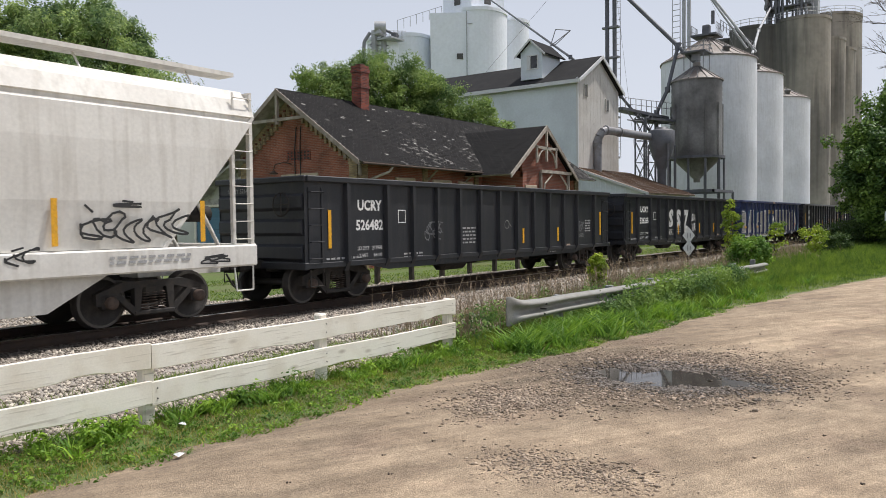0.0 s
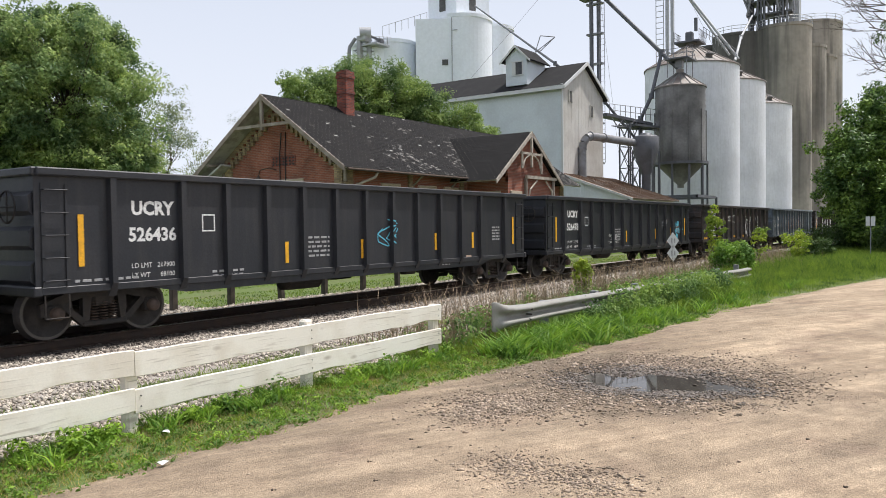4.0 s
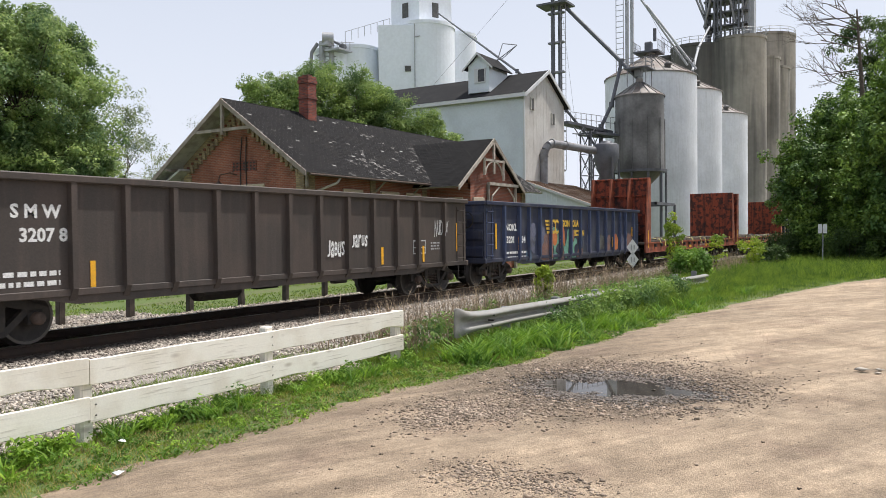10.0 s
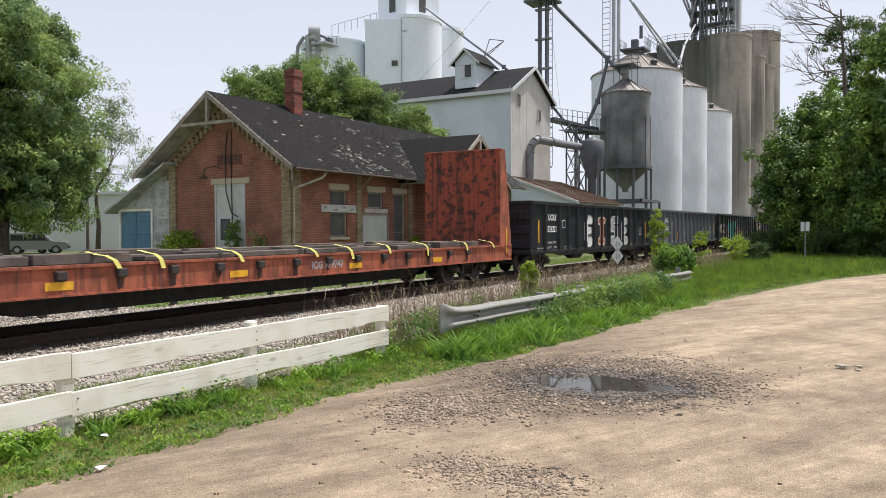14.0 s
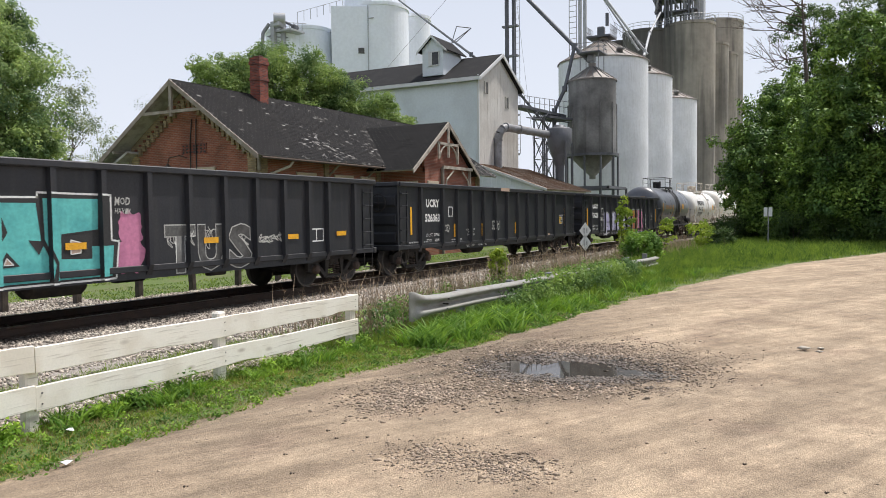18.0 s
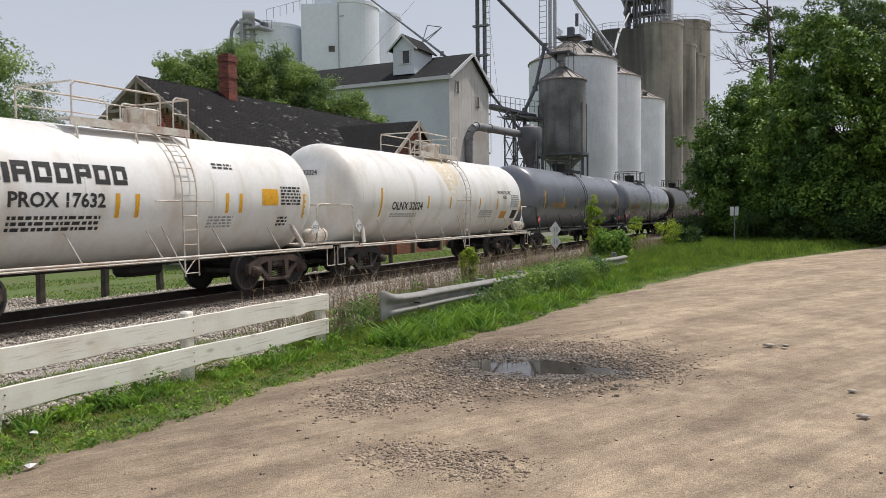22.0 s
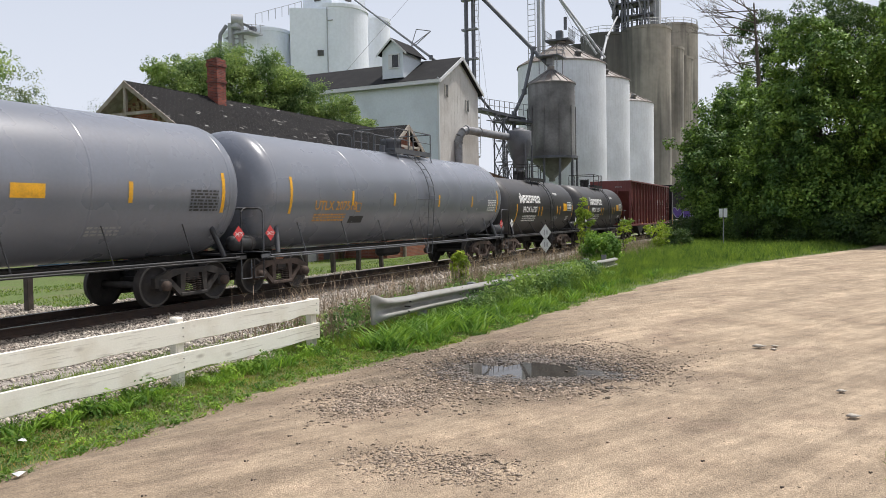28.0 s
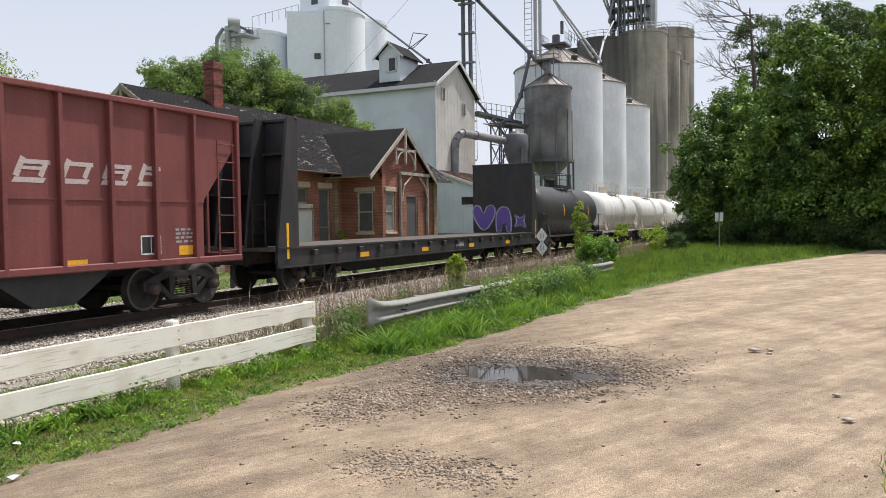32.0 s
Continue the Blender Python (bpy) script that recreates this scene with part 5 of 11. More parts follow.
def sooty(m):
    """Grain dust and soot running down the concrete below the spouts."""
    n, l = m.node_tree.nodes, m.node_tree.links
    b = n["Principled BSDF"]
    src = b.inputs["Base Color"].links[0].from_socket
    co, sp, no, mp = n.new("ShaderNodeTexCoord"), n.new("ShaderNodeSeparateXYZ"), n.new("ShaderNodeTexNoise"), n.new("ShaderNodeMapping")
    mp.inputs["Scale"].default_value = (0.9, 0.9, 0.05)
    l.new(co.outputs["Object"], sp.inputs[0])
    l.new(co.outputs["Object"], mp.inputs[0])
    l.new(mp.outputs[0], no.inputs["Vector"])
    no.inputs["Scale"].default_value, no.inputs["Detail"].default_value = 1.0, 5
    fac = []
    for axis, spread_, lo, hi in ((1, 6.0, 30.4, 34.6), (2, 22.0, 22.0, 44.0)):
        a = n.new("ShaderNodeMath")
        a.operation = "MULTIPLY_ADD"
        a.inputs[1].default_value = spread_
        l.new(no.outputs[0], a.inputs[0])
        l.new(sp.outputs[axis], a.inputs[2])
        r = n.new("ShaderNodeMapRange")
        r.inputs[1].default_value, r.inputs[2].default_value = lo, hi
        l.new(a.outputs[0], r.inputs[0])
        fac.append(r)
    k = n.new("ShaderNodeMath")
    k.operation = "MULTIPLY"
    l.new(fac[0].outputs[0], k.inputs[0])
    l.new(fac[1].outputs[0], k.inputs[1])
    k2 = n.new("ShaderNodeMath")
    k2.operation = "MULTIPLY"
    k2.inputs[1].default_value = 0.85
    l.new(k.outputs[0], k2.inputs[0])
    x = n.new("ShaderNodeMix")
    x.data_type = "RGBA"
    x.inputs[7].default_value = (0.06, 0.06, 0.06, 1)
    l.new(k2.outputs[0], x.inputs[0])
    l.new(src, x.inputs[6])
    l.new(x.outputs[2], b.inputs["Base Color"])
    return m


sooty(CONCRETE)
ELEV = mat("white_painted_concrete", (0.84, 0.875, 0.93), 0.75, col2=(0.72, 0.75, 0.79), amount=0.5, scale=0.1, fine=2, bump=0.02, var=0.04)
DARK_STEEL = mat("dark_structural_steel", (0.13, 0.135, 0.15), 0.55, 0.2, col2=(0.08, 0.08, 0.08), amount=0.5, scale=1, fine=10)
PALE_STEEL = mat("pale_galvanised_steel", (0.42, 0.43, 0.44), 0.5, 0.35, col2=(0.32, 0.32, 0.32), amount=0.5, scale=1, fine=10)


def corrugated(r, z0, z1, pitch=0.35, depth=0.035):
    k = int((z1 - z0) / pitch)
    prof = []
    for i in range(k):
        z = z0 + i * (z1 - z0) / k
        prof += [(r, z), (r + depth, z + pitch * 0.5)]
    return prof + [(r, z1)]


def bin_(x, y, r, z1, rise, label_, seed=0, vents=1):
    b = thing("grain_bin", label_, "grain bin", at=pose(x, y, 0), group="white grain bins")
    part("bin_wall", Shape().lathe(corrugated(r, -0.3, z1), (0, 0, 0), "z", 64), BIN, b)
    rf = part("bin_roof", Shape().lathe([(r + 0.15, z1 - 0.1), (r + 0.15, z1 + 0.02), (0.55, z1 + rise), (0.55, z1 + rise + 0.3), (0.01, z1 + rise + 0.4)], (0, 0, 0), "z", 48, smooth=False), BIN_ROOF, b, "stained conical roof")
    for i in range(32):
        a = 2 * math.pi * i / 32
        part("roof_rib", Shape().rod(((r + 0.1) * math.cos(a), (r + 0.1) * math.sin(a), z1 + 0.06), (0.6 * math.cos(a), 0.6 * math.sin(a), z1 + rise + 0.04), 0.05, n=4), BIN_ROOF, rf)
    for i in range(vents):
        a = -2.4 + i * 1.7
        part("roof_vent", Shape().lathe([(0.3, -0.4), (0.3, 0.3), (0.45, 0.35), (0.3, 0.6), (0.01, 0.65)], (r * 0.85 * math.cos(a), r * 0.85 * math.sin(a), z1 + 0.4), "z", 12), HOPPER_DARK, rf)
    return b


b1 = bin_(87.0, 26.35, 5.0, 18.9, 2.6, "tall white corrugated grain bin with a stained conical roof", 1, 3)
bin_(97.6, 25.85, 4.9, 18.6, 2.4, "tall white corrugated grain bin with a stained conical roof", 2, 2)
bin_(112.6, 25.65, 4.9, 17.6, 2.4, "tall white corrugated grain bin with a stained conical roof", 3, 2)

hop = thing("hopper_tank", "sooty grey hopper tank standing on steel legs", "silo", at=pose(73.4, 23.3, 0))
part("tank_wall", Shape().lathe(corrugated(2.28, 7.5, 14.6, 0.5, 0.02), (0, 0, 0), "z", 48), HOPPER_DARK, hop)
hr = part("tank_roof", Shape().lathe([(2.4, 14.55), (2.4, 14.65), (0.35, 16.0), (0.35, 16.4), (0.01, 16.4)], (0, 0, 0), "z", 32, smooth=False), BIN_ROOF, hop)
for i in range(18):
    a = 2 * math.pi * i / 18
    part("roof_rib", Shape().rod((2.36 * math.cos(a), 2.36 * math.sin(a), 14.7), (0.4 * math.cos(a), 0.4 * math.sin(a), 16.03), 0.05, n=4), HOPPER_DARK, hr)
part("cone", Shape().lathe([(0.3, 5.2), (0.3, 5.5), (2.28, 7.5)], (0, 0, 0), "z", 32), HOPPER_DARK, hop)
for i in range(10):
    a = 2 * math.pi * i / 10
    part("leg", Shape().box((2.42 * math.cos(a), 2.42 * math.sin(a), 3.5), (0.16, 0.16, 7.6)), DARK_STEEL, hop)
    part("stiffener", Shape().box((2.33 * math.cos(a), 2.33 * math.sin(a), 9.9), (0.08, 0.08, 5.0)), HOPPER_DARK, hop)
part("ring_beam", Shape().lathe([(2.3, 7.35), (2.55, 7.35), (2.55, 7.6), (2.3, 7.6)], (0, 0, 0), "z", 32, smooth=False), DARK_STEEL, hop)
for tx, ty in ((-0.9, -0.9), (0.9, -0.9), (0.9, 0.9), (-0.9, 0.9)):
    part("frame_post", Shape().box((tx, ty, 16.9), (0.07, 0.07, 2.6)), GALV_DARK, hop)
part("top_platform", Shape().box((0, 0, 17.3), (2.3, 2.3, 0.12)), DARK_STEEL, hop)
for ty in (-1.1, 1.1):
    part("platform_rail", Shape().rod((-1.1, ty, 18.2), (1.1, ty, 18.2), 0.035, n=4).rod((-1.1, ty, 17.8), (1.1, ty, 17.8), 0.03, n=4), GALV_DARK, hop)
    part("platform_rail", Shape().rod((ty, -1.1, 18.2), (ty, 1.1, 18.2), 0.035, n=4).rod((ty, -1.1, 17.8), (ty, 1.1, 17.8), 0.03, n=4), GALV_DARK, hop)
part("spout_box", Shape().box((0.1, 0.1, 17.0), (0.7, 0.7, 0.9), bevel=0.08).rod((0, 0, 16.2), (0, 0, 17.0), 0.22, n=10), GALV_DARK, hop)
part("cross_beam", Shape().box((0, -2.4, 4.3), (6.0, 0.2, 0.25)).box((0, 2.4, 4.3), (6.0, 0.2, 0.25)).box((2.9, 0, 4.3), (0.2, 5.0, 0.25)).box((-2.9, 0, 4.3), (0.2, 5.0, 0.25)).box((3.0, -2.5, 2.0), (0.2, 0.2, 4.6)), DARK_STEEL, hop)
cyc = thing("dust_cyclone", "dark conical dust cyclone on a steel frame", "dust collector", at=pose(67.7, 24.6, 0))
part("body", Shape().lathe([(0.4, 6.2), (1.12, 8.4), (1.12, 9.6), (0.95, 9.72), (0.5, 9.75), (0.5, 9.95), (0.01, 9.95)], (0, 0, 0), "z", 28), DARK_STEEL, cyc)
part("outlet", Shape().rod((0, 0, 4.0), (0, 0, 6.3), 0.4, n=16), DARK_STEEL, cyc)
for a in range(4):
    part("leg", Shape().box((0.9 * (1 if a % 2 else -1), 0.9 * (1 if a > 1 else -1), 5.8), (0.12, 0.12, 5.2)), DARK_STEEL, cyc)
duct = thing("air_duct", "curved grey sheet-metal air duct", "duct")
arc = [(60.05, 27.3, 5.4), (60.05, 27.3, 8.2), (60.1, 27.2, 8.7), (60.3, 27.0, 9.1), (60.7, 26.85, 9.25), (62.5, 26.4, 9.22), (66.8, 25.4, 9.1)]
part("pipe", Shape().pipe(arc, 0.34, 14), GALV_DARK, duct)
for k in (1, 4, 5):
    p, q = Vector(arc[k]), Vector(arc[k + 1])
    d_ = (q - p).normalized() * 0.06
    part("flange", Shape().rod(p - d_, p + d_, 0.41, n=14), GALV_DARK, duct)

conc = thing("concrete_elevator", "cluster of stained grey-brown concrete grain silos", "grain elevator")
for x, y, r, z in ((147.2, 28.3, 4.45, 36.0), (146.4, 35.9, 4.4, 35.4), (158.8, 27.4, 4.1, 34.4), (167.3, 26.8, 4.0, 34.0), (174.0, 28.8, 6.2, 41.8), (152, 42.0, 4.4, 35.0)):
    cy = part("silo", Shape().lathe([(r, -0.3), (r, z - 0.5), (r + 0.12, z - 0.5), (r + 0.12, z), (r - 0.5, z + 0.05), (0.01, z + 0.3)], (x, y, 0), "z", 40, smooth=False), CONCRETE, conc, "stained concrete silo")
part("silo", Shape().box((146.0, 32.2, 17.7), (4.5, 3.4, 35.4)), CONCRETE, conc)
for k, (x, y, r, z) in enumerate(((147.2, 28.3, 4.5, 36.05), (174.0, 28.8, 6.2, 41.8), (146.4, 35.9, 4.4, 35.45))):
    rl = Shape()
    for i in range(18):
        a, b = 2 * math.pi * i / 18, 2 * math.pi * (i + 1) / 18
        rl.rod((x + r * math.cos(a), y + r * math.sin(a), z), (x + r * math.cos(a), y + r * math.sin(a), z + 1.1), 0.05, n=4)
        for h in (0.55, 1.1):
            rl.rod((x + r * math.cos(a), y + r * math.sin(a), z + h), (x + r * math.cos(b), y + r * math.sin(b), z + h), 0.05, n=4)
    part("railing", rl, PALE_STEEL, conc)
hf = part("headhouse_frame", Shape().box((147.6, 28.5, 38.2), (0.35, 0.35, 3)), DARK_STEEL, conc, "lattice of dark steel spouts and legs")
rnd = random.Random(5)
for i in range(34):
    x, y = 146 + rnd.uniform(-1, 3), rnd.uniform(26.4, 34.2)
    if i % 3:
        part("strut", Shape().box((x, y, 40.5), (0.3, 0.3, 9)), DARK_STEEL if i % 2 else GALV_DARK, hf)
    else:
        part("strut", Shape().rod((x, y, 37 + rnd.uniform(0, 3)), (x + rnd.uniform(-1, 1), y + rnd.uniform(-3, 3), 45), 0.2, n=5), GALV_DARK, hf)
for z in (38.6, 41.0, 43.2):
    part("platform", Shape().box((147.5, 30.5, z), (4, 7.5, 0.25)), DARK_STEEL, hf)
part("leg_casing", Shape().box((148.5, 26.8, 41.5), (2, 1.7, 9)), PALE_STEEL, hf)

elev = thing("white_elevator", "huge white concrete grain elevator with a square headhouse", "grain elevator")
for x, y, r, z in ((118.6, 77.6, 5.6, 39.2), (128.5, 76.8, 4.0, 39.6), (111.5, 88.2, 4.6, 35.2), (106.6, 89.4, 3.0, 34.2), (123.0, 84, 5.0, 38.5)):
    part("silo", Shape().lathe([(r, -0.3), (r, z - 0.6), (r + 0.15, z - 0.6), (r + 0.15, z), (0.01, z + 0.2)], (x, y, 0), "z", 44, smooth=False), ELEV, elev)
el = part("silo_wall", Shape().prism([(113.9, 74.55), (109.55, 81.2), (116.2, 85.6), (120.6, 78.9)][::-1], -0.3, 38.2, "z"), ELEV, elev)
hh = part("headhouse", Shape().prism([(115.1, 76.2), (115.5, 82.6), (122.5, 80.5), (121.5, 73.4)][::-1], 38.3, 49.0, "z"), ELEV, elev)
part("window", Shape().box((112.35, 76.9, 30.6), (0.3, 1.05, 0.95), turn=Euler((0, 0, radians(33.2)))), GREY_BOARD, elev)
part("wall_pipe", Shape().rod((112.9, 75.8, 22), (112.9, 75.8, 38.4), 0.09, n=6).box((113.2, 75.5, 36.2), (0.25, 1.3, 0.1)), PALE_STEEL, elev)
for x, y, z, a in ((115.3, 79.3, 41.8, -4), (118.2, 74.85, 41.8, 66)):
    part("window", Shape().box((x, y, z), (0.3, 1.3, 2.6), turn=Euler((0, 0, radians(a)))), GREY_BOARD, hh)
lg = part("leg_tower", Shape().box((103.2, 88.6, 28), (0.75, 0.75, 17)).box((104.3, 87.4, 28), (0.65, 0.65, 17)).rod((103.1, 88.5, 37.0), (104.4, 87.0, 37.0), 1.05, n=18).box((105.0, 86.6, 34.9), (3.6, 3.6, 0.3)).box((103.7, 88.0, 36.0), (1.9, 1.9, 0.9), bevel=0.2), PALE_STEEL, elev, "galvanised bucket leg with a platform")
for k in range(7):
    z = 22 + 2.0 * k
    part("leg_brace", Shape().rod((102.6, 89.2, z), (104.6, 87.0, z + 1.9), 0.08, n=4).rod((104.6, 87.0, z), (102.6, 89.2, z + 1.9), 0.08, n=4).rod((102.4, 89.4, z), (104.8, 86.8, z), 0.08, n=4), GALV_DARK, lg)
part("motor", Shape().box((105.6, 86.0, 35.7), (1.1, 1.1, 1.0), bevel=0.2).rod((104.6, 87.2, 36.6), (106.2, 85.6, 35.6), 0.22, n=8), DARK_STEEL, lg)
part("chute", Shape().pipe([(102.9, 89.3, 36.2), (102.2, 90.1, 34.6), (102.0, 90.3, 30.0)], 0.3, 8), GALV_DARK, lg)
for i in range(6):
    part("railing", Shape().rod((104 + 0.5 * i, 87.6 - 0.5 * i, 35.2), (104 + 0.5 * i, 87.6 - 0.5 * i, 36.6), 0.06, n=4).rod((104, 87.6, 36.5), (107, 84.6, 36.5), 0.05, n=4), PALE_STEEL, lg)
lg.location.z = -1.4
rl = Shape().rod((107, 86.5, 37.3), (113.2, 81.3, 40.2), 0.05, n=4)
for i in range(8):
    f_ = i / 7
    rl.rod((107 + 6.2 * f_, 86.5 - 5.2 * f_, 35.5 + 3 * f_), (107 + 6.2 * f_, 86.5 - 5.2 * f_, 37.3 + 2.9 * f_), 0.05, n=4)
part("railing", rl, PALE_STEEL, elev)

# ---- towers, spouts, catwalk ----
twin = thing("bucket_leg", "tall pair of dark steel bucket-elevator tubes", "grain leg")
for x, y in ((73.25, 32.2), (73.45, 31.5)):
    part("tube", Shape().rod((x, y, 0), (x, y, 32.0), 0.21, n=14), DARK_STEEL, twin)
for z in (8, 12, 15, 18, 21, 24, 27):
    part("tie_bar", Shape().box((73.35, 31.85, z), (0.5, 1.7, 0.18)), GALV_DARK, twin)
cg = Shape()
for s in (-0.28, 0.28):
    cg.rod((72.8, 30.9 + s, 8), (72.8, 30.9 + s, 32), 0.03, n=4)
for i in range(40):
    cg.rod((72.8, 30.62, 8.3 + 0.6 * i), (72.8, 31.18, 8.3 + 0.6 * i), 0.02, n=4)
part("ladder", cg, GALV_DARK, twin)
part("cap_platform", Shape().box((73.3, 31.9, 24.75), (2.4, 3.2, 0.2)), DARK_STEEL, twin)
tw2 = thing("ladder_tower", "pale galvanised bucket leg with a caged ladder", "grain leg")
for y in (30.1, 29.5):
    part("tube", Shape().box((90.2, y, 17), (0.36, 0.34, 34)), PALE_STEEL, tw2)
cg = Shape()
for s in (-0.45, 0.45):
    cg.rod((89.9, 30.9 + s, 18), (89.9, 30.9 + s, 34), 0.05, n=4)
for i in range(24):
    cg.rod((89.9, 30.45, 18.3 + 0.65 * i), (89.9, 31.35, 18.3 + 0.65 * i), 0.045, n=4)
part("ladder_cage", cg, PALE_STEEL, tw2)


def spout(name, pts, r, material, lab, cat="spout"):
    o = thing(name, lab, cat)
    part("tube", Shape().pipe(pts, r, 10), material, o)
    for p in pts[1:-1]:
        part("joint", Shape().rod((p[0], p[1], p[2] - r * 1.5), (p[0], p[1], p[2] + r * 1.5), r * 1.5, n=10), material, o)
    return o


spout("grain_spout", [(73.7, 31.1, 24.7), (73.8, 25.2, 18.3), (73.45, 23.2, 16.2)], 0.2, DARK_STEEL, "dark steel grain spout sloping to the hopper tank")
spout("grain_spout", [(73.8, 25.2, 18.3), (72.3, 25.7, 14.0), (71.3, 26.4, 11.8), (71.3, 26.4, 9.8)], 0.17, DARK_STEEL, "dark steel grain spout going down to the catwalk")
spout("grain_spout", [(95.6, 29.4, 29.8), (95.2, 23.3, 21.1)], 0.15, PALE_STEEL, "pale steel grain spout sloping to the bins")
spout("grain_spout", [(96.2, 30.4, 31.0), (96.2, 24.6, 21.9)], 0.13, PALE_STEEL, "pale steel grain spout sloping to the bins")
spout("grain_spout", [(141.4, 32.3, 37.6), (110, 26.6, 27), (93.5, 23.3, 20.6)], 0.16, PALE_STEEL, "pale enclosed conveyor sloping down from the concrete silos")
spout("grain_spout", [(114.1, 71.7, 39.9), (64.4, 31.9, 16.6), (66.4, 27.9, 12.9), (69.2, 26.1, 9.7)], 0.12, DARK_STEEL, "long dark conveyor tube passing over the mill roof")
fr = thing("roof_bracket", "thin steel bracket frame on the mill roof", "bracket")
part("frame", Shape().pipe([(60.0, 31.6, 16.8), (60.2, 31.2, 18.2), (61.0, 30.2, 18.1), (60.2, 31.2, 16.9), (60.0, 31.6, 16.8), (61.0, 30.2, 18.1)], 0.04, 5), GALV_DARK, fr)
cat = thing("catwalk", "steel catwalk with railings between the mill and the bins", "catwalk")
part("deck", Shape().box((69.0, 27.0, 11.5), (6.4, 1.2, 0.25), turn=Euler((0, radians(4), radians(-19)))), DARK_STEEL, cat)
part("deck", Shape().box((70.3, 26.2, 10.9), (3.6, 2.2, 0.2), turn=Euler((0, 0, radians(-19)))), DARK_STEEL, cat)
cr_ = Shape()
for i in range(9):
    x, y = 66.2 + i * 0.68, 27.4 - i * 0.23
    cr_.rod((x, y, 11.6), (x, y, 12.7), 0.035, n=4)
    for h in (0.55, 1.1):
        cr_.rod((x, y, 11.6 + h), (x + 0.68, y - 0.23, 11.6 + h), 0.03, n=4)
tagged(part("railing", cr_, GALV_DARK, cat), kind="stuff")
part("truss", Shape().pipe([(66.2 + i * 0.75, 27.2 - i * 0.25, 11.4 - 0.7 * (i % 2)) for i in range(9)], 0.05, 4).rod((66.2, 27.2, 10.7), (72.2, 25.2, 10.7), 0.06, n=4), DARK_STEEL, cat)
lat = thing("lattice_tower", "open lattice steel support tower", "tower")
P4 = [(68.5, 27.4), (69.7, 27.0), (69.3, 25.8), (68.1, 26.2)]
for x, y in P4:
    part("post", Shape().box((x, y, 5.4), (0.12, 0.12, 11.4)), DARK_STEEL, lat)
for i in range(5):
    for k in range(4):
        a, b = P4[k], P4[(k + 1) % 4]
        part("brace", Shape().rod((*a, 1.0 + 2 * i), (*b, 3.0 + 2 * i), 0.035, n=4).rod((*b, 1.0 + 2 * i), (*a, 3.0 + 2 * i), 0.035, n=4).rod((*a, 3.0 + 2 * i), (*b, 3.0 + 2 * i), 0.035, n=4), DARK_STEEL, lat)
bt = thing("bin_top_platform", "steel working platform and railings over the bin roofs", "platform")
part("deck", Shape().box((87.3, 26.6, 21.9), (2.6, 2.8, 0.2)), DARK_STEEL, bt)
pr = Shape()
for i in range(7):
    for y in (25.2, 28.0):
        pr.rod((86.0 + i * 0.43, y, 22), (86.0 + i * 0.43, y, 23.1), 0.03, n=4)
for y in (25.2, 28.0):
    for h in (22.5, 23.1):
        pr.rod((86.0, y, h), (88.6, y, h), 0.03, n=4)
part("railing", pr, GALV_DARK, bt)
part("motor", Shape().box((87.2, 26.6, 22.6), (0.7, 0.8, 1.1), bevel=0.1).rod((87.2, 25.9, 23.2), (87.2, 25.9, 24.6), 0.2, n=8), DARK_STEEL, bt)
st2 = Shape()
for i in range(12):
    f_ = i / 11
    st2.rod((87.6 + 1.6 * f_, 25.2 - 3.2 * f_, 22.6 - 2.7 * f_), (87.6 + 1.6 * f_, 25.2 - 3.2 * f_, 23.6 - 2.7 * f_), 0.03, n=4)
st2.rod((87.6, 25.2, 23.6), (89.2, 22.0, 20.9), 0.04, n=4).rod((87.6, 25.2, 23.1), (89.2, 22.0, 20.4), 0.04, n=4)
part("stair_railing", st2, GALV_DARK, bt)
for k, (a, b) in enumerate((((73.4, 31.9, 31), (62, 40, 15.4)), ((73.3, 32, 31), (80, 31.0, 0)), ((90, 30, 33), (97.6, 25.85, 21.3)))):
    gy_ = thing("guy_wire", "thin steel guy wire", "wire")
    part("wire", Shape().rod(a, b, 0.014, n=4), GALV_DARK, gy_)

# ---- beyond the depot ----
FARWHITE = mat("white_shed_metal", (0.66, 0.67, 0.68), 0.6, col2=(0.6, 0.6, 0.6), amount=0.4, scale=0.3, fine=3, bump=0.02, var=0.03)
shed = thing("white_shed", "long plain white metal shed beyond the trees", "building")
for k in range(1):
    u = Vector((51.0 - 36.0, 68.0 - 78.0, 0)).normalized()
    ang = math.atan2(u.y, u.x)
    part("wall", Shape().box((42.0, 74.0, 2.4), (24, 12, 5.3), turn=Euler((0, 0, ang))), FARWHITE, shed)
    part("roof", Shape().box((42.0, 74.0, 5.15), (24.6, 12.6, 0.25), turn=Euler((0, 0, ang))), TRIM_WHITE, shed)
    part("door", Shape().box((36.9, 68.55, 3.9), (2.2, 0.3, 0.9), turn=Euler((0, 0, ang))), GREY_BOARD, shed)
brick2 = thing("small_brick_building", "low red-brick building with grey siding", "building")
part("wall", Shape().box((24.0, 50.5, 0.6), (5, 4, 2.0)), CLAP, brick2)
part("upper_wall", Shape().box((24.0, 50.5, 2.2), (5.05, 4.05, 1.2)), BRICK, brick2)
part("roof", Shape().box((24.0, 50.5, 2.95), (5.4, 4.4, 0.3)), GREY_BOARD, brick2)


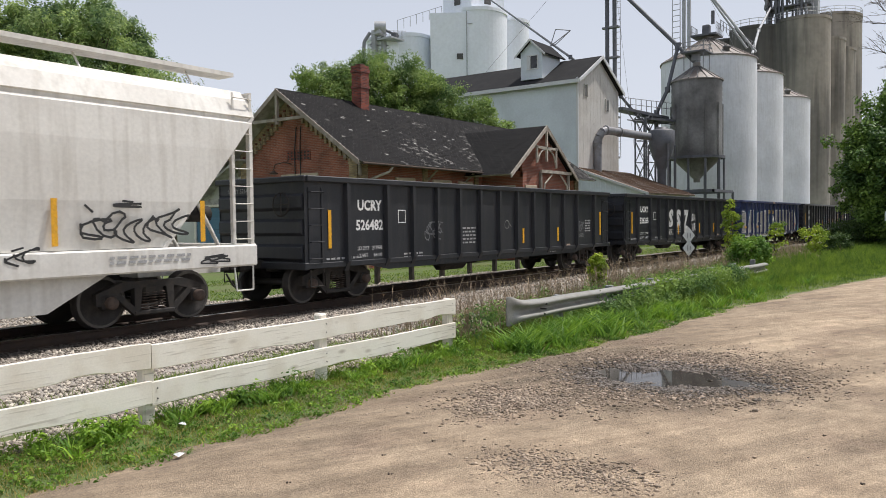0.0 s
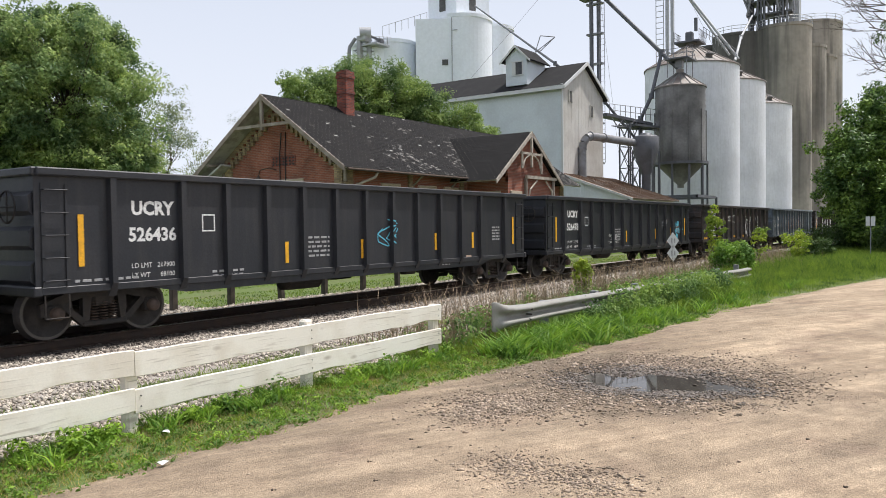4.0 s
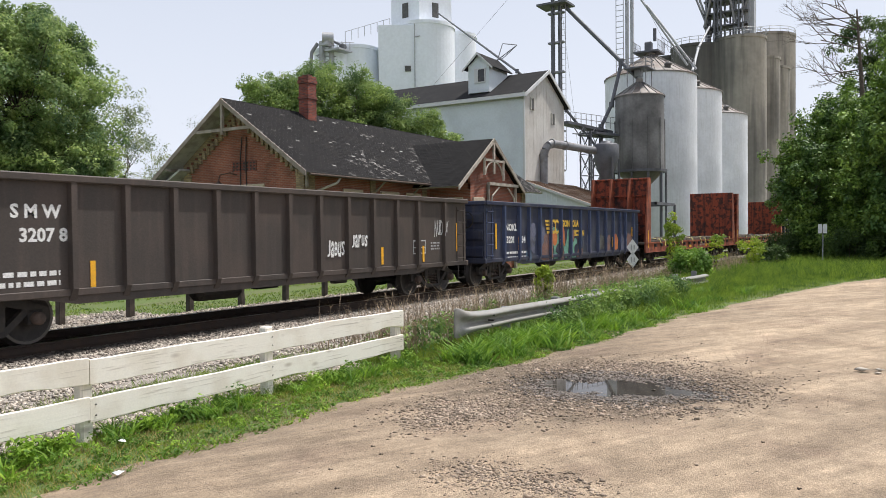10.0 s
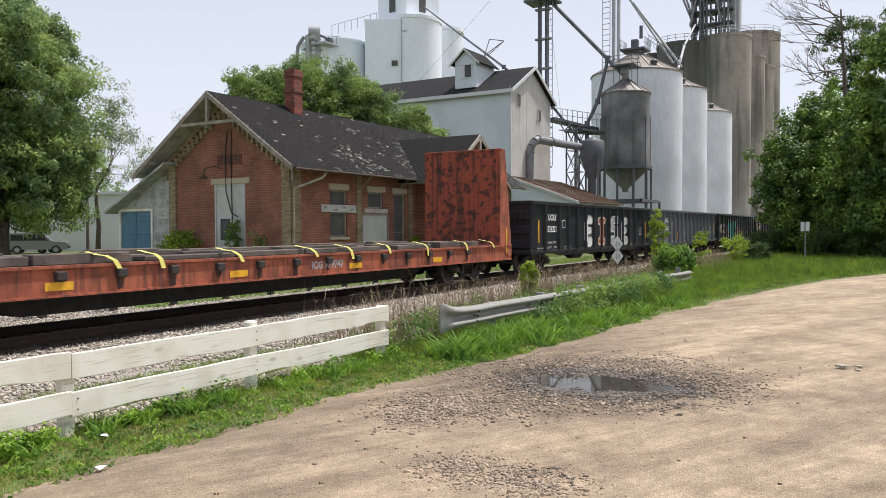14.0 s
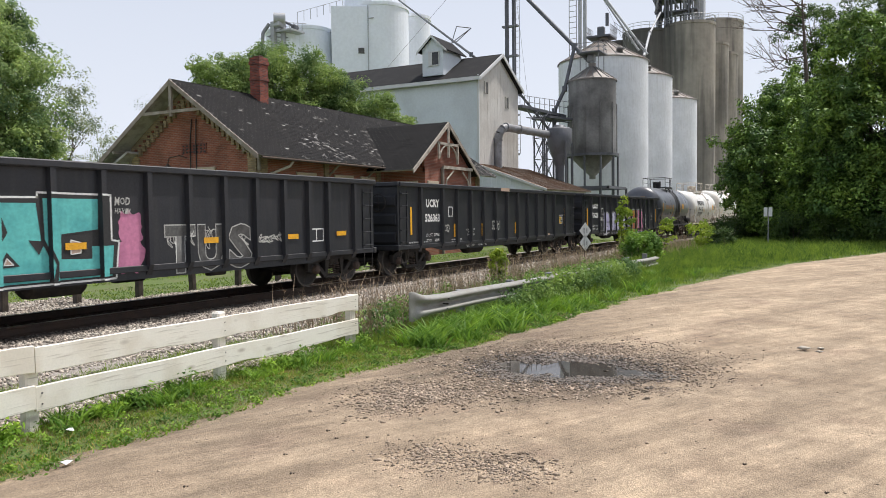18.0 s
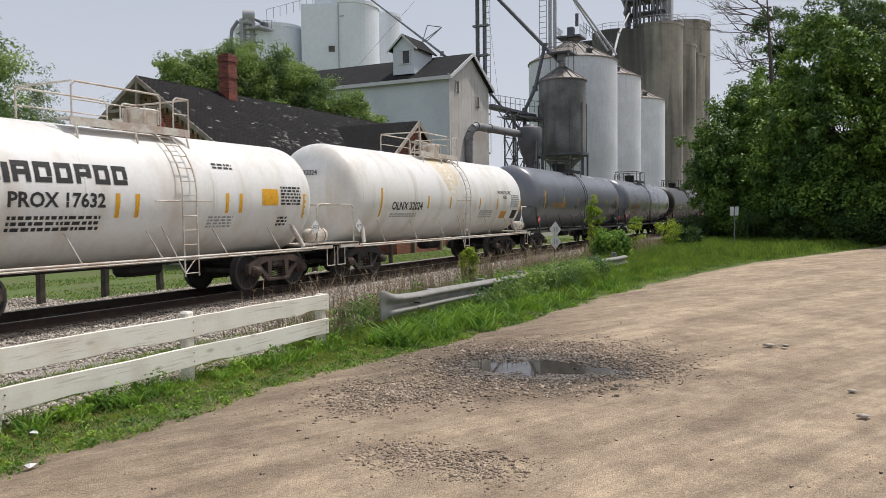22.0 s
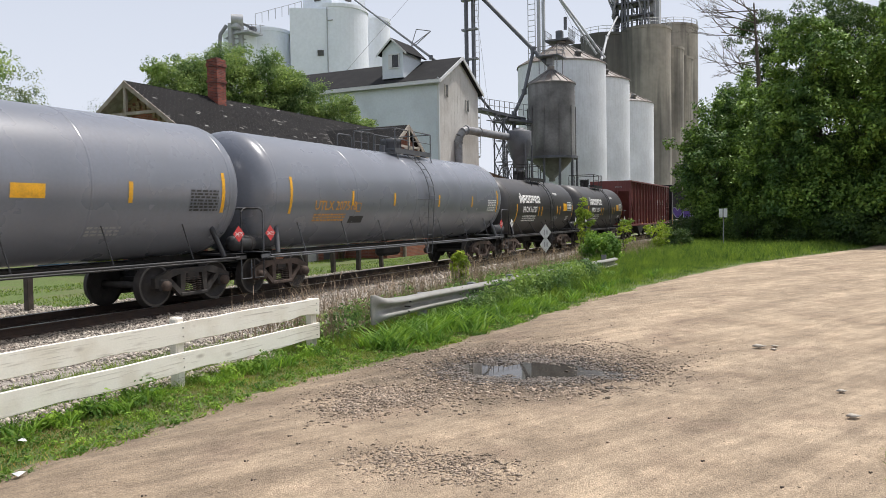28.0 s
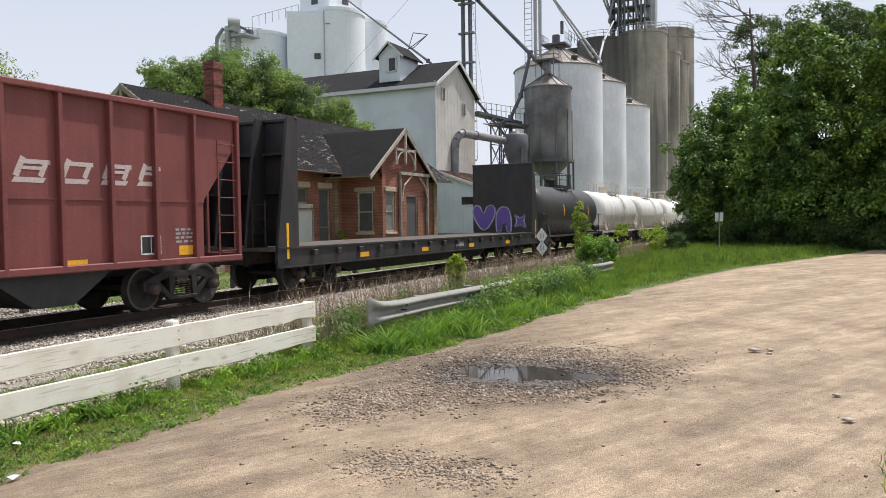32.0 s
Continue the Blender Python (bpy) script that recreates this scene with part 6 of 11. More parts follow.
def parked_car(x, y, ang, paint, lab):
    c = thing("parked_car", lab, "car", at=pose(x, y, -0.2, 0, 0, ang), group="parked cars")
    prof = [(-2.3, 0.35), (2.25, 0.35), (2.3, 0.75), (2.1, 0.95), (1.1, 1.02), (0.55, 1.55), (0.3, 1.66), (-1.9, 1.68), (-2.2, 1.05), (-2.3, 0.9)]
    body = part("body", Shape().prism(prof, -0.88, 0.88, "y"), paint, c)
    for s in (-1, 1):
        for a, b in ((-1.85, -1.0), (-0.9, -0.05), (0.05, 0.75)):
            part("window", Shape().prism([(a, 1.08), (b + 0.1, 1.08), (b if b < 0.5 else b - 0.35, 1.55), (a, 1.56)][::1], s * 0.885, s * 0.895, "y"), DARK_GLASS, body)
        for xw in (-1.4, 1.4):
            w = part("wheel", Shape().rod((xw, s * 0.7, 0.34), (xw, s * 0.92, 0.34), 0.34, n=18), CABLE, c)
            part("rim", Shape().rod((xw, s * 0.92, 0.34), (xw, s * 0.93, 0.34), 0.2, n=14), PALE_STEEL, w)
    part("bumper", Shape().box((2.3, 0, 0.55), (0.12, 1.7, 0.25), bevel=0.05).box((-2.3, 0, 0.55), (0.12, 1.7, 0.25), bevel=0.05), CABLE, c)
    for s in (-1, 1):
        part("headlight", Shape().box((2.27, s * 0.65, 0.78), (0.08, 0.35, 0.14), bevel=0.03), DIRT_GLASS, c)
        part("tail_light", Shape().box((-2.29, s * 0.75, 1.0), (0.05, 0.15, 0.35), bevel=0.02), RED_PAINT, c)
    return c


SILVER_CAR = mat("silver_car_paint", (0.3, 0.31, 0.32), 0.3, 0.6, bump=0, fine=5, var=0.02)
PURPLE_CAR = mat("plum_car_paint", (0.12, 0.06, 0.14), 0.3, 0.3, bump=0, fine=5, var=0.02)
parked_car(37.3, 61.0, -38, SILVER_CAR, "silver sport-utility car parked beyond the trees")
parked_car(38.2, 63.5, -60, PURPLE_CAR, "dark plum car parked beyond the trees")
pole = thing("utility_pole", "wooden utility pole with wires beyond the depot", "utility pole", at=pose(42.5, 62.0, -0.3))
part("pole", Shape().rod((0, 0, 0), (0, 0, 7.6), 0.14, 0.1, 8), BARK, pole)
part("crossarm", Shape().box((0, 0, 7.0), (1.8, 0.1, 0.12)), BARK, pole)
part("wire", Shape().rod((0.6, 0, 7.1), (30, -8, 6.5), 0.015, n=4).rod((-0.6, 0, 7.1), (30, -8, 6.0), 0.015, n=4), CABLE, pole)
# signs beside the line
SIGN = mat("white_sign_face", (0.62, 0.63, 0.62), 0.5, 0.1, fine=20, var=0.05, col2=(0.5, 0.5, 0.49), amount=0.4, scale=5)
sg = thing("diamond_sign", "post with two white diamond track signs", "sign", at=pose(27.45, 9.0, 0))
part("post", Shape().box((0, 0.03, 0.45), (0.06, 0.04, 1.5)), IRON_BROWN, sg)
for z in (1.19, 0.74):
    d = part("sign_plate", Shape().add([(0.0, -0.01, z + 0.3), (-0.24, -0.01, z), (0.0, -0.01, z - 0.3), (0.24, -0.01, z), (0.0, 0.004, z + 0.3), (-0.24, 0.004, z), (0, 0.004, z - 0.3), (0.24, 0.004, z)], [(0, 1, 2, 3), (7, 6, 5, 4), (0, 4, 5, 1), (1, 5, 6, 2), (2, 6, 7, 3), (3, 7, 4, 0)]), SIGN, sg, "white diamond plate", at=pose(0, 0, 0, 0, 0, -42))
    part("small_print", Shape().box((-0.05, -0.014, z), (0.05, 0.004, 0.2)).box((0.06, -0.014, z), (0.05, 0.004, 0.16)), GREY_PAINT, d)
ps = thing("mile_post", "small white plate on a thin leaning post", "sign", at=pose(46.0, 4.64, -0.15, 0, 4, 0))
part("post", Shape().box((0, 0, 1.0), (0.05, 0.05, 2.2)), GALV_DARK, ps)
for dy in (-0.11, 0.14):
    part("sign_plate", Shape().box((-0.04, dy, 1.95), (0.02, 0.19, 0.5)), SIGN, ps)
# scraps on the verge
for x, y, r in ((3.73, 5.33, 20), (4.33, 6.13, 70)):
    sc_ = Shape().add([(-0.05, -0.03, 0.0), (0.035, -0.035, 0.012), (0.05, 0.02, 0.004), (-0.03, 0.035, 0.016), (0.0, 0.0, 0.024)], [(0, 1, 4), (1, 2, 4), (2, 3, 4), (3, 0, 4)])
    tagged(part("paper_scrap", sc_, SIGN, at=pose(x, y, -0.06, 0, 0, r)), "crumpled white paper scrap on the grass", "litter", "scraps on the verge")


# ---- the train ----
SPEED = 14.55
CARS = []
AXLES = []
MESHES = {}


def cached(key, make, mats):
    if key not in MESHES:
        MESHES[key] = make().mesh(key, mats)
    return MESHES[key]


def wheelset_shape():
    sh = Shape()
    for s in (-1, 1):
        prof = [(0.02, 0.10), (0.13, 0.10), (0.15, 0.045), (0.24, 0.02), (0.37, 0.035), (0.40, 0.075), (0.447, 0.075), (0.457, 0.06), (0.460, -0.045), (0.485, -0.06), (0.485, -0.075), (0.40, -0.075), (0.36, -0.02), (0.2, -0.01), (0.1, -0.06)]
        sh.lathe([(r, s * (0.755 + h)) for r, h in (prof if s > 0 else prof[::-1])], (0, 0, 0), "y", 28, 0)
        rim = [(0.40, 0.077), (0.448, 0.077)]
        sh.lathe([(r, s * (0.755 + h)) for r, h in (rim if s < 0 else rim[::-1])], (0, 0, 0), "y", 28, 1)
    return sh.rod((0, -1.08, 0), (0, 1.08, 0), 0.075, n=10)


def side_frame_shape():
    sh = Shape()
    y0, y1 = -0.06, 0.06
    sh.prism([(-1.12, 0.42), (-1.12, 0.62), (-0.62, 0.80), (0.62, 0.80), (1.12, 0.62), (1.12, 0.42), (0.98, 0.40), (0.98, 0.56), (0.66, 0.62), (0.42, 0.68), (-0.42, 0.68), (-0.66, 0.62), (-0.98, 0.56), (-0.98, 0.40)][::-1], y0, y1, "y")
    for s in (-1, 1):
        sh.prism([(s * 0.70, 0.62), (s * 0.84, 0.60), (s * 0.40, 0.20), (s * 0.24, 0.20)][:: s], y0, y1, "y")
        sh.prism([(s * 0.24, 0.68), (s * 0.40, 0.68), (s * 0.40, 0.22), (s * 0.30, 0.22)][:: -s], y0, y1, "y")
        sh.box((s * 0.89, 0, 0.47), (0.26, 0.2, 0.26), bevel=0.03)
    sh.box((0, 0, 0.23), (0.82, 0.16, 0.09), bevel=0.02)
    return sh


def springs_shape():
    sh = Shape()
    for dx in (-0.17, 0.0, 0.17):
        for k in range(7):
            sh.lathe([(0.05, 0), (0.085, 0.012), (0.05, 0.026)], (dx, 0, 0.28 + k * 0.048), "z", 10)
    return sh


def truck_shape():
    return Shape().box((0, 0, 0.62), (0.42, 2.1, 0.22), bevel=0.04).box((0, 0, 0.36), (1.5, 0.18, 0.12), bevel=0.02).box((-0.45, 0, 0.5), (0.08, 1.5, 0.2)).box((0.45, 0, 0.5), (0.08, 1.5, 0.2))


def add_truck(car, x, frame_mat=IRON):
    tr = part("truck", cached("truck", truck_shape, [IRON]), None, car, "cast steel truck with coil springs", at=pose(x, 0, 0))
    for s in (-1, 1):
        part("side_frame", cached("side_frame", side_frame_shape, [IRON]), frame_mat, tr, at=pose(0, s * 1.0, 0))
        tagged(part("truck_spring", cached("truck_spring", springs_shape, [IRON_BROWN]), None, tr, at=pose(0, s * 1.0, 0)), kind="stuff")
        w = part("wheelset", cached("wheelset", wheelset_shape, [WHEEL, TREAD]), None, tr, "two steel wheels on an axle", at=pose(s * 0.889, 0, 0.457))
        AXLES.append((w, car, x + s * 0.889))
        for t in (-1, 1):
            part("bearing_cap", cached("bearing_cap", lambda: Shape().lathe([(0.11, 0.0), (0.11, -0.1), (0.075, -0.13), (0.0, -0.14)][::-1], (0, 0, 0), "y", 12), [IRON_BROWN]), None, tr, at=pose(s * 0.889, t * 1.09, 0.457, 0, 0, 0 if t < 0 else 180))


def coupler_shape():
    return Shape().box((0.25, 0, 0.88), (0.7, 0.16, 0.2), bevel=0.03).box((0.66, 0.03, 0.88), (0.26, 0.3, 0.28), bevel=0.06).pipe([(0.3, -0.3, 0.75), (0.45, -0.32, 0.5), (0.62, -0.25, 0.4), (0.8, -0.12, 0.55)], 0.022)


def add_ends(car, half, sill_z=0.95):
    for s in (-1, 1):
        part("coupler", cached("coupler", coupler_shape, [IRON]), None, car, at=pose(s * (half - 0.1), 0, 0, 0, 0, 0 if s > 0 else 180))


def ladder_shape(n, step, width=0.4, rails=True):
    sh = Shape()
    for i in range(n):
        sh.pipe([(-width / 2, 0, i * step), (-width / 2, -0.06, i * step), (width / 2, -0.06, i * step), (width / 2, 0, i * step)], 0.011, 5)
    if rails:
        for s in (-1, 1):
            sh.box((s * width / 2, -0.005, (n - 1) * step / 2), (0.05, 0.012, (n - 1) * step + 0.2))
    return sh


def label(car, body, x, z, size, material, y=-1.414, name="lettering", bold=0.0):
    me = text_mesh(body, size, material, bold)
    return tagged(part(name, me, None, car, at=pose(x, y, z, 90, 0, 0)), kind="stuff")


def bars(car, x, z, w, rows, material, y=-1.414, pitch=0.085, h=0.045, name="small_print", seed=1):
    """Print too small to read: plain bars."""
    rnd, sh = random.Random(seed), Shape()
    for i in range(rows):
        u = x
        while u < x + w:
            k = min(rnd.uniform(0.08, 0.22), x + w - u)
            sh.box((u + k / 2, y, z - i * pitch), (k * 0.85, 0.003, h))
            u += k + 0.03
    return tagged(part(name, sh, material, car), kind="stuff")


def scribble(car, x0, x1, z0, z1, material, seed, strokes=6, w=0.035, y=-1.416):
    """A spray-can tag: looping strokes."""
    rnd, sh = random.Random(seed), Shape()
    r, zc, hz = (x1 - x0) / strokes, (z0 + z1) / 2, (z1 - z0) / 2
    pts, ph = [], rnd.uniform(0, 6)
    for k in range(strokes):
        amp, loop, lift, jag = rnd.uniform(0.55, 1.0), rnd.uniform(0.3, 0.75), rnd.uniform(-0.25, 0.25), rnd.uniform(-0.5, 0.5)
        for i in range(18):
            f = i / 18
            px = x0 + r * (k + f) + loop * r * math.sin(2 * math.pi * f * 2 + ph)
            pz = zc + hz * (amp * 0.8 * math.cos(2 * math.pi * f + ph * 0.3) + lift + jag * 0.4 * math.sin(6 * math.pi * f))
            pts.append((min(max(px, x0), x1), min(max(pz, z0), z1)))
    sh.ribbon(pts, w, y)
    sh.ribbon([(x0 + (x1 - x0) * rnd.random(), z1), (x0 + (x1 - x0) * rnd.random(), z1 - hz * 0.3)], w, y)
    return car_paint(car, shape_bm(sh), material, "spray-painted scribble", lift=0.004 + max(0.0, -1.416 - y))


GLYPHS = [
    [(0, 0), (1, 0), (1, 0.6), (0.35, 0.6), (0.35, 0.72), (1, 0.72), (1, 1), (0, 1), (0, 0.42), (0.65, 0.42), (0.65, 0.28), (0, 0.28)],
    [(0.35, 0), (0.66, 0), (0.66, 0.72), (1, 0.72), (1, 1), (0, 1), (0, 0.72), (0.35, 0.72)],
    [(0, 0), (1, 0), (1, 0.26), (0.36, 0.26), (0.36, 0.4), (0.85, 0.4), (0.85, 0.6), (0.36, 0.6), (0.36, 0.75), (1, 0.75), (1, 1), (0, 1)],
    [(0.0, 0), (1, 0), (1, 0.24), (0.7, 0.24), (0.7, 0.76), (1, 0.76), (1, 1), (0, 1), (0, 0.76), (0.3, 0.76), (0.3, 0.24), (0, 0.24)],
    [(0, 0), (0.32, 0), (0.32, 0.5), (0.7, 0), (1, 0), (1, 1), (0.68, 1), (0.68, 0.5), (0.32, 1), (0, 1)],
    [(0, 0), (0.35, 0), (0.5, 0.35), (0.65, 0), (1, 0), (0.7, 0.55), (1, 1), (0.65, 1), (0.5, 0.75), (0.35, 1), (0, 1), (0.3, 0.55)],
]


def piece(car, x0, x1, z0, z1, count, fills, outline, seed, y=-1.417, lw=0.05, order=None, gap=0.06, soft=1):
    """A painted row of block-letter forms with outlines."""
    rnd = random.Random(seed)
    w = (x1 - x0) / count
    ol = Shape()
    for k in range(count):
        g = GLYPHS[order[k] if order else rnd.randrange(len(GLYPHS))]
        dz, lean = rnd.uniform(-0.06, 0.06), rnd.uniform(-0.12, 0.12)
        pts = [(x0 + k * w + gap / 2 + (w - gap) * (u + lean * v + rnd.uniform(-0.03, 0.03)), z0 + dz + (z1 - z0) * (v + rnd.uniform(-0.03, 0.03))) for u, v in g]
        pts = rounded(pts, soft)
        car_paint(car, shape_bm(Shape().poly(pts, y - 0.0006 * k)), fills[k % len(fills)], "painted graffiti letter form", lift=0.002 + 0.0006 * k)
        ol.ribbon(pts + pts[:1], lw, y - 0.008)
    car_paint(car, shape_bm(ol), outline, "", "graffiti_outline", 0.01)


RIBBED = {}


def car_paint(car, bm, material, text_label="", name="graffiti", lift=0.0):
    """Paint lying on a car's side: on a ribbed car it runs over the ribs too."""
    if car.name in RIBBED:
        xs = [v.co.x for v in bm.verts]
        out = bm.copy()
        for c in RIBBED[car.name]:
            if c < min(xs) or c > max(xs):
                continue
            cut = bm.copy()
            for px, d in ((c - 0.053, -1), (c + 0.053, 1)):
                bmesh.ops.bisect_plane(cut, geom=cut.verts[:] + cut.edges[:] + cut.faces[:], plane_co=(px, 0, 0), plane_no=(d, 0, 0), clear_outer=True)
            me_ = bpy.data.meshes.new("slice")
            for v in cut.verts:
                v.co.y = -1.513 - lift
            cut.to_mesh(me_)
            cut.free()
            out.from_mesh(me_)
            bpy.data.meshes.remove(me_)
        bm.free()
        bm = out
    me = bpy.data.meshes.new(name)
    bm.to_mesh(me)
    bm.free()
    me.materials.append(material)
    return tagged(part(name, me, None, car, text_label), kind="stuff")


def shape_bm(sh):
    bm = bmesh.new()
    me = sh.mesh("paint", [])
    bm.from_mesh(me)
    bpy.data.meshes.remove(me)
    return bm


def letter(car, ch, x0, x1, z0, z1, layers, y=-1.416, lean=0.0, bow=0.0):
    """One sprayed letter fitted to its field; layers: material and fatness, the widest first."""
    def form(fat):
        me = text_mesh(ch, 1.0, layers[0][0], fat)
        co = np.zeros(len(me.vertices) * 3)
        me.vertices.foreach_get("co", co)
        return me, co.reshape(-1, 3)
    me, co = form(layers[-1][1])
    lo, hi = co.min(0), co.max(0)
    bpy.data.meshes.remove(me)
    for k, (m_, fat) in enumerate(layers):
        me, co = form(fat)
        u, v = (co[:, 0] - lo[0]) / (hi[0] - lo[0]), (co[:, 1] - lo[1]) / (hi[1] - lo[1])
        co = np.stack([x0 + (x1 - x0) * (u + lean * (v - 0.5)), np.full(len(u), y - 0.003 * k), z0 + (z1 - z0) * (v + bow * np.sin(3 * u))], 1)
        me.vertices.foreach_set("co", co.ravel())
        me.update()
        bm = bmesh.new()
        bm.from_mesh(me)
        bpy.data.meshes.remove(me)
        car_paint(car, bm, m_, "spray-painted letter" if k == len(layers) - 1 else "", "graffiti" if k == len(layers) - 1 else "graffiti_outline", 0.003 * k)


def paint_poly(car, pts, material, layer=0, soft=0, text_label="spray-painted colour patch", outline=None, lw=0.03):
    """A flat patch of paint on a car's side, with an outline where one is named."""
    p = rounded(list(pts), soft) if soft else list(pts)
    car_paint(car, shape_bm(Shape().poly(p, -1.414 - 0.003 * layer)), material, text_label, lift=0.003 * layer)
    if outline:
        car_paint(car, shape_bm(Shape().ribbon(p + p[:1], lw, -1.4155 - 0.003 * layer)), outline, "", "graffiti_outline", 0.003 * layer + 0.0015)


def ragged(xa, xb, za, zb, seed):
    """An uneven patch outline that fills the field."""
    rnd = random.Random(seed)
    cx_, cz_ = (xa + xb) / 2, (za + zb) / 2
    out = []
    for i in range(22):
        a = 2 * math.pi * i / 22
        k = 1.0 / max(abs(math.cos(a)), abs(math.sin(a)), 0.8) * rnd.uniform(0.62, 1.02)
        out.append((cx_ + (xb - xa) / 2 * k * math.cos(a), cz_ + (zb - za) / 2 * k * math.sin(a)))
    return out


def tag_word(car, word, x0, x1, z0, z1, material, seed=1, y=-1.43, fat=0.0):
    """A quickly sprayed word: thin letters, slanted and uneven."""
    rnd = random.Random(seed)
    w = (x1 - x0) / len(word)
    for k, ch in enumerate(word):
        if ch == " ":
            continue
        d, e = rnd.uniform(-0.1, 0.1) * (z1 - z0), rnd.uniform(-0.06, 0.06) * (z1 - z0)
        letter(car, ch, x0 + k * w, x0 + (k + 0.85) * w, z0 + d, z1 + e, [(material, fat)], y, rnd.uniform(0.0, 0.3))


def rounded(pts, times=2):
    for _ in range(times):
        out = []
        for a, b in zip(pts, pts[1:] + pts[:1]):
            out += [(a[0] * 0.75 + b[0] * 0.25, a[1] * 0.75 + b[1] * 0.25), (a[0] * 0.25 + b[0] * 0.75, a[1] * 0.25 + b[1] * 0.75)]
        pts = out
    return pts


SPRAY_GREY = mat("thin_spray_white", (0.55, 0.55, 0.54), 0.7, col2=(0.38, 0.38, 0.38), amount=0.7, scale=3, fine=25, var=0.2)
STRIP_TAN = mat("tan_touch_up_paint", (0.45, 0.33, 0.25), 0.7, fine=30)
GLOSS_WHITE = mat("spray_white", (0.75, 0.75, 0.73), 0.6, fine=20, var=0.1)
TEAL_DARK = mat("spray_dark_teal", (0.02, 0.1, 0.11), 0.6, fine=12)
TEAL = mat("spray_teal", (0.12, 0.50, 0.47), 0.6, fine=12, col2=(0.05, 0.3, 0.32), amount=0.5, scale=2)
PINK = mat("spray_pink", (0.55, 0.2, 0.33), 0.6, fine=12, col2=(0.32, 0.1, 0.2), amount=0.5, scale=2)
LILAC = mat("spray_lilac", (0.42, 0.40, 0.58), 0.6, fine=12, col2=(0.65, 0.65, 0.72), amount=0.7, scale=1.5)
SILVER = mat("spray_silver", (0.36, 0.345, 0.325), 0.5, fine=12, col2=(0.24, 0.225, 0.215), amount=0.6, scale=1.2, streak=(0.5, 0.49, 0.47), streak_amount=0.4)
BLUE = mat("spray_blue", (0.016, 0.06, 0.14), 0.6, fine=12)
CYAN = mat("spray_cyan", (0.1, 0.42, 0.55), 0.6, fine=12)
RUSTY = mat("spray_brown", (0.22, 0.11, 0.07), 0.7, fine=12)
GOLD = mat("spray_gold", (0.62, 0.40, 0.06), 0.6, fine=12)
ORANGE = mat("spray_orange", (0.5, 0.16, 0.05), 0.7, fine=12, col2=(0.25, 0.08, 0.05), amount=0.6, scale=2)
VIOLET = mat("spray_violet", (0.14, 0.08, 0.32), 0.6, fine=12)
FAINT = mat("faint_chalk", (0.16, 0.165, 0.17), 0.9, fine=40, var=0.4)
CHALK = mat("chalk", (0.45, 0.45, 0.42), 0.9, fine=40, var=0.3)

def mirrored(half):
    return tuple(-u for u in reversed(half)) + (0.0,) + tuple(half)


RIBS = mirrored((1.06, 2.12, 3.18, 4.24, 5.28, 6.72))
CLOSE_RIBS = mirrored((1.04, 2.05, 3.05, 4.03, 4.97, 5.78, 6.95))


def gon_side_shape():
    sh = Shape()
    prof = [(-8.05, 0.80), (-6.0, 0.80), (-5.2, 0.66), (5.2, 0.66), (6.0, 0.80), (8.05, 0.80), (8.05, 2.72), (-8.05, 2.72)]
    return sh.prism(prof, -1.41, -1.395, "y")


def gon_chord_shape():
    return Shape().box((0, -1.45, 2.745), (16.1, 0.15, 0.13), bevel=0.02).box((0, -1.425, 0.86), (16.1, 0.05, 0.12), bevel=0.01)


def gon_rib_shape():
    sh = Shape()
    vs = [(-0.075, -1.40, 0.70), (0.075, -1.40, 0.70), (0.075, -1.40, 2.69), (-0.075, -1.40, 2.69), (-0.05, -1.51, 0.92), (0.05, -1.51, 0.92), (0.055, -1.51, 2.69), (-0.055, -1.51, 2.69)]
    return sh.add(vs, [(4, 5, 6, 7), (0, 1, 5, 4), (1, 2, 6, 5), (3, 0, 4, 7), (2, 3, 7, 6)])


def gon_end_shape():
    sh = Shape().box((0, 0, 1.75), (0.02, 2.8, 1.92))
    for z in (1.15, 1.7, 2.25):
        sh.prism([(-0.09, z - 0.12), (0.0, z - 0.2), (0.0, z + 0.2), (-0.09, z + 0.12)], -1.36, 1.36, "y")
    return sh.box((-0.02, 0, 2.745), (0.16, 2.95, 0.13), bevel=0.02).box((-0.02, 0, 0.86), (0.14, 2.95, 0.16), bevel=0.02)


def gon_floor_shape():
    return Shape().box((0, 0, 1.05), (15.9, 2.75, 0.06)).box((0, 0, 0.86), (15.4, 0.5, 0.34), bevel=0.02).box((-1.4, -0.6, 0.62), (1.3, 0.45, 0.4), bevel=0.12).box((1.2, 0.5, 0.65), (0.9, 0.4, 0.4), bevel=0.1).box((2.4, -0.9, 0.72), (0.5, 0.2, 0.35), bevel=0.03)


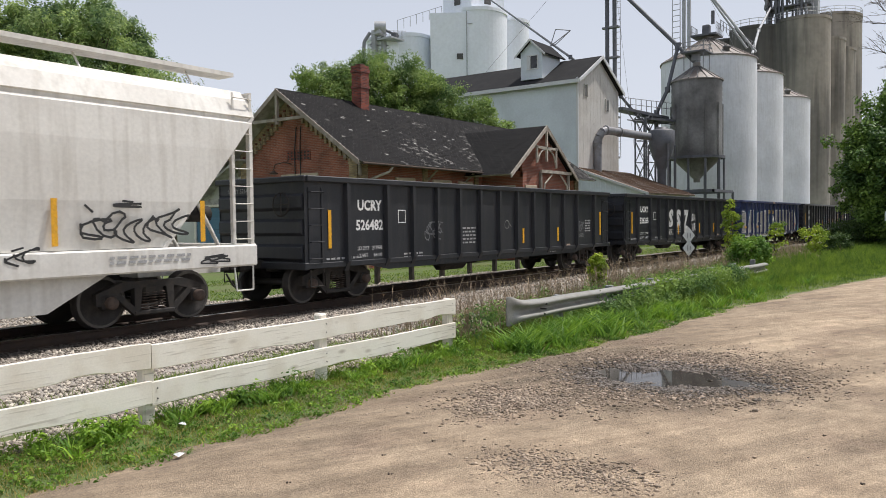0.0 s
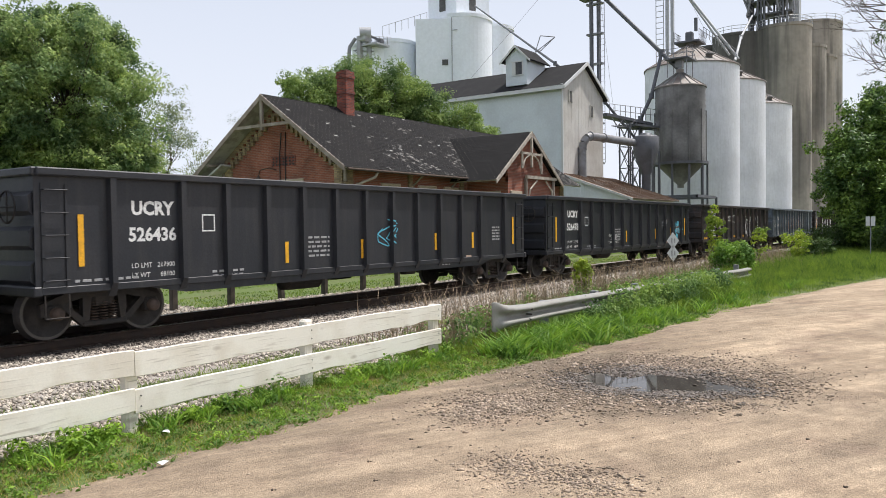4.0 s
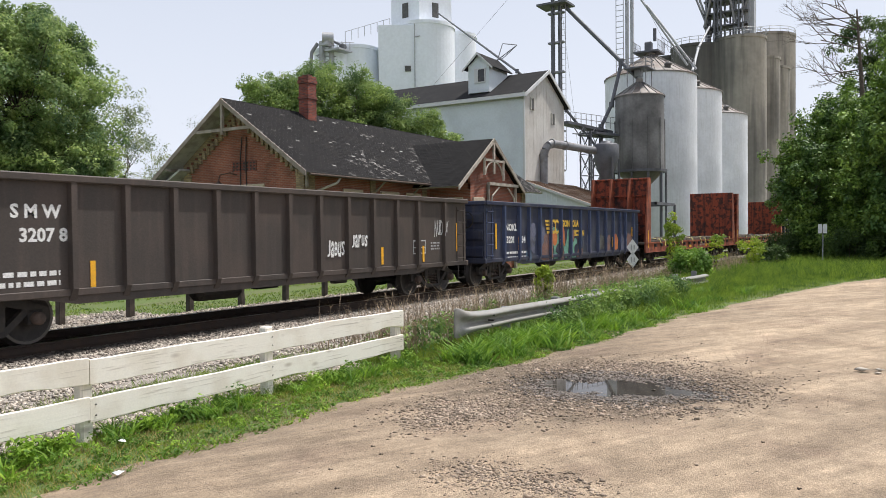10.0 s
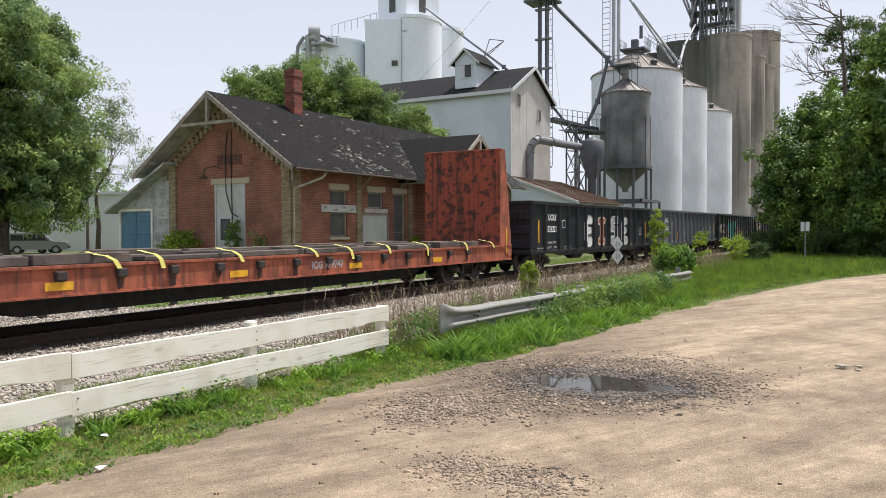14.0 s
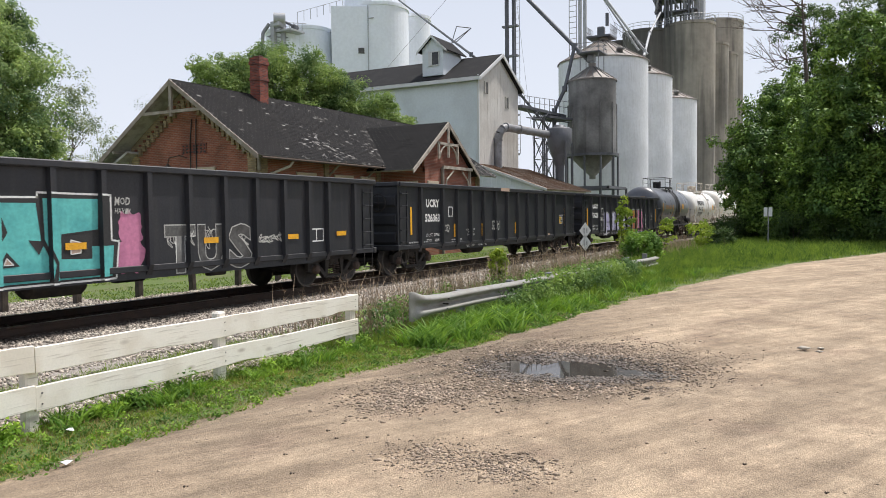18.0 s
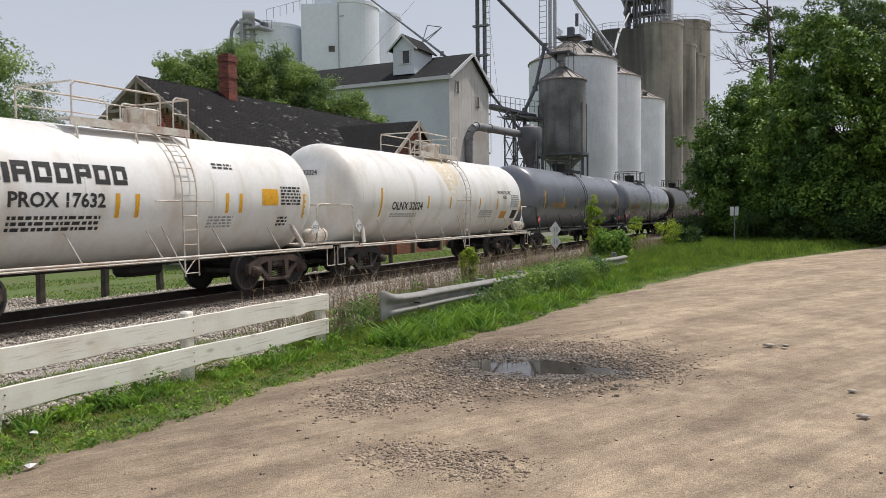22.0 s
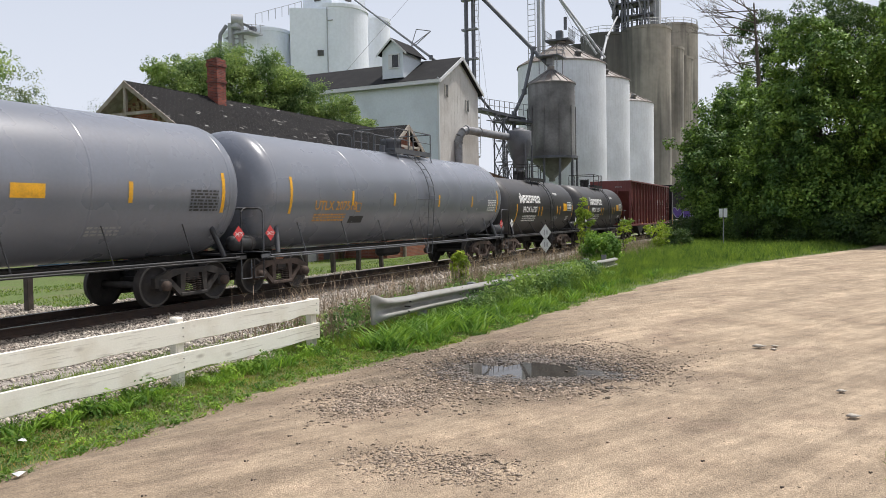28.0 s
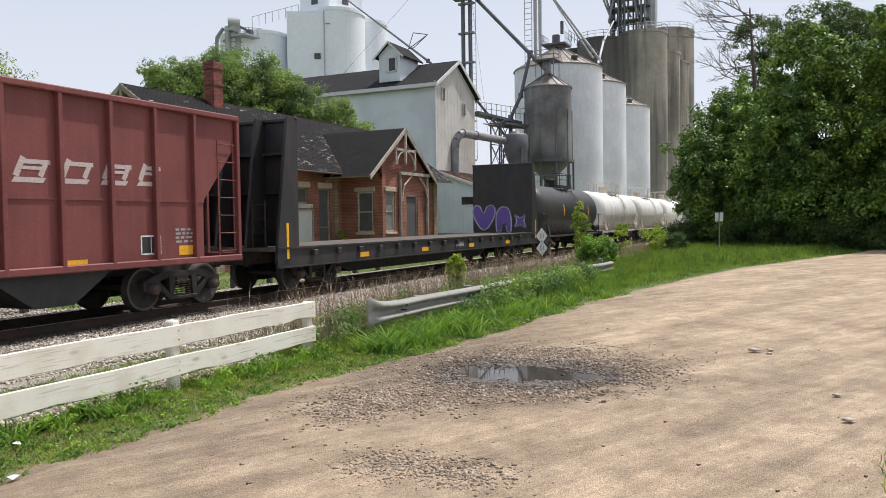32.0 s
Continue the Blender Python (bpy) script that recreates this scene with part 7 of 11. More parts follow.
def gondola(cx, paint, text_label, chord=None, rib=None, ribs=RIBS, rib_shift=0.0):
    car = thing("gondola_car", text_label, "railway car", group="cars of the freight train")
    CARS.append((car, cx))
    RIBBED[car.name] = [u + rib_shift for u in ribs]
    chord, rib = chord or paint, rib or paint
    for s, r in ((1, 0), (-1, 180)):
        sd = part("side_wall", cached("gon_side", gon_side_shape, [BLACK2]), paint, car, at=pose(0, 0, 0, 0, 0, r))
        part("top_chord", cached("gon_chord", gon_chord_shape, [BLACK2]), chord, car, at=pose(0, 0, 0, 0, 0, r))
        for u in RIBBED[car.name]:
            part("rib", cached("gon_rib", gon_rib_shape, [BLACK2]), rib, sd, at=pose(u * s, 0, 0))
        part("end_wall", cached("gon_end", gon_end_shape, [BLACK2]), paint, car, at=pose(-8.02 * s, 0, 0, 0, 0, r))
        for e in (-1, 1):
            part("ladder", cached("gon_ladder", lambda: ladder_shape(5, 0.36), [BLACK]), rib, car, at=pose(s * e * 7.72, -1.42 * s, 1.02, 0, 0, r))
            part("sill_step", cached("sill_step", lambda: Shape().pipe([(-0.2, 0, 0.8), (-0.2, 0, 0.42), (0.2, 0, 0.42), (0.2, 0, 0.8)], 0.014, 5), [IRON]), None, car, at=pose(s * e * 7.72, -1.44 * s, 0))
    part("floor", cached("gon_floor", gon_floor_shape, [IRON]), None, car, "dark underframe with brake gear")
    part("brake_wheel", cached("brake_wheel", lambda: Shape().lathe([(0.25, -0.015), (0.275, 0), (0.25, 0.015), (0.235, 0)], (0, 0, 0), "x", 20).rod((0, 0, -0.25), (0, 0, 0.25), 0.012).rod((0, -0.25, 0), (0, 0.25, 0), 0.012), [IRON]), None, car, at=pose(-8.16, -0.8, 2.2))
    add_ends(car, 8.05)
    for x in (-6.65, 6.65):
        add_truck(car, x)
    return car


def reflectors(car, tall=(-7.28, 7.3), small=((-2.0, 1.1), (2.3, 1.1)), y=-1.42):
    for x in tall:
        part("reflector", cached("reflector_tall", lambda: Shape().box((0, 0, 0), (0.1, 0.004, 0.85)), [YELLOW]), None, car, "yellow reflective strip", at=pose(x, y - 0.004, 1.65))
    for x, z in small:
        part("reflector", cached("reflector_small", lambda: Shape().box((0, 0, 0), (0.1, 0.004, 0.45)), [YELLOW]), None, car, "yellow reflective strip", at=pose(x, y, z + 0.2))


def gon_marks(car, code, number, paint=None, seed=1, cx=-5.9, ld="LD LMT 217900", lt="LT WT 68100", middle_print=True):
    paint = paint or WHITE_PAINT
    label(car, code, cx, 2.08, 0.33, paint, bold=0.013)
    label(car, number, cx, 1.62, 0.33, paint, bold=0.01)
    label(car, ld.replace("LMT ", "LMT   "), cx, 1.15, 0.125, paint)
    label(car, lt.replace("WT ", "WT      "), cx, 0.98, 0.125, paint)
    bars(car, -7.4, 0.99, 1.2, 1, GREY_PAINT, seed=seed)
    bars(car, 6.02, 1.76, 0.45, 5, GREY_PAINT, seed=seed + 1, pitch=0.09)
    part("label_patch", Shape().box((4.68, -1.414, 0.93), (0.28, 0.004, 0.09)), STRIP_TAN, car, "small pale sticker")
    bars(car, 3.3, 0.82, 0.4, 2, GREY_PAINT, seed=seed + 4, pitch=0.06, h=0.03)
    bars(car, -4.6, 1.0, 0.8, 2, GREY_PAINT, seed=seed + 2)
    if middle_print:
        bars(car, -1.95, 1.6, 0.7, 5, GREY_PAINT, seed=seed + 3, pitch=0.1)
    sq = Shape()
    for a, b in ((0, 1), (1, 2), (2, 3), (3, 0)):
        p = [(-4.8, 1.78), (-4.52, 1.78), (-4.52, 2.08), (-4.8, 2.08)]
        sq.ribbon([p[a], p[b]], 0.025, -1.414)
    part("stencil_frame", sq, paint, car)
    label(car, code + " " + number, 0, 0, 0.14, GREY_PAINT).matrix_basis = pose(-8.15, 0.55, 2.48, 90, 0, -90)


c1 = gondola(19.5, BLACK2, "black ribbed steel gondola car with white lettering")
gon_marks(c1, "UCRY", "526482", seed=3, lt="LT WT 68100")
reflectors(c1, tall=(-7.28, 7.32), small=((1.5, 1.12), (3.88, 1.12)))
scribble(c1, -3.7, -2.9, 1.25, 1.9, FAINT, 4, 4, 0.03)
car_paint(c1, shape_bm(Shape().ribbon([(0.5 + 0.13 * math.cos(a), 1.68 + 0.12 * math.sin(a)) for a in np.linspace(0, 6.6, 16)] + [(0.75, 1.62)], 0.012, -1.416)), CHALK, "chalked round face", lift=0.004)
scribble(c1, 5.36, 5.9, 1.35, 1.75, FAINT, 5, 5, 0.022)
scribble(c1, 5.4, 5.95, 1.15, 1.32, FAINT, 6, 5, 0.022)
c2 = gondola(36.8, BLACK2, "black ribbed gondola car with white block graffiti")
gon_marks(c2, "UCRY", "526265", seed=9)
reflectors(c2, tall=(-7.28, 7.4), small=((-1.61, 1.1), (1.56, 1.12), (3.95, 1.1)))
for ch, xa, xb, za, zb, ln in (("S", -2.9, -2.28, 1.38, 2.18, 0.2), ("S", -1.97, -1.26, 1.38, 2.18, 0.15), ("Z", -0.9, -0.15, 1.15, 2.18, 0.15)):
    letter(c2, ch, xa, xb, za, zb, [(SPRAY_GREY, 0.06)], -1.416, ln, 0.05)
label(c2, "CONDITIONALLY\nAPPROVED\nCONTROL VALVE", -2.68, 1.26, 0.1, WHITE_PAINT)
label(c2, "RELEASE ROD", -2.72, 0.74, 0.1, WHITE_PAINT)
label(c2, "RETAINING VALVE", -1.62, 0.72, 0.1, WHITE_PAINT)
tag_word(c2, "NBA", 0.16, 0.92, 1.68, 2.02, SPRAY_GREY, 3, fat=0.04)
tag_word(c2, "KUR", 0.15, 0.95, 1.18, 1.56, SPRAY_GREY, 4, fat=0.04)
tag_word(c2, "20", 0.3, 0.68, 0.78, 1.04, SPRAY_GREY, 5, fat=0.04)

BLUE_CAR = mat("faded_blue_paint", (0.03, 0.045, 0.13), 0.55, col2=(0.06, 0.07, 0.14), amount=0.6, scale=1.2, streak=(0.12, 0.1, 0.09), streak_amount=0.35)
c3 = gondola(53.8, BLUE_CAR, "blue gondola car covered in silver graffiti letters", ribs=CLOSE_RIBS, rib_shift=0.03)
car_paint(c3, shape_bm(Shape().poly([(-7.6, 0.78), (7.5, 0.78), (7.5, 2.15), (-1.0, 2.2), (-7.6, 2.2)], -1.414)), BLUE, "dark blue spray-painted ground")
for ch, xa, xb, za, zb, ln in (("R", -7.9, -6.75, 0.75, 2.15, 0.0), ("A", -6.75, -5.0, 0.74, 2.2, 0.05), ("C", -4.9, -3.72, 0.74, 2.08, 0.04), ("E", -3.75, -2.72, 0.72, 2.12, 0.0), ("K", -2.75, -1.5, 0.7, 2.2, -0.04),
                               ("T", 0.05, 1.2, 0.7, 2.24, 0.0), ("F", 1.12, 2.4, 0.7, 2.24, 0.02), ("U", 2.4, 4.3, 0.7, 2.26, 0.0), ("O", 4.25, 6.75, 0.7, 2.26, 0.0)):
    letter(c3, ch, xa, xb, za, zb, [(BLUE, 0.19), (GLOSS_WHITE, 0.165), (SILVER, 0.125)], -1.418, ln)
paint_poly(c3, [(-1.45, 0.75), (-1.4, 1.5), (-1.15, 1.2), (-0.75, 1.35), (-0.3, 0.75)], SILVER, 4, 1, "silver spray-painted patch", GLOSS_WHITE)
paint_poly(c3, [(-1.45, 0.78), (-1.3, 1.05), (-1.05, 1.05), (-0.95, 0.78)], TEAL_DARK, 6, 1)
paint_poly(c3, [(6.8, 0.75), (7.6, 0.75), (7.6, 1.3), (6.9, 1.25)], CYAN, 1, 1)
for k_, (x_, w_) in enumerate(((-6.2, 1.0), (-4.3, 0.8), (-2.2, 0.8), (0.6, 0.7), (3.0, 0.7), (5.2, 0.9))):
    scribble(c3, x_, x_ + w_, 0.9, 2.0, GREY_PAINT, 330 + k_, 2, 0.02, -1.436)
tag_word(c3, "AM", -0.8, 0.05, 1.45, 1.95, GLOSS_WHITE, 6, -1.44, 0.05)
tag_word(c3, "GONDOLA", -1.8, -0.1, 2.04, 2.28, GOLD, 7, -1.44, 0.03)
part("paint_patch", Shape().box((-0.42, -1.53, 2.745), (0.45, 0.004, 0.12)), STRIP_TAN, c3)
label(c3, "320302", -6.4, 1.75, 0.24, GREY_PAINT)
for x in (-7.2, -4.48, 0.58, 3.3):
    part("reflector", Shape().box((x, -1.445, 1.25), (0.5, 0.004, 0.1)), YELLOW, c3, "yellow reflective strip")
part("reflector", Shape().box((6.35, -1.445, 1.3), (0.36, 0.004, 0.18)), ORANGE, c3, "faded orange reflective strip")
c4 = gondola(71.0, BLACK2, "black ribbed steel gondola car with white lettering")
gon_marks(c4, "UCRY", "526436", seed=14)
reflectors(c4, small=((-2.6, 1.1), (-0.1, 1.1), (3.0, 1.2), (4.9, 1.2)))
scribble(c4, 0.5, 1.3, 1.3, 2.0, CYAN, 44, 2, 0.03)
c5 = gondola(88.25, BLACK2, "black ribbed gondola car with small cyan scribbles")
gon_marks(c5, "UCRY", "526478", seed=19)
reflectors(c5, small=((-0.6, 1.1), (3.0, 1.15), (5.2, 1.2)))
label(c5, "CONDITIONALLY\nAPPROVED\nCONTROL VALVE", -2.0, 1.32, 0.13, WHITE_PAINT)
label(c5, "RELEASE ROD", -2.0, 0.78, 0.14, WHITE_PAINT)
label(c5, "RETAINING VALVE", -0.4, 0.85, 0.11, WHITE_PAINT)
tag_word(c5, "HAIL", 5.78, 6.5, 1.66, 1.92, CYAN, 51)
scribble(c5, 5.8, 6.75, 1.33, 1.6, CYAN, 54, 6, 0.02)
scribble(c5, 5.94, 6.24, 1.11, 1.31, CYAN, 52, 2, 0.07)
scribble(c5, 3.95, 4.35, 1.56, 2.0, FAINT, 53, 3, 0.02)

BROWN_BLACK = mat("rusted_black_paint", (0.026, 0.025, 0.026), 0.6, col2=(0.065, 0.045, 0.035), amount=0.65, scale=0.9, streak=(0.085, 0.055, 0.04), streak_amount=0.4, var=0.25)
c6 = gondola(106.25, BROWN_BLACK, "rust-stained black gondola car with white graffiti tags")
part("number_patch", Shape().box((-5.85, -1.413, 2.28), (0.95, 0.004, 0.34)), WHITE_PAINT, c6)
part("number_patch", Shape().box((-5.85, -1.413, 1.72), (0.95, 0.004, 0.32)), WHITE_PAINT, c6)
label(c6, "COER", -5.85, 2.18, 0.28, DARK_PAINT, -1.418, bold=0.01)
label(c6, "801917", -5.85, 1.62, 0.26, DARK_PAINT, -1.418, bold=0.01)
bars(c6, -6.3, 1.38, 1.0, 3, WHITE_PAINT, pitch=0.13, h=0.07)
scribble(c6, -4.7, -3.9, 1.1, 2.4, CHALK, 61, 2, 0.045)
scribble(c6, -2.9, -1.2, 1.8, 2.4, CHALK, 62, 3, 0.035)
tag_word(c6, "AFRO", 2.28, 2.85, 1.88, 2.2, GLOSS_WHITE, 63)
scribble(c6, 1.0, 1.9, 0.8, 2.2, GLOSS_WHITE, 65, 2, 0.05)
scribble(c6, 1.9, 2.75, 0.8, 2.0, GLOSS_WHITE, 66, 3, 0.045)
scribble(c6, 4.1, 4.95, 1.3, 1.7, GLOSS_WHITE, 67, 1, 0.03)
scribble(c6, 4.15, 4.9, 1.75, 2.25, GLOSS_WHITE, 68, 2, 0.03)
part("label_patch", Shape().box((5.48, -1.416, 1.37), (0.5, 0.004, 0.36)), FAINT, c6)
for x in (-7.4, -4.6, -1.2, 1.0, 4.4, 7.4):
    part("reflector", Shape().box((x, -1.416, 1.0), (0.6, 0.004, 0.11)), YELLOW, c6, "yellow reflective strip")
label(c6, "COER  801917", 0, 0, 0.17, WHITE_PAINT).matrix_basis = pose(-8.15, 0.35, 2.45, 90, 0, -90)

GREY_BLUE = mat("pale_blue_grey_paint", (0.15, 0.19, 0.225), 0.6, col2=(0.085, 0.105, 0.125), amount=0.75, scale=1.3, streak=(0.13, 0.115, 0.1), streak_amount=0.6, var=0.2)
c7 = gondola(123.35, GREY_BLUE, "pale blue-grey gondola car with brown and white tags", ribs=CLOSE_RIBS)
label(c7, "NOKL", -6.35, 2.0, 0.3, WHITE_PAINT, bold=0.01)
label(c7, "3209", -6.3, 1.5, 0.3, WHITE_PAINT, bold=0.01)
label(c7, "53", -5.28, 1.48, 0.3, WHITE_PAINT, bold=0.01)
bars(c7, -7.7, 1.9, 0.7, 4, WHITE_PAINT, pitch=0.14, h=0.06)
bars(c7, -6.5, 1.1, 0.7, 2, WHITE_PAINT, pitch=0.14, h=0.06, seed=5)
reflectors(c7, tall=(-6.75, 6.16), small=((-3.85, 1.15), (-1.87, 1.15), (1.22, 1.15), (3.23, 1.25)))
GRIME = mat("brown_overspray", (0.11, 0.088, 0.078), 0.8, col2=(0.13, 0.15, 0.17), amount=0.95, scale=5, fine=20, var=0.3)
HAZE = mat("pale_overspray", (0.23, 0.25, 0.27), 0.8, col2=(0.14, 0.165, 0.19), amount=0.95, scale=5, fine=20, var=0.3)
for k, (xa, xb, za, zb, m_) in enumerate(((-4.9, -4.25, 1.15, 2.3, GRIME), (-3.75, -3.15, 1.4, 2.0, HAZE), (-2.75, -2.15, 1.05, 2.2, GRIME), (-1.7, -1.2, 1.15, 2.25, GRIME), (-0.78, -0.1, 1.3, 2.25, GRIME), (0.36, 0.9, 1.2, 2.15, HAZE), (1.3, 1.88, 1.1, 2.3, GRIME), (2.4, 2.85, 1.3, 2.1, HAZE), (3.25, 3.95, 1.2, 2.35, GRIME))):
    paint_poly(c7, ragged(xa - 0.1, xb + 0.1, za - 0.1, zb + 0.1, 700 + k), m_, 1, 1, "faded brown and grey spray patch")
    scribble(c7, xa, xb, za + 0.1, zb, SPRAY_GREY if k % 2 else CHALK, 80 + k, 4, 0.022, -1.424)
    scribble(c7, xa + 0.05, xb - 0.05, za + 0.2, zb - 0.3, RUSTY, 70 + k, 3, 0.03, -1.42)
    if k in (1, 2, 6, 8):
        scribble(c7, xa + 0.08, xb - 0.08, za + 0.3, zb - 0.35, STRIP_TAN, 280 + k, 2, 0.03, -1.427)
bars(c7, 5.15, 1.35, 0.5, 3, WHITE_PAINT, seed=7)

c8 = gondola(140.55, BROWN_BLACK, "worn black gondola car with big white block graffiti", ribs=CLOSE_RIBS, rib_shift=0.4)
for ch, xa, xb, za, zb, ln in (("S", -4.4, -3.6, 0.74, 2.05, 0.0), ("T", -3.32, -2.58, 0.74, 1.92, -0.04), ("E", -2.42, -1.7, 0.74, 1.95, 0.12), ("I", -1.4, -0.72, 0.74, 1.95, 0.08), ("N", -0.42, 0.52, 0.7, 1.97, -0.05)):
    letter(c8, ch, xa, xb, za, zb, [(GLOSS_WHITE, 0.105), (DARK_PAINT, 0.09), (GLOSS_WHITE, 0.045)], -1.418, ln)
for k, (xd, zd) in enumerate(((-4.2, 1.2), (-4.1, 1.75), (-3.8, 0.95), (-3.2, 1.8), (-2.95, 0.95), (-2.3, 1.8), (-1.95, 1.05), (-1.3, 1.8), (-1.05, 1.05), (-0.3, 1.75), (0.25, 0.95), (0.4, 1.75))):
    car_paint(c8, shape_bm(Shape().poly([(xd + 0.06 * math.cos(a), zd + 0.06 * math.sin(a)) for a in np.linspace(0, 6.283, 9)[:-1]], -1.432)), CYAN if k % 3 else TEAL, "cyan paint dot", lift=0.015)
part("number_patch", Shape().box((-6.4, -1.413, 2.2), (0.95, 0.004, 0.34)), WHITE_PAINT, c8)
part("number_patch", Shape().box((-6.4, -1.413, 1.7), (0.95, 0.004, 0.34)), WHITE_PAINT, c8)
label(c8, "COER", -6.4, 2.1, 0.28, DARK_PAINT, -1.418, bold=0.01)
label(c8, "802 21", -6.4, 1.6, 0.28, DARK_PAINT, -1.418, bold=0.01)
part("label_patch", Shape().poly([(-0.23, 1.97), (0.41, 1.97), (0.41, 2.45), (-0.23, 2.45)], -1.43), STRIP_TAN, c8)
part("label_patch", Shape().poly([(-0.13, 2.02), (0.33, 2.02), (0.24, 2.36), (0.1, 2.42), (-0.04, 2.36)], -1.434), BLUE, c8)
part("label_patch", Shape().ribbon([(-0.12, 2.02), (-0.12, 2.18), (0.08, 2.18), (0.08, 2.02)], 0.05, -1.437).ribbon([(0.16, 2.02), (0.16, 2.18), (0.34, 2.18)], 0.05, -1.437), GOLD, c8)
SMEAR = mat("rubbed_out_spray", (0.1, 0.1, 0.095), 0.85, col2=(0.045, 0.043, 0.042), amount=0.8, scale=2.5, fine=20, var=0.3)
for xa, xb in ((-4.9, -4.45), (0.55, 0.78), (2.85, 3.5), (1.55, 1.85)):
    paint_poly(c8, ragged(xa, xb, 0.8, 2.15, int(100 * xb)), SMEAR, 0, 1, "rubbed grey overspray")
for k, (x, w, z0, z1) in enumerate(((0.85, 0.6, 1.95, 2.28), (1.77, 0.62, 0.8, 1.2), (3.75, 0.7, 0.72, 1.1), (3.8, 0.6, 1.15, 1.6), (4.0, 0.35, 1.65, 2.05), (5.56, 0.75, 1.6, 2.02), (6.78, 0.3, 1.65, 2.4), (6.78, 0.3, 0.95, 1.55), (-7.9, 1.0, 1.0, 2.0))):
    scribble(c8, x, x + w, z0, z1, SPRAY_GREY, 90 + k, 5, 0.024, -1.43)
part("label_frame", Shape().ribbon([(5.6, 1.18), (6.3, 1.18), (6.3, 1.48), (5.6, 1.48), (5.6, 1.18)], 0.03, -1.414).ribbon([(5.6, 1.33), (6.3, 1.33)], 0.02, -1.414), STRIP_TAN, c8)
for k, wd in enumerate(("BLAME", "IT", "ON", "MY", "MOMMA")):
    tag_word(c8, wd, 0.84 if len(wd) > 2 else 1.0, 1.5 if len(wd) > 2 else 1.32, 1.64 - 0.22 * k, 1.82 - 0.22 * k, SPRAY_GREY, 200 + k, fat=0.02)
reflectors(c8, tall=(-7.2, 7.33), small=((-2.2, 1.1), (1.89, 1.13), (4.78, 1.37)))

BROWN = mat("dark_brown_paint", (0.05, 0.04, 0.034), 0.65, col2=(0.075, 0.055, 0.045), amount=0.7, scale=0.8, streak=(0.1, 0.075, 0.06), streak_amount=0.4)
c9 = gondola(157.6, BROWN, "dark brown ribbed gondola car with yellow reflector strips")
label(c9, "S M W", -5.9, 2.1, 0.3, WHITE_PAINT, bold=0.01)
label(c9, "3207 80", -5.7, 1.72, 0.3, WHITE_PAINT, bold=0.01)
bars(c9, -6.6, 1.2, 1.1, 2, WHITE_PAINT, pitch=0.16, h=0.08)
reflectors(c9, tall=(-7.45, 7.5), small=((-4.9, 0.95), (-1.0, 1.0), (3.6, 1.0), (5.6, 1.0)))
tag_word(c9, "JaBuS", 1.34, 2.02, 1.25, 1.62, GLOSS_WHITE, 98, fat=0.02)
tag_word(c9, "Jarus", 2.29, 2.96, 1.45, 1.76, GLOSS_WHITE, 99, fat=0.02)
tag_word(c9, "NuDAY", 6.2, 7.0, 1.7, 2.15, SPRAY_GREY, 100, fat=0.0)
part("label_frame", Shape().ribbon([(5.1, 1.22), (5.72, 1.22), (5.72, 1.57), (5.1, 1.57), (5.1, 1.22)], 0.03, -1.414).ribbon([(5.1, 1.38), (5.72, 1.38)], 0.02, -1.414), SPRAY_GREY, c9)
bars(c9, 6.0, 1.5, 0.5, 3, GREY_PAINT)

NAVY = mat("worn_navy_paint", (0.02, 0.026, 0.058), 0.55, col2=(0.055, 0.06, 0.08), amount=0.8, scale=0.9, streak=(0.1, 0.085, 0.08), streak_amount=0.4)
NAVY_RIB = mat("worn_blue_ribs", (0.04, 0.06, 0.13), 0.55, col2=(0.07, 0.07, 0.1), amount=0.5)
c10 = gondola(174.5, NAVY, "worn navy-blue gondola car with colourful faded graffiti", rib=NAVY_RIB, ribs=CLOSE_RIBS, rib_shift=0.25)
label(c10, "NOKL", -6.1, 1.84, 0.33, WHITE_PAINT, bold=0.01)
label(c10, "3201", -6.15, 1.42, 0.32, WHITE_PAINT, bold=0.01)
label(c10, "34", -5.12, 1.42, 0.32, WHITE_PAINT, bold=0.01)
label(c10, "GONDOLA", -0.78, 1.99, 0.34, GOLD, -1.43, bold=0.02)
label(c10, "ECT ON", 0.2, 1.62, 0.3, GOLD, -1.419, bold=0.02)
bars(c10, -6.6, 1.08, 1.7, 2, WHITE_PAINT, pitch=0.17, h=0.08)
reflectors(c10, tall=(-7.3,), small=((-5.55, 1.2), (-3.78, 1.2), (-1.82, 1.18), (0.3, 1.17), (2.3, 1.13), (4.2, 1.1), (7.03, 1.55)), y=-1.445)
DULL_RED = mat("faded_brick_spray", (0.2, 0.105, 0.085), 0.75, col2=(0.11, 0.085, 0.09), amount=0.7, scale=2, fine=15, var=0.25)
MINT = mat("faded_mint_spray", (0.13, 0.3, 0.22), 0.75, col2=(0.08, 0.17, 0.15), amount=0.7, scale=2, fine=15, var=0.25)
DUSK = mat("faded_lilac_overspray", (0.12, 0.125, 0.18), 0.75, col2=(0.06, 0.065, 0.1), amount=0.8, scale=1.6, fine=15, var=0.25)
SKYBLUE = mat("faded_sky_blue_spray", (0.1, 0.17, 0.25), 0.75, col2=(0.06, 0.08, 0.13), amount=0.7, scale=2, fine=15)
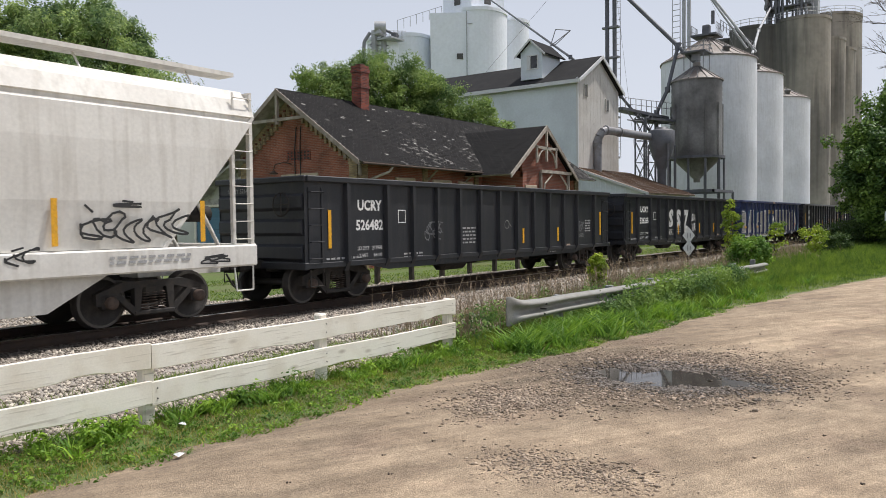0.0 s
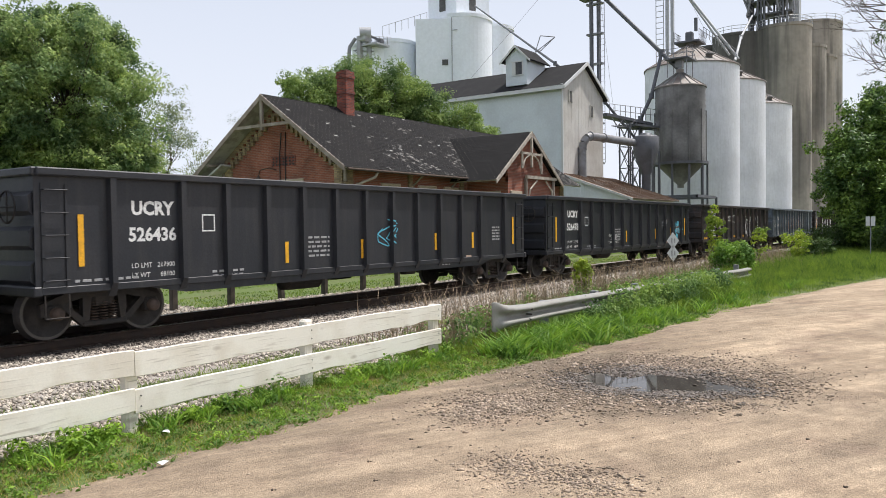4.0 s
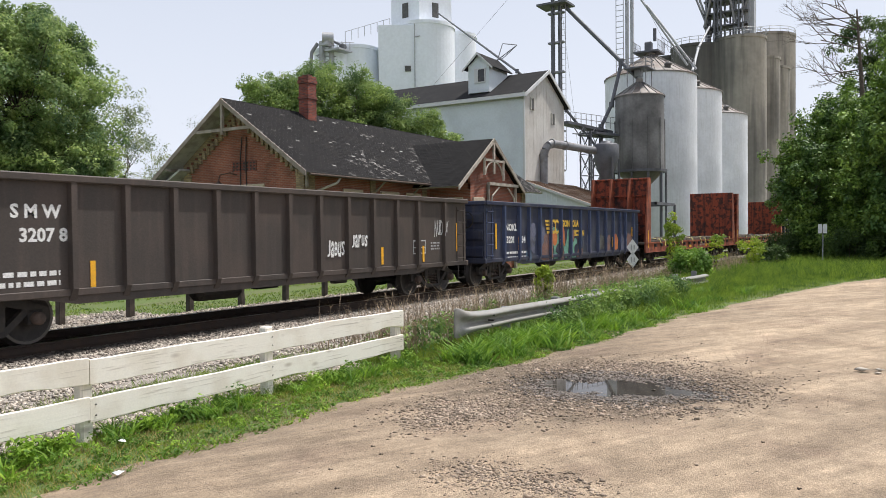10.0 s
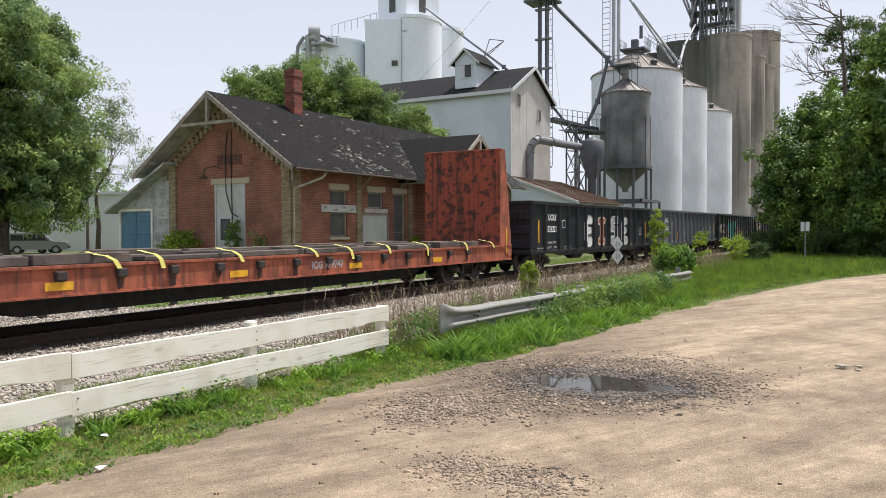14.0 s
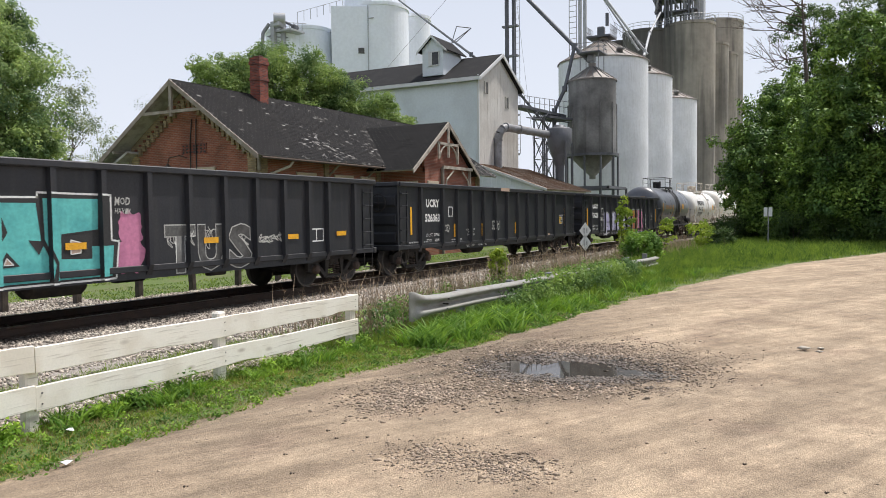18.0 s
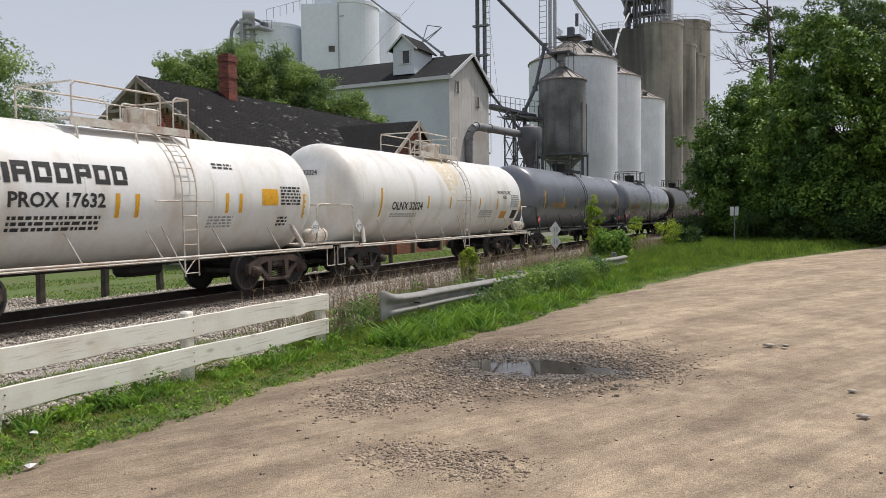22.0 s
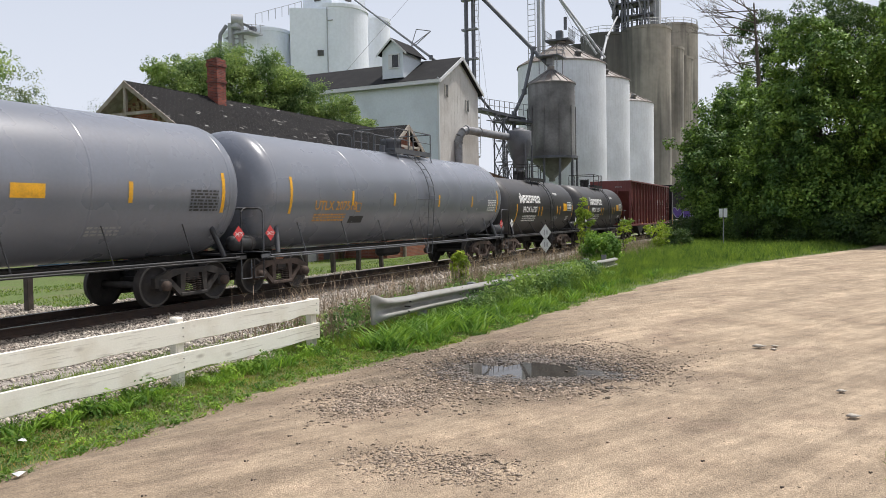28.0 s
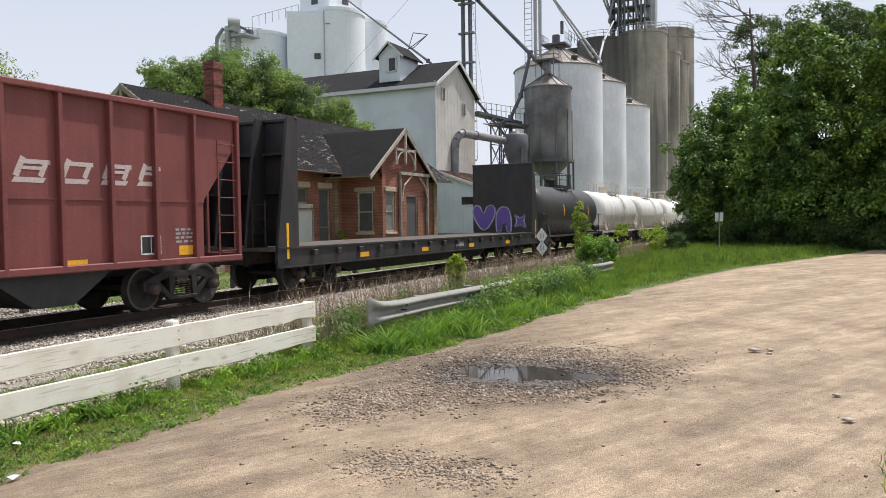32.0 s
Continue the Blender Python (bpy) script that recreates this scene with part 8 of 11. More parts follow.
for xa, xb, za, zb, m_ in ((-4.9, -4.05, 0.95, 2.15, DUSK), (-4.95, -4.6, 0.7, 1.2, SKYBLUE), (-3.7, -3.2, 1.1, 2.1, DUSK), (1.0, 1.55, 0.8, 1.7, DUSK), (2.5, 3.3, 0.9, 1.7, SMEAR), (3.45, 4.05, 0.75, 1.65, DULL_RED), (4.5, 5.1, 0.8, 1.7, ORANGE), (5.3, 6.1, 0.75, 1.6, DUSK), (6.3, 7.2, 0.72, 1.8, DULL_RED)):
    paint_poly(c10, ragged(xa, xb, za, zb, int(100 * xb)), m_, 0, 1)
paint_poly(c10, [(-3.3, 1.75), (-3.42, 1.28), (-3.78, 1.25), (-3.55, 0.98), (-3.62, 0.7), (-2.6, 0.7), (-2.6, 1.75)], DULL_RED, 1, 1, outline=FAINT)
paint_poly(c10, [(-2.72, 1.72), (-2.55, 1.98), (-2.2, 1.98), (-1.92, 1.72), (-1.92, 0.74), (-2.58, 0.7), (-2.4, 1.2), (-2.72, 1.35)], MINT, 2, 1, outline=DARK_PAINT)
paint_poly(c10, [(-2.55, 1.35), (-2.6, 1.7), (-2.35, 1.92), (-2.08, 1.72), (-2.12, 1.35), (-2.35, 1.22)], ORANGE, 3, 2)
paint_poly(c10, [(-2.3, 1.05), (-2.05, 1.35), (-1.75, 1.2), (-1.8, 0.85), (-2.05, 0.95)], NAVY, 4, 1, outline=DARK_PAINT)
paint_poly(c10, [(-1.75, 1.5), (-1.5, 1.3), (-1.2, 1.35), (-1.08, 1.92), (-0.82, 1.88), (-1.02, 0.76), (-1.4, 0.72), (-1.4, 1.05)], MINT, 2, 1, outline=DARK_PAINT)
paint_poly(c10, [(-1.68, 1.95), (-1.38, 1.98), (-1.26, 1.25), (-1.52, 1.2)], ORANGE, 3, 1, outline=DARK_PAINT)
paint_poly(c10, [(-1.85, 0.68), (-1.78, 1.1), (-1.5, 1.15), (-1.35, 0.68)], DULL_RED, 3, 1)
paint_poly(c10, [(-0.78, 1.2), (-0.22, 1.62), (0.05, 1.3), (-0.38, 1.2), (-0.32, 0.88), (-0.05, 0.72), (-0.72, 0.7)], MINT, 2, 1, outline=DARK_PAINT)
paint_poly(c10, [(-0.78, 1.35), (-0.75, 1.6), (-0.5, 1.92), (-0.32, 1.8), (-0.4, 1.35)], DULL_RED, 3, 1, outline=DARK_PAINT)
paint_poly(c10, [(-0.15, 0.72), (0.3, 0.76), (0.35, 1.15), (0.0, 1.02)], DULL_RED, 2, 1)
car_paint(c10, shape_bm(Shape().ribbon([(0.15 + 0.5 * math.cos(a), 1.25 + 0.6 * math.sin(a)) for a in np.linspace(-1.2, 1.5, 12)], 0.03, -1.424)), FAINT, "", "graffiti_outline", 0.01)
scribble(c10, -4.65, -4.1, 1.2, 1.6, FAINT, 110, 3, 0.025, -1.424)
for k in range(4):
    part("logo_block", Shape().poly([(-3.25 + 0.06 * k, 2.14 - 0.14 * k), (-2.72, 2.14 - 0.14 * k), (-2.72, 2.23 - 0.14 * k), (-3.3 + 0.06 * k, 2.23 - 0.14 * k)], -1.432), GOLD, c10)
for x_ in (-2.6, -2.28):
    part("logo_block", Shape().ribbon([(x_ + 0.26, 2.14), (x_ + 0.2, 2.2), (x_ + 0.04, 2.2), (x_, 2.1), (x_, 1.82), (x_ + 0.08, 1.74), (x_ + 0.26, 1.78)], 0.1, -1.432), GOLD, c10)

# ---- bulkhead flat cars ----
RED_ORANGE = mat("rusty_red_orange_paint", (0.30, 0.062, 0.03), 0.85, col2=(0.04, 0.023, 0.02), amount=0.8, scale=4.2, fine=30, streak=(0.028, 0.019, 0.018), streak_amount=0.97, streak_scale=2.4, lo=0.5, hi=0.58, var=0.35)
ORANGE_SIDE = mat("faded_orange_paint", (0.4, 0.112, 0.056), 0.85, col2=(0.17, 0.05, 0.033), amount=0.75, scale=1.6, fine=20, streak=(0.07, 0.036, 0.026), streak_amount=0.92, streak_scale=5)
TIMBER = mat("grey_blocking_timber", (0.13, 0.108, 0.09), 0.9, col2=(0.055, 0.045, 0.038), amount=0.6, scale=2, fine=30, bump=0.5, rand=0.3)
STRAP = mat("yellow_strap", (0.75, 0.68, 0.18), 0.7, fine=20, rand=0.1)
FLAT_BLACK = mat("black_flatcar_paint", (0.02, 0.021, 0.024), 0.6, col2=(0.05, 0.04, 0.035), amount=0.5, scale=1.5, streak=(0.07, 0.05, 0.04), streak_amount=0.4)


RUN = mat("black_rust_run", (0.045, 0.028, 0.022), 0.9, col2=(0.16, 0.06, 0.035), amount=0.6, scale=14, fine=40)


def flat_car(cx, half, paint, face, text_label, number, loaded, tag=False):
    car = thing("bulkhead_flat_car", text_label, "railway car", group="cars of the freight train")
    CARS.append((car, cx))
    part("deck", Shape().box((0, 0, 1.14), (2 * half, 2.9, 0.1), bevel=0.01), TIMBER, car, "worn timber deck")
    part("center_sill", Shape().prism([(-half, 0.75), (-half + 3.6, 0.75), (-half + 5, 0.28), (half - 5, 0.28), (half - 3.6, 0.75), (half, 0.75), (half, 1.09), (-half, 1.09)], -0.45, 0.45, "y"), IRON, car, "deep black fishbelly sill")
    for s in (-1, 1):
        sd = part("side_sill", Shape().box((0, s * 1.47, 0.93), (2 * half - 0.1, 0.06, 0.5), bevel=0.015).box((0, s * 1.5, 1.17), (2 * half - 0.1, 0.1, 0.05)).box((0, s * 1.5, 0.69), (2 * half - 0.1, 0.1, 0.04)), paint, car)
        k = int((2 * half - 3) / 1.15)
        for i in range(k):
            part("stake_pocket", cached("stake_pocket", lambda: Shape().box((0, 0, 0), (0.2, 0.1, 0.16), bevel=0.02), [IRON]), None if loaded else FLAT_BLACK, sd, at=pose(-half + 1.6 + i * 1.15, s * 1.55, 1.02))
            if loaded and s < 0:
                h_ = 0.12 + 0.22 * ((i * 37) % 11) / 11
                x_ = -half + 1.6 + i * 1.15
                part("rust_run", Shape().poly([(x_ - 0.11, 1.1), (x_ + 0.12, 1.1), (x_ + 0.06, 0.98 - h_), (x_ - 0.02, 0.94 - h_), (x_ - 0.07, 1.0 - h_)], -1.5035), RUN, sd, "black rust run below the pocket")
        # bulkhead at each end: a plate with slanted side webs and braces
        e = s * half
        bh = part("bulkhead", Shape().box((e - s * 0.93, 0, 2.85), (0.06, 3.0, 3.3)).box((e - s * 0.9, 0, 4.46), (0.16, 3.04, 0.1), bevel=0.02), face, car, "tall steel bulkhead")
        for t in (-1, -0.33, 0.33, 1):
            prof = [(e - s * 0.92, 1.15), (e - s * 0.05, 0.7), (e - s * 0.02, 0.95), (e - s * 0.55, 4.5), (e - s * 0.92, 4.5)]
            part("bulkhead_web", Shape().prism(prof if s < 0 else prof[::-1], t * 1.48 - 0.04, t * 1.48 + 0.04, "y"), paint, bh)
        for z in (1.6, 2.6, 3.6):
            part("brace", Shape().box((e - s * 0.82, 0, z), (0.16, 2.9, 0.08)), face, bh)
        part("reflector", Shape().box((e - s * 0.45, -1.528, 1.35), (0.1, 0.004, 0.9)), YELLOW, bh, "yellow reflective strip")
        part("end_ladder", ladder_shape(4, 0.36), IRON, bh).matrix_basis = pose(e - s * 0.1, -0.9, 1.2, 0, 0, -90 * s)
    for x in (-6, -2, 2, 6):
        part("reflector", Shape().box((x, -1.506, 0.85), (0.5, 0.004, 0.14)), YELLOW, car, "yellow reflective strip")
    add_ends(car, half)
    for x in (-half + 2.4, half - 2.4):
        add_truck(car, x)
    label(car, number, 0.9, 0.84, 0.24, GREY_PAINT, -1.506, bold=0.01)
    if loaded:
        rnd = random.Random(int(cx))
        for y in (-1.2, -0.7, 0.6, 1.15):
            x = -half + 1.4
            while x < half - 3:
                w, hz = rnd.uniform(1.2, 3.6), rnd.uniform(0.09, 0.2)
                part("blocking_timber", Shape().box((x + w / 2, y + rnd.uniform(-0.08, 0.08), 1.19 + hz / 2), (w, rnd.uniform(0.18, 0.34), hz), bevel=0.015, turn=Euler((0, 0, radians(rnd.uniform(-1.5, 1.5))))), TIMBER, car)
                x += w + rnd.choice((0.04, 0.08, 0.3, 0.9))
        for i in range(11):
            x = -half + 1.7 + i * (2 * half - 3.4) / 10 + rnd.uniform(-0.55, 0.55)
            d = rnd.uniform(0.05, 0.4)
            sh = Shape()
            e_ = rnd.uniform(0.95, 1.15)
            pts = [(x - 0.12, -1.0, 1.36), (x, -1.2, 1.4), (x + 0.05, -1.42, 1.35), (x + d * 0.4, -1.53, 1.33), (x + d * 0.8, -1.565, 1.24), (x + d, -1.58, e_)]
            for (p, q) in zip(pts[:-1], pts[1:]):
                sh.add([(p[0] - 0.05, p[1], p[2]), (p[0] + 0.05, p[1], p[2]), (q[0] + 0.05, q[1], q[2]), (q[0] - 0.05, q[1], q[2])], [(0, 1, 2, 3)])
            part("strap", sh, STRAP, car, "loose yellow webbing strap")
    if tag:
        violet_plane = half - 0.965
        tg = Shape()
        for ring in (((-0.95, 2.05), (-0.75, 2.55), (-0.35, 2.5), (-0.35, 1.95), (-0.95, 1.15), (-1.5, 1.95), (-1.5, 2.5), (-1.15, 2.55), (-0.95, 2.05)),
                     ((-0.3, 1.2), (-0.3, 2.2), (0.05, 2.5), (0.45, 2.3), (0.5, 1.2), (0.25, 1.2), (0.2, 1.6), (0.0, 1.6), (-0.05, 1.2), (-0.3, 1.2)), ((0.6, 1.4), (0.8, 1.75), (0.6, 2.1), (0.95, 1.85), (1.2, 2.1), (1.1, 1.7), (1.3, 1.35), (0.95, 1.6), (0.6, 1.4))):
            part("graffiti", Shape().poly(rounded(list(ring[:-1]), 2), 0.003), VIOLET, car, "violet graffiti fill", at=pose(violet_plane, 0, 0, 0, 0, -90))
            fat = rounded(list(ring[:-1]), 2)
            tg.ribbon(fat + fat[:1], 0.07, 0.0)
        part("graffiti", tg, LILAC, car, "lilac heart and loop graffiti", at=pose(violet_plane, 0, 0, 0, 0, -90))
    return car


c11 = flat_car(194.1, 10.85, ORANGE_SIDE, RED_ORANGE, "rusty orange bulkhead flat car with timbers and straps", "ICG 978742", True)
c12 = flat_car(216.4, 11.05, ORANGE_SIDE, RED_ORANGE, "rusty orange bulkhead flat car with timbers and straps", "ICG 979747", True)

c13 = gondola(237.1, BLACK2, "black ribbed gondola car with tall white graffiti")
gon_marks(c13, "UCRY", "526221", seed=130)
reflectors(c13)
piece(c13, -2.6, 4.4, 1.0, 2.3, 4, [GLOSS_WHITE, ORANGE, GREY_PAINT, CHALK], GLOSS_WHITE, 131, gap=0.8)
GREY = mat("grey_gondola_paint", (0.105, 0.112, 0.13), 0.55, col2=(0.14, 0.145, 0.155), amount=0.6, scale=0.9, streak=(0.16, 0.15, 0.14), streak_amount=0.3)
c14 = gondola(254.25, GREY, "grey ribbed gondola car with small tags")
gon_marks(c14, "NOKL", "323866", seed=140, ld="LD LMT 217500", lt="LT WT 68500")
reflectors(c14, small=((-3.3, 1.1), (-1.0, 1.1), (1.19, 1.1), (3.48, 1.1)))
scribble(c14, 6.5, 6.9, 1.0, 1.8, TEAL, 141, 3, 0.06)
scribble(c14, 2.0, 2.6, 1.1, 1.7, GREY_PAINT, 142, 2, 0.03)
tag_word(c14, "GANKY", 3.95, 4.75, 1.45, 1.72, GLOSS_WHITE, 143, fat=0.015)
scribble(c14, 4.05, 4.65, 1.2, 1.4, GLOSS_WHITE, 145, 2, 0.03)
scribble(c14, -3.4, -3.0, 1.1, 1.5, DARK_PAINT, 144, 3, 0.03)
c15 = gondola(271.17, BLACK2, "black gondola car with a big turquoise and pink graffiti piece", ribs=CLOSE_RIBS, rib_shift=0.1)
label(c15, "CO ER", -6.26, 1.82, 0.33, WHITE_PAINT, bold=0.01)
label(c15, "805", -6.13, 1.35, 0.33, WHITE_PAINT, bold=0.01)
label(c15, "698", -5.28, 1.35, 0.33, WHITE_PAINT, bold=0.01)
label(c15, "LD LMT 219300", -6.3, 1.04, 0.13, WHITE_PAINT)
label(c15, "LT WT   66700", -6.3, 0.88, 0.13, WHITE_PAINT)
scribble(c15, -7.6, -6.85, 1.45, 2.0, GLOSS_WHITE, 153, 3, 0.07)
for k, f_ in enumerate(((-5.55, -4.78, 0.74, 1.4), (-5.0, -4.78, 1.1, 1.75), (-5.32, -5.0, 1.62, 2.0), (-3.66, -3.0, 2.1, 2.5), (-0.78, 0.05, 0.74, 1.5), (-0.6, 0.0, 1.3, 2.0))):
    paint_poly(c15, ragged(*f_, 900 + k), PINK, 0, 1, "pink spray-painted ground")
BACKING = [(-4.78, 2.3), (-3.32, 2.3), (-3.3, 2.17), (-2.2, 2.18), (-2.2, 2.26), (-0.74, 2.24), (-0.74, 1.42), (-0.58, 1.4), (-0.66, 0.72), (-4.78, 0.7)]
paint_poly(c15, BACKING, DARK_PAINT, 1, 0, "black painted backing", GLOSS_WHITE, 0.035)
paint_poly(c15, [(-4.7, 2.23), (-3.4, 2.23), (-3.42, 1.32), (-3.74, 1.27), (-3.35, 0.95), (-3.36, 0.74), (-4.7, 0.74)], TEAL, 2, 0, "turquoise spray-painted letter", DARK_PAINT)
paint_poly(c15, [(-3.36, 2.1), (-2.22, 2.1), (-2.14, 1.46), (-1.93, 1.04), (-2.0, 0.75), (-3.32, 0.74), (-3.32, 0.95), (-3.66, 1.24), (-3.36, 1.3)], TEAL, 2, 0, "turquoise spray-painted letter", DARK_PAINT)
paint_poly(c15, [(-2.12, 2.18), (-1.0, 2.18), (-1.02, 1.61), (-1.76, 1.54), (-1.77, 1.14), (-1.18, 1.12), (-1.18, 1.34), (-0.68, 1.34), (-0.74, 0.76), (-1.94, 0.75), (-1.89, 1.04), (-2.1, 1.47)], TEAL, 2, 0, "turquoise spray-painted letter", DARK_PAINT)
for pts in ([(-4.64, 0.98), (-4.63, 1.41), (-4.49, 1.6), (-3.95, 1.04), (-4.08, 0.94)], [(-2.86, 1.91), (-2.74, 1.61), (-2.87, 1.4)], [(-2.92, 1.03), (-2.77, 1.29), (-2.55, 1.05)], [(-2.39, 1.47), (-2.08, 1.44), (-2.2, 1.22)]):
    paint_poly(c15, pts, DARK_PAINT, 4, 0, "black painted counter shape")
for pts in ([(-4.38, 1.28), (-4.42, 1.05), (-4.14, 1.02)], [(-2.82, 1.08), (-2.77, 1.19), (-2.66, 1.08)], [(-1.6, 1.2), (-1.6, 1.45), (-1.4, 1.4), (-1.4, 1.22)]):
    paint_poly(c15, pts, STRIP_TAN, 5, 0, "pale pink painted counter shape", GLOSS_WHITE, 0.02)
car_paint(c15, shape_bm(Shape().ribbon([(-3.8, 1.95), (-3.66, 2.12), (-3.5, 2.06), (-3.54, 1.8), (-3.68, 1.62), (-3.68, 1.45)], 0.07, -1.428)), DARK_PAINT, "", "graffiti_outline", 0.014)
for ch, xa, xb in (("T", 0.52, 1.3), ("U", 1.4, 2.1), ("S", 2.3, 3.0)):
    letter(c15, ch, xa, xb, 0.72, 1.66, [(CHALK, 0.06), (SMEAR, 0.04)], -1.418)
    scribble(c15, xa + 0.05, xb - 0.05, 1.15, 1.62, CHALK, 157 + ord(ch), 4, 0.02)
tag_word(c15, "MOD", -0.66, -0.3, 2.06, 2.2, CHALK, 154, fat=0.02)
tag_word(c15, "HAVIK", -0.66, -0.28, 1.9, 2.0, CHALK, 155, fat=0.01)
scribble(c15, 3.15, 4.1, 1.2, 1.45, CHALK, 156, 6, 0.025)
for x, z in ((-7.25, 1.42), (-4.42, 1.34), (-1.5, 1.34), (1.75, 1.34), (4.46, 1.34), (6.47, 1.37)):
    part("reflector", Shape().box((x, -1.435, z), (0.42, 0.004, 0.12)), YELLOW, c15, "yellow reflective strip")
part("label_frame", Shape().ribbon([(5.15, 1.2), (5.7, 1.2), (5.7, 1.5), (5.15, 1.5), (5.15, 1.2)], 0.03, -1.414).ribbon([(5.42, 1.2), (5.42, 1.5)], 0.03, -1.414), WHITE_PAINT, c15)
label(c15, "COER", 0, 0, 0.17, WHITE_PAINT).matrix_basis = pose(-8.15, 0.6, 2.55, 90, 0, -90)
label(c15, "805698", 0, 0, 0.17, WHITE_PAINT).matrix_basis = pose(-8.15, 0.3, 2.1, 90, 0, -90)
c16 = gondola(288.15, BLACK2, "black ribbed steel gondola car with chalked word")
gon_marks(c16, "UCRY", "526363", seed=160, middle_print=False)
reflectors(c16, tall=(-7.28, 6.69), small=((-4.38, 1.1), (-2.19, 1.1), (0.89, 1.1), (3.32, 1.1)))
part("paint_patch", Shape().box((-0.33, -1.53, 2.75), (0.8, 0.004, 0.12)), STRIP_TAN, c16)
tag_word(c16, "Good", -1.37, -0.68, 1.22, 1.6, CHALK, 177)
tag_word(c16, "OD", -5.1, -4.75, 1.25, 1.5, CHALK, 178)
label(c16, "CONDITIONALLY\nAPPROVED\nCONTROL VALVE", -3.13, 1.28, 0.085, WHITE_PAINT)
label(c16, "RELEASE ROD", -3.15, 0.72, 0.1, WHITE_PAINT)
label(c16, "RETAINING VALVE", -2.14, 0.73, 0.085, WHITE_PAINT)
scribble(c16, 6.0, 6.3, 1.3, 1.7, GOLD, 161, 2, 0.03)
c17 = gondola(305.1, BLACK2, "black gondola car with lilac and pink graffiti letters")
gon_marks(c17, "UCRY", "526228", seed=170, ld="LD LMT 218000", lt="LT WT 68000")
reflectors(c17, small=())
for ch, xa, xb in (("B", -4.38, -3.3), ("U", -3.2, -2.45), ("R", -2.4, -1.85), ("M", -1.8, -0.9), ("A", -0.82, -0.02)):
    letter(c17, ch, xa, xb, 0.72, 1.82, [(GLOSS_WHITE, 0.105), (DARK_PAINT, 0.09), (LILAC, 0.06)], -1.418, 0.0, 0.04)
for ch, xa, xb, f_ in (("C", 0.15, 0.75, PINK), ("H", 0.9, 1.4, PINK), ("I", 1.52, 1.95, ORANGE), ("L", 2.05, 2.6, ORANGE), ("E", 2.7, 3.2, PINK), ("R", 3.3, 4.05, PINK)):
    letter(c17, ch, xa, xb, 0.72, 1.98, [(GLOSS_WHITE, 0.1), (TEAL_DARK, 0.085), (f_, 0.05)], -1.418)
scribble(c17, 4.15, 4.75, 0.9, 1.8, SPRAY_GREY, 173, 5, 0.03)
tag_word(c17, "BURMA", -5.3, -4.62, 1.42, 1.64, CHALK, 174, fat=0.02)
tag_word(c17, "BEC", -5.2, -4.75, 1.14, 1.34, CHALK, 175, fat=0.02)
tag_word(c17, "DANK", -5.3, -4.6, 0.76, 0.95, CHALK, 176, fat=0.02)


# ---- tank cars ----
def wrap_text(body, size, material, R, zc, x, z, side=-1, bold=0.0):
    """Lettering bent round the tank shell; z is the height on the shell of its base line."""
    me = text_mesh(body, size, material, bold)
    a0 = math.asin(max(-1, min(1, (z - zc) / R)))
    co = np.zeros(len(me.vertices) * 3)
    me.vertices.foreach_get("co", co)
    co = co.reshape(-1, 3)
    a = a0 + co[:, 1] / R
    out = np.stack([x + co[:, 0], -(R + 0.006) * np.cos(a), zc + (R + 0.006) * np.sin(a)], 1)
    me.vertices.foreach_set("co", out.ravel())
    me.update()
    return me


def shell_patch(x0, x1, z0, z1, R, zc, off=0.005, k=6):
    sh = Shape()
    a0, a1 = math.asin((z0 - zc) / R), math.asin((z1 - zc) / R)
    vs = []
    for i in range(k + 1):
        a = a0 + (a1 - a0) * i / k
        vs += [(x0, -(R + off) * math.cos(a), zc + (R + off) * math.sin(a)), (x1, -(R + off) * math.cos(a), zc + (R + off) * math.sin(a))]
    return sh.add(vs, [(2 * i, 2 * i + 1, 2 * i + 3, 2 * i + 2) for i in range(k)])


def shell_bars(car, x0, x1, z0, z1, R, zc, rows, material, seed=0, name="small_print"):
    rnd, sh = random.Random(seed), Shape()
    for i in range(rows):
        z = z0 + (z1 - z0) * (i + 0.5) / rows
        h = (z1 - z0) / rows * 0.3
        x = x0
        while x < x1:
            w = min(rnd.uniform(0.06, 0.2), x1 - x)
            p = shell_patch(x, x + w * 0.85, z - h, z + h, R, zc, 0.007, 1)
            sh.add(p.v, p.f)
            x += w + 0.02
    part(name, sh, material, car)


def placard_shape():
    return Shape().add([(0, 0, 0.19), (-0.19, 0, 0), (0, 0, -0.19), (0.19, 0, 0), (0, 0.01, 0.19), (-0.19, 0.01, 0), (0, 0.01, -0.19), (0.19, 0.01, 0)],
                       [(0, 1, 2, 3), (7, 6, 5, 4), (0, 4, 5, 1), (1, 5, 6, 2), (2, 6, 7, 3), (3, 7, 4, 0)])


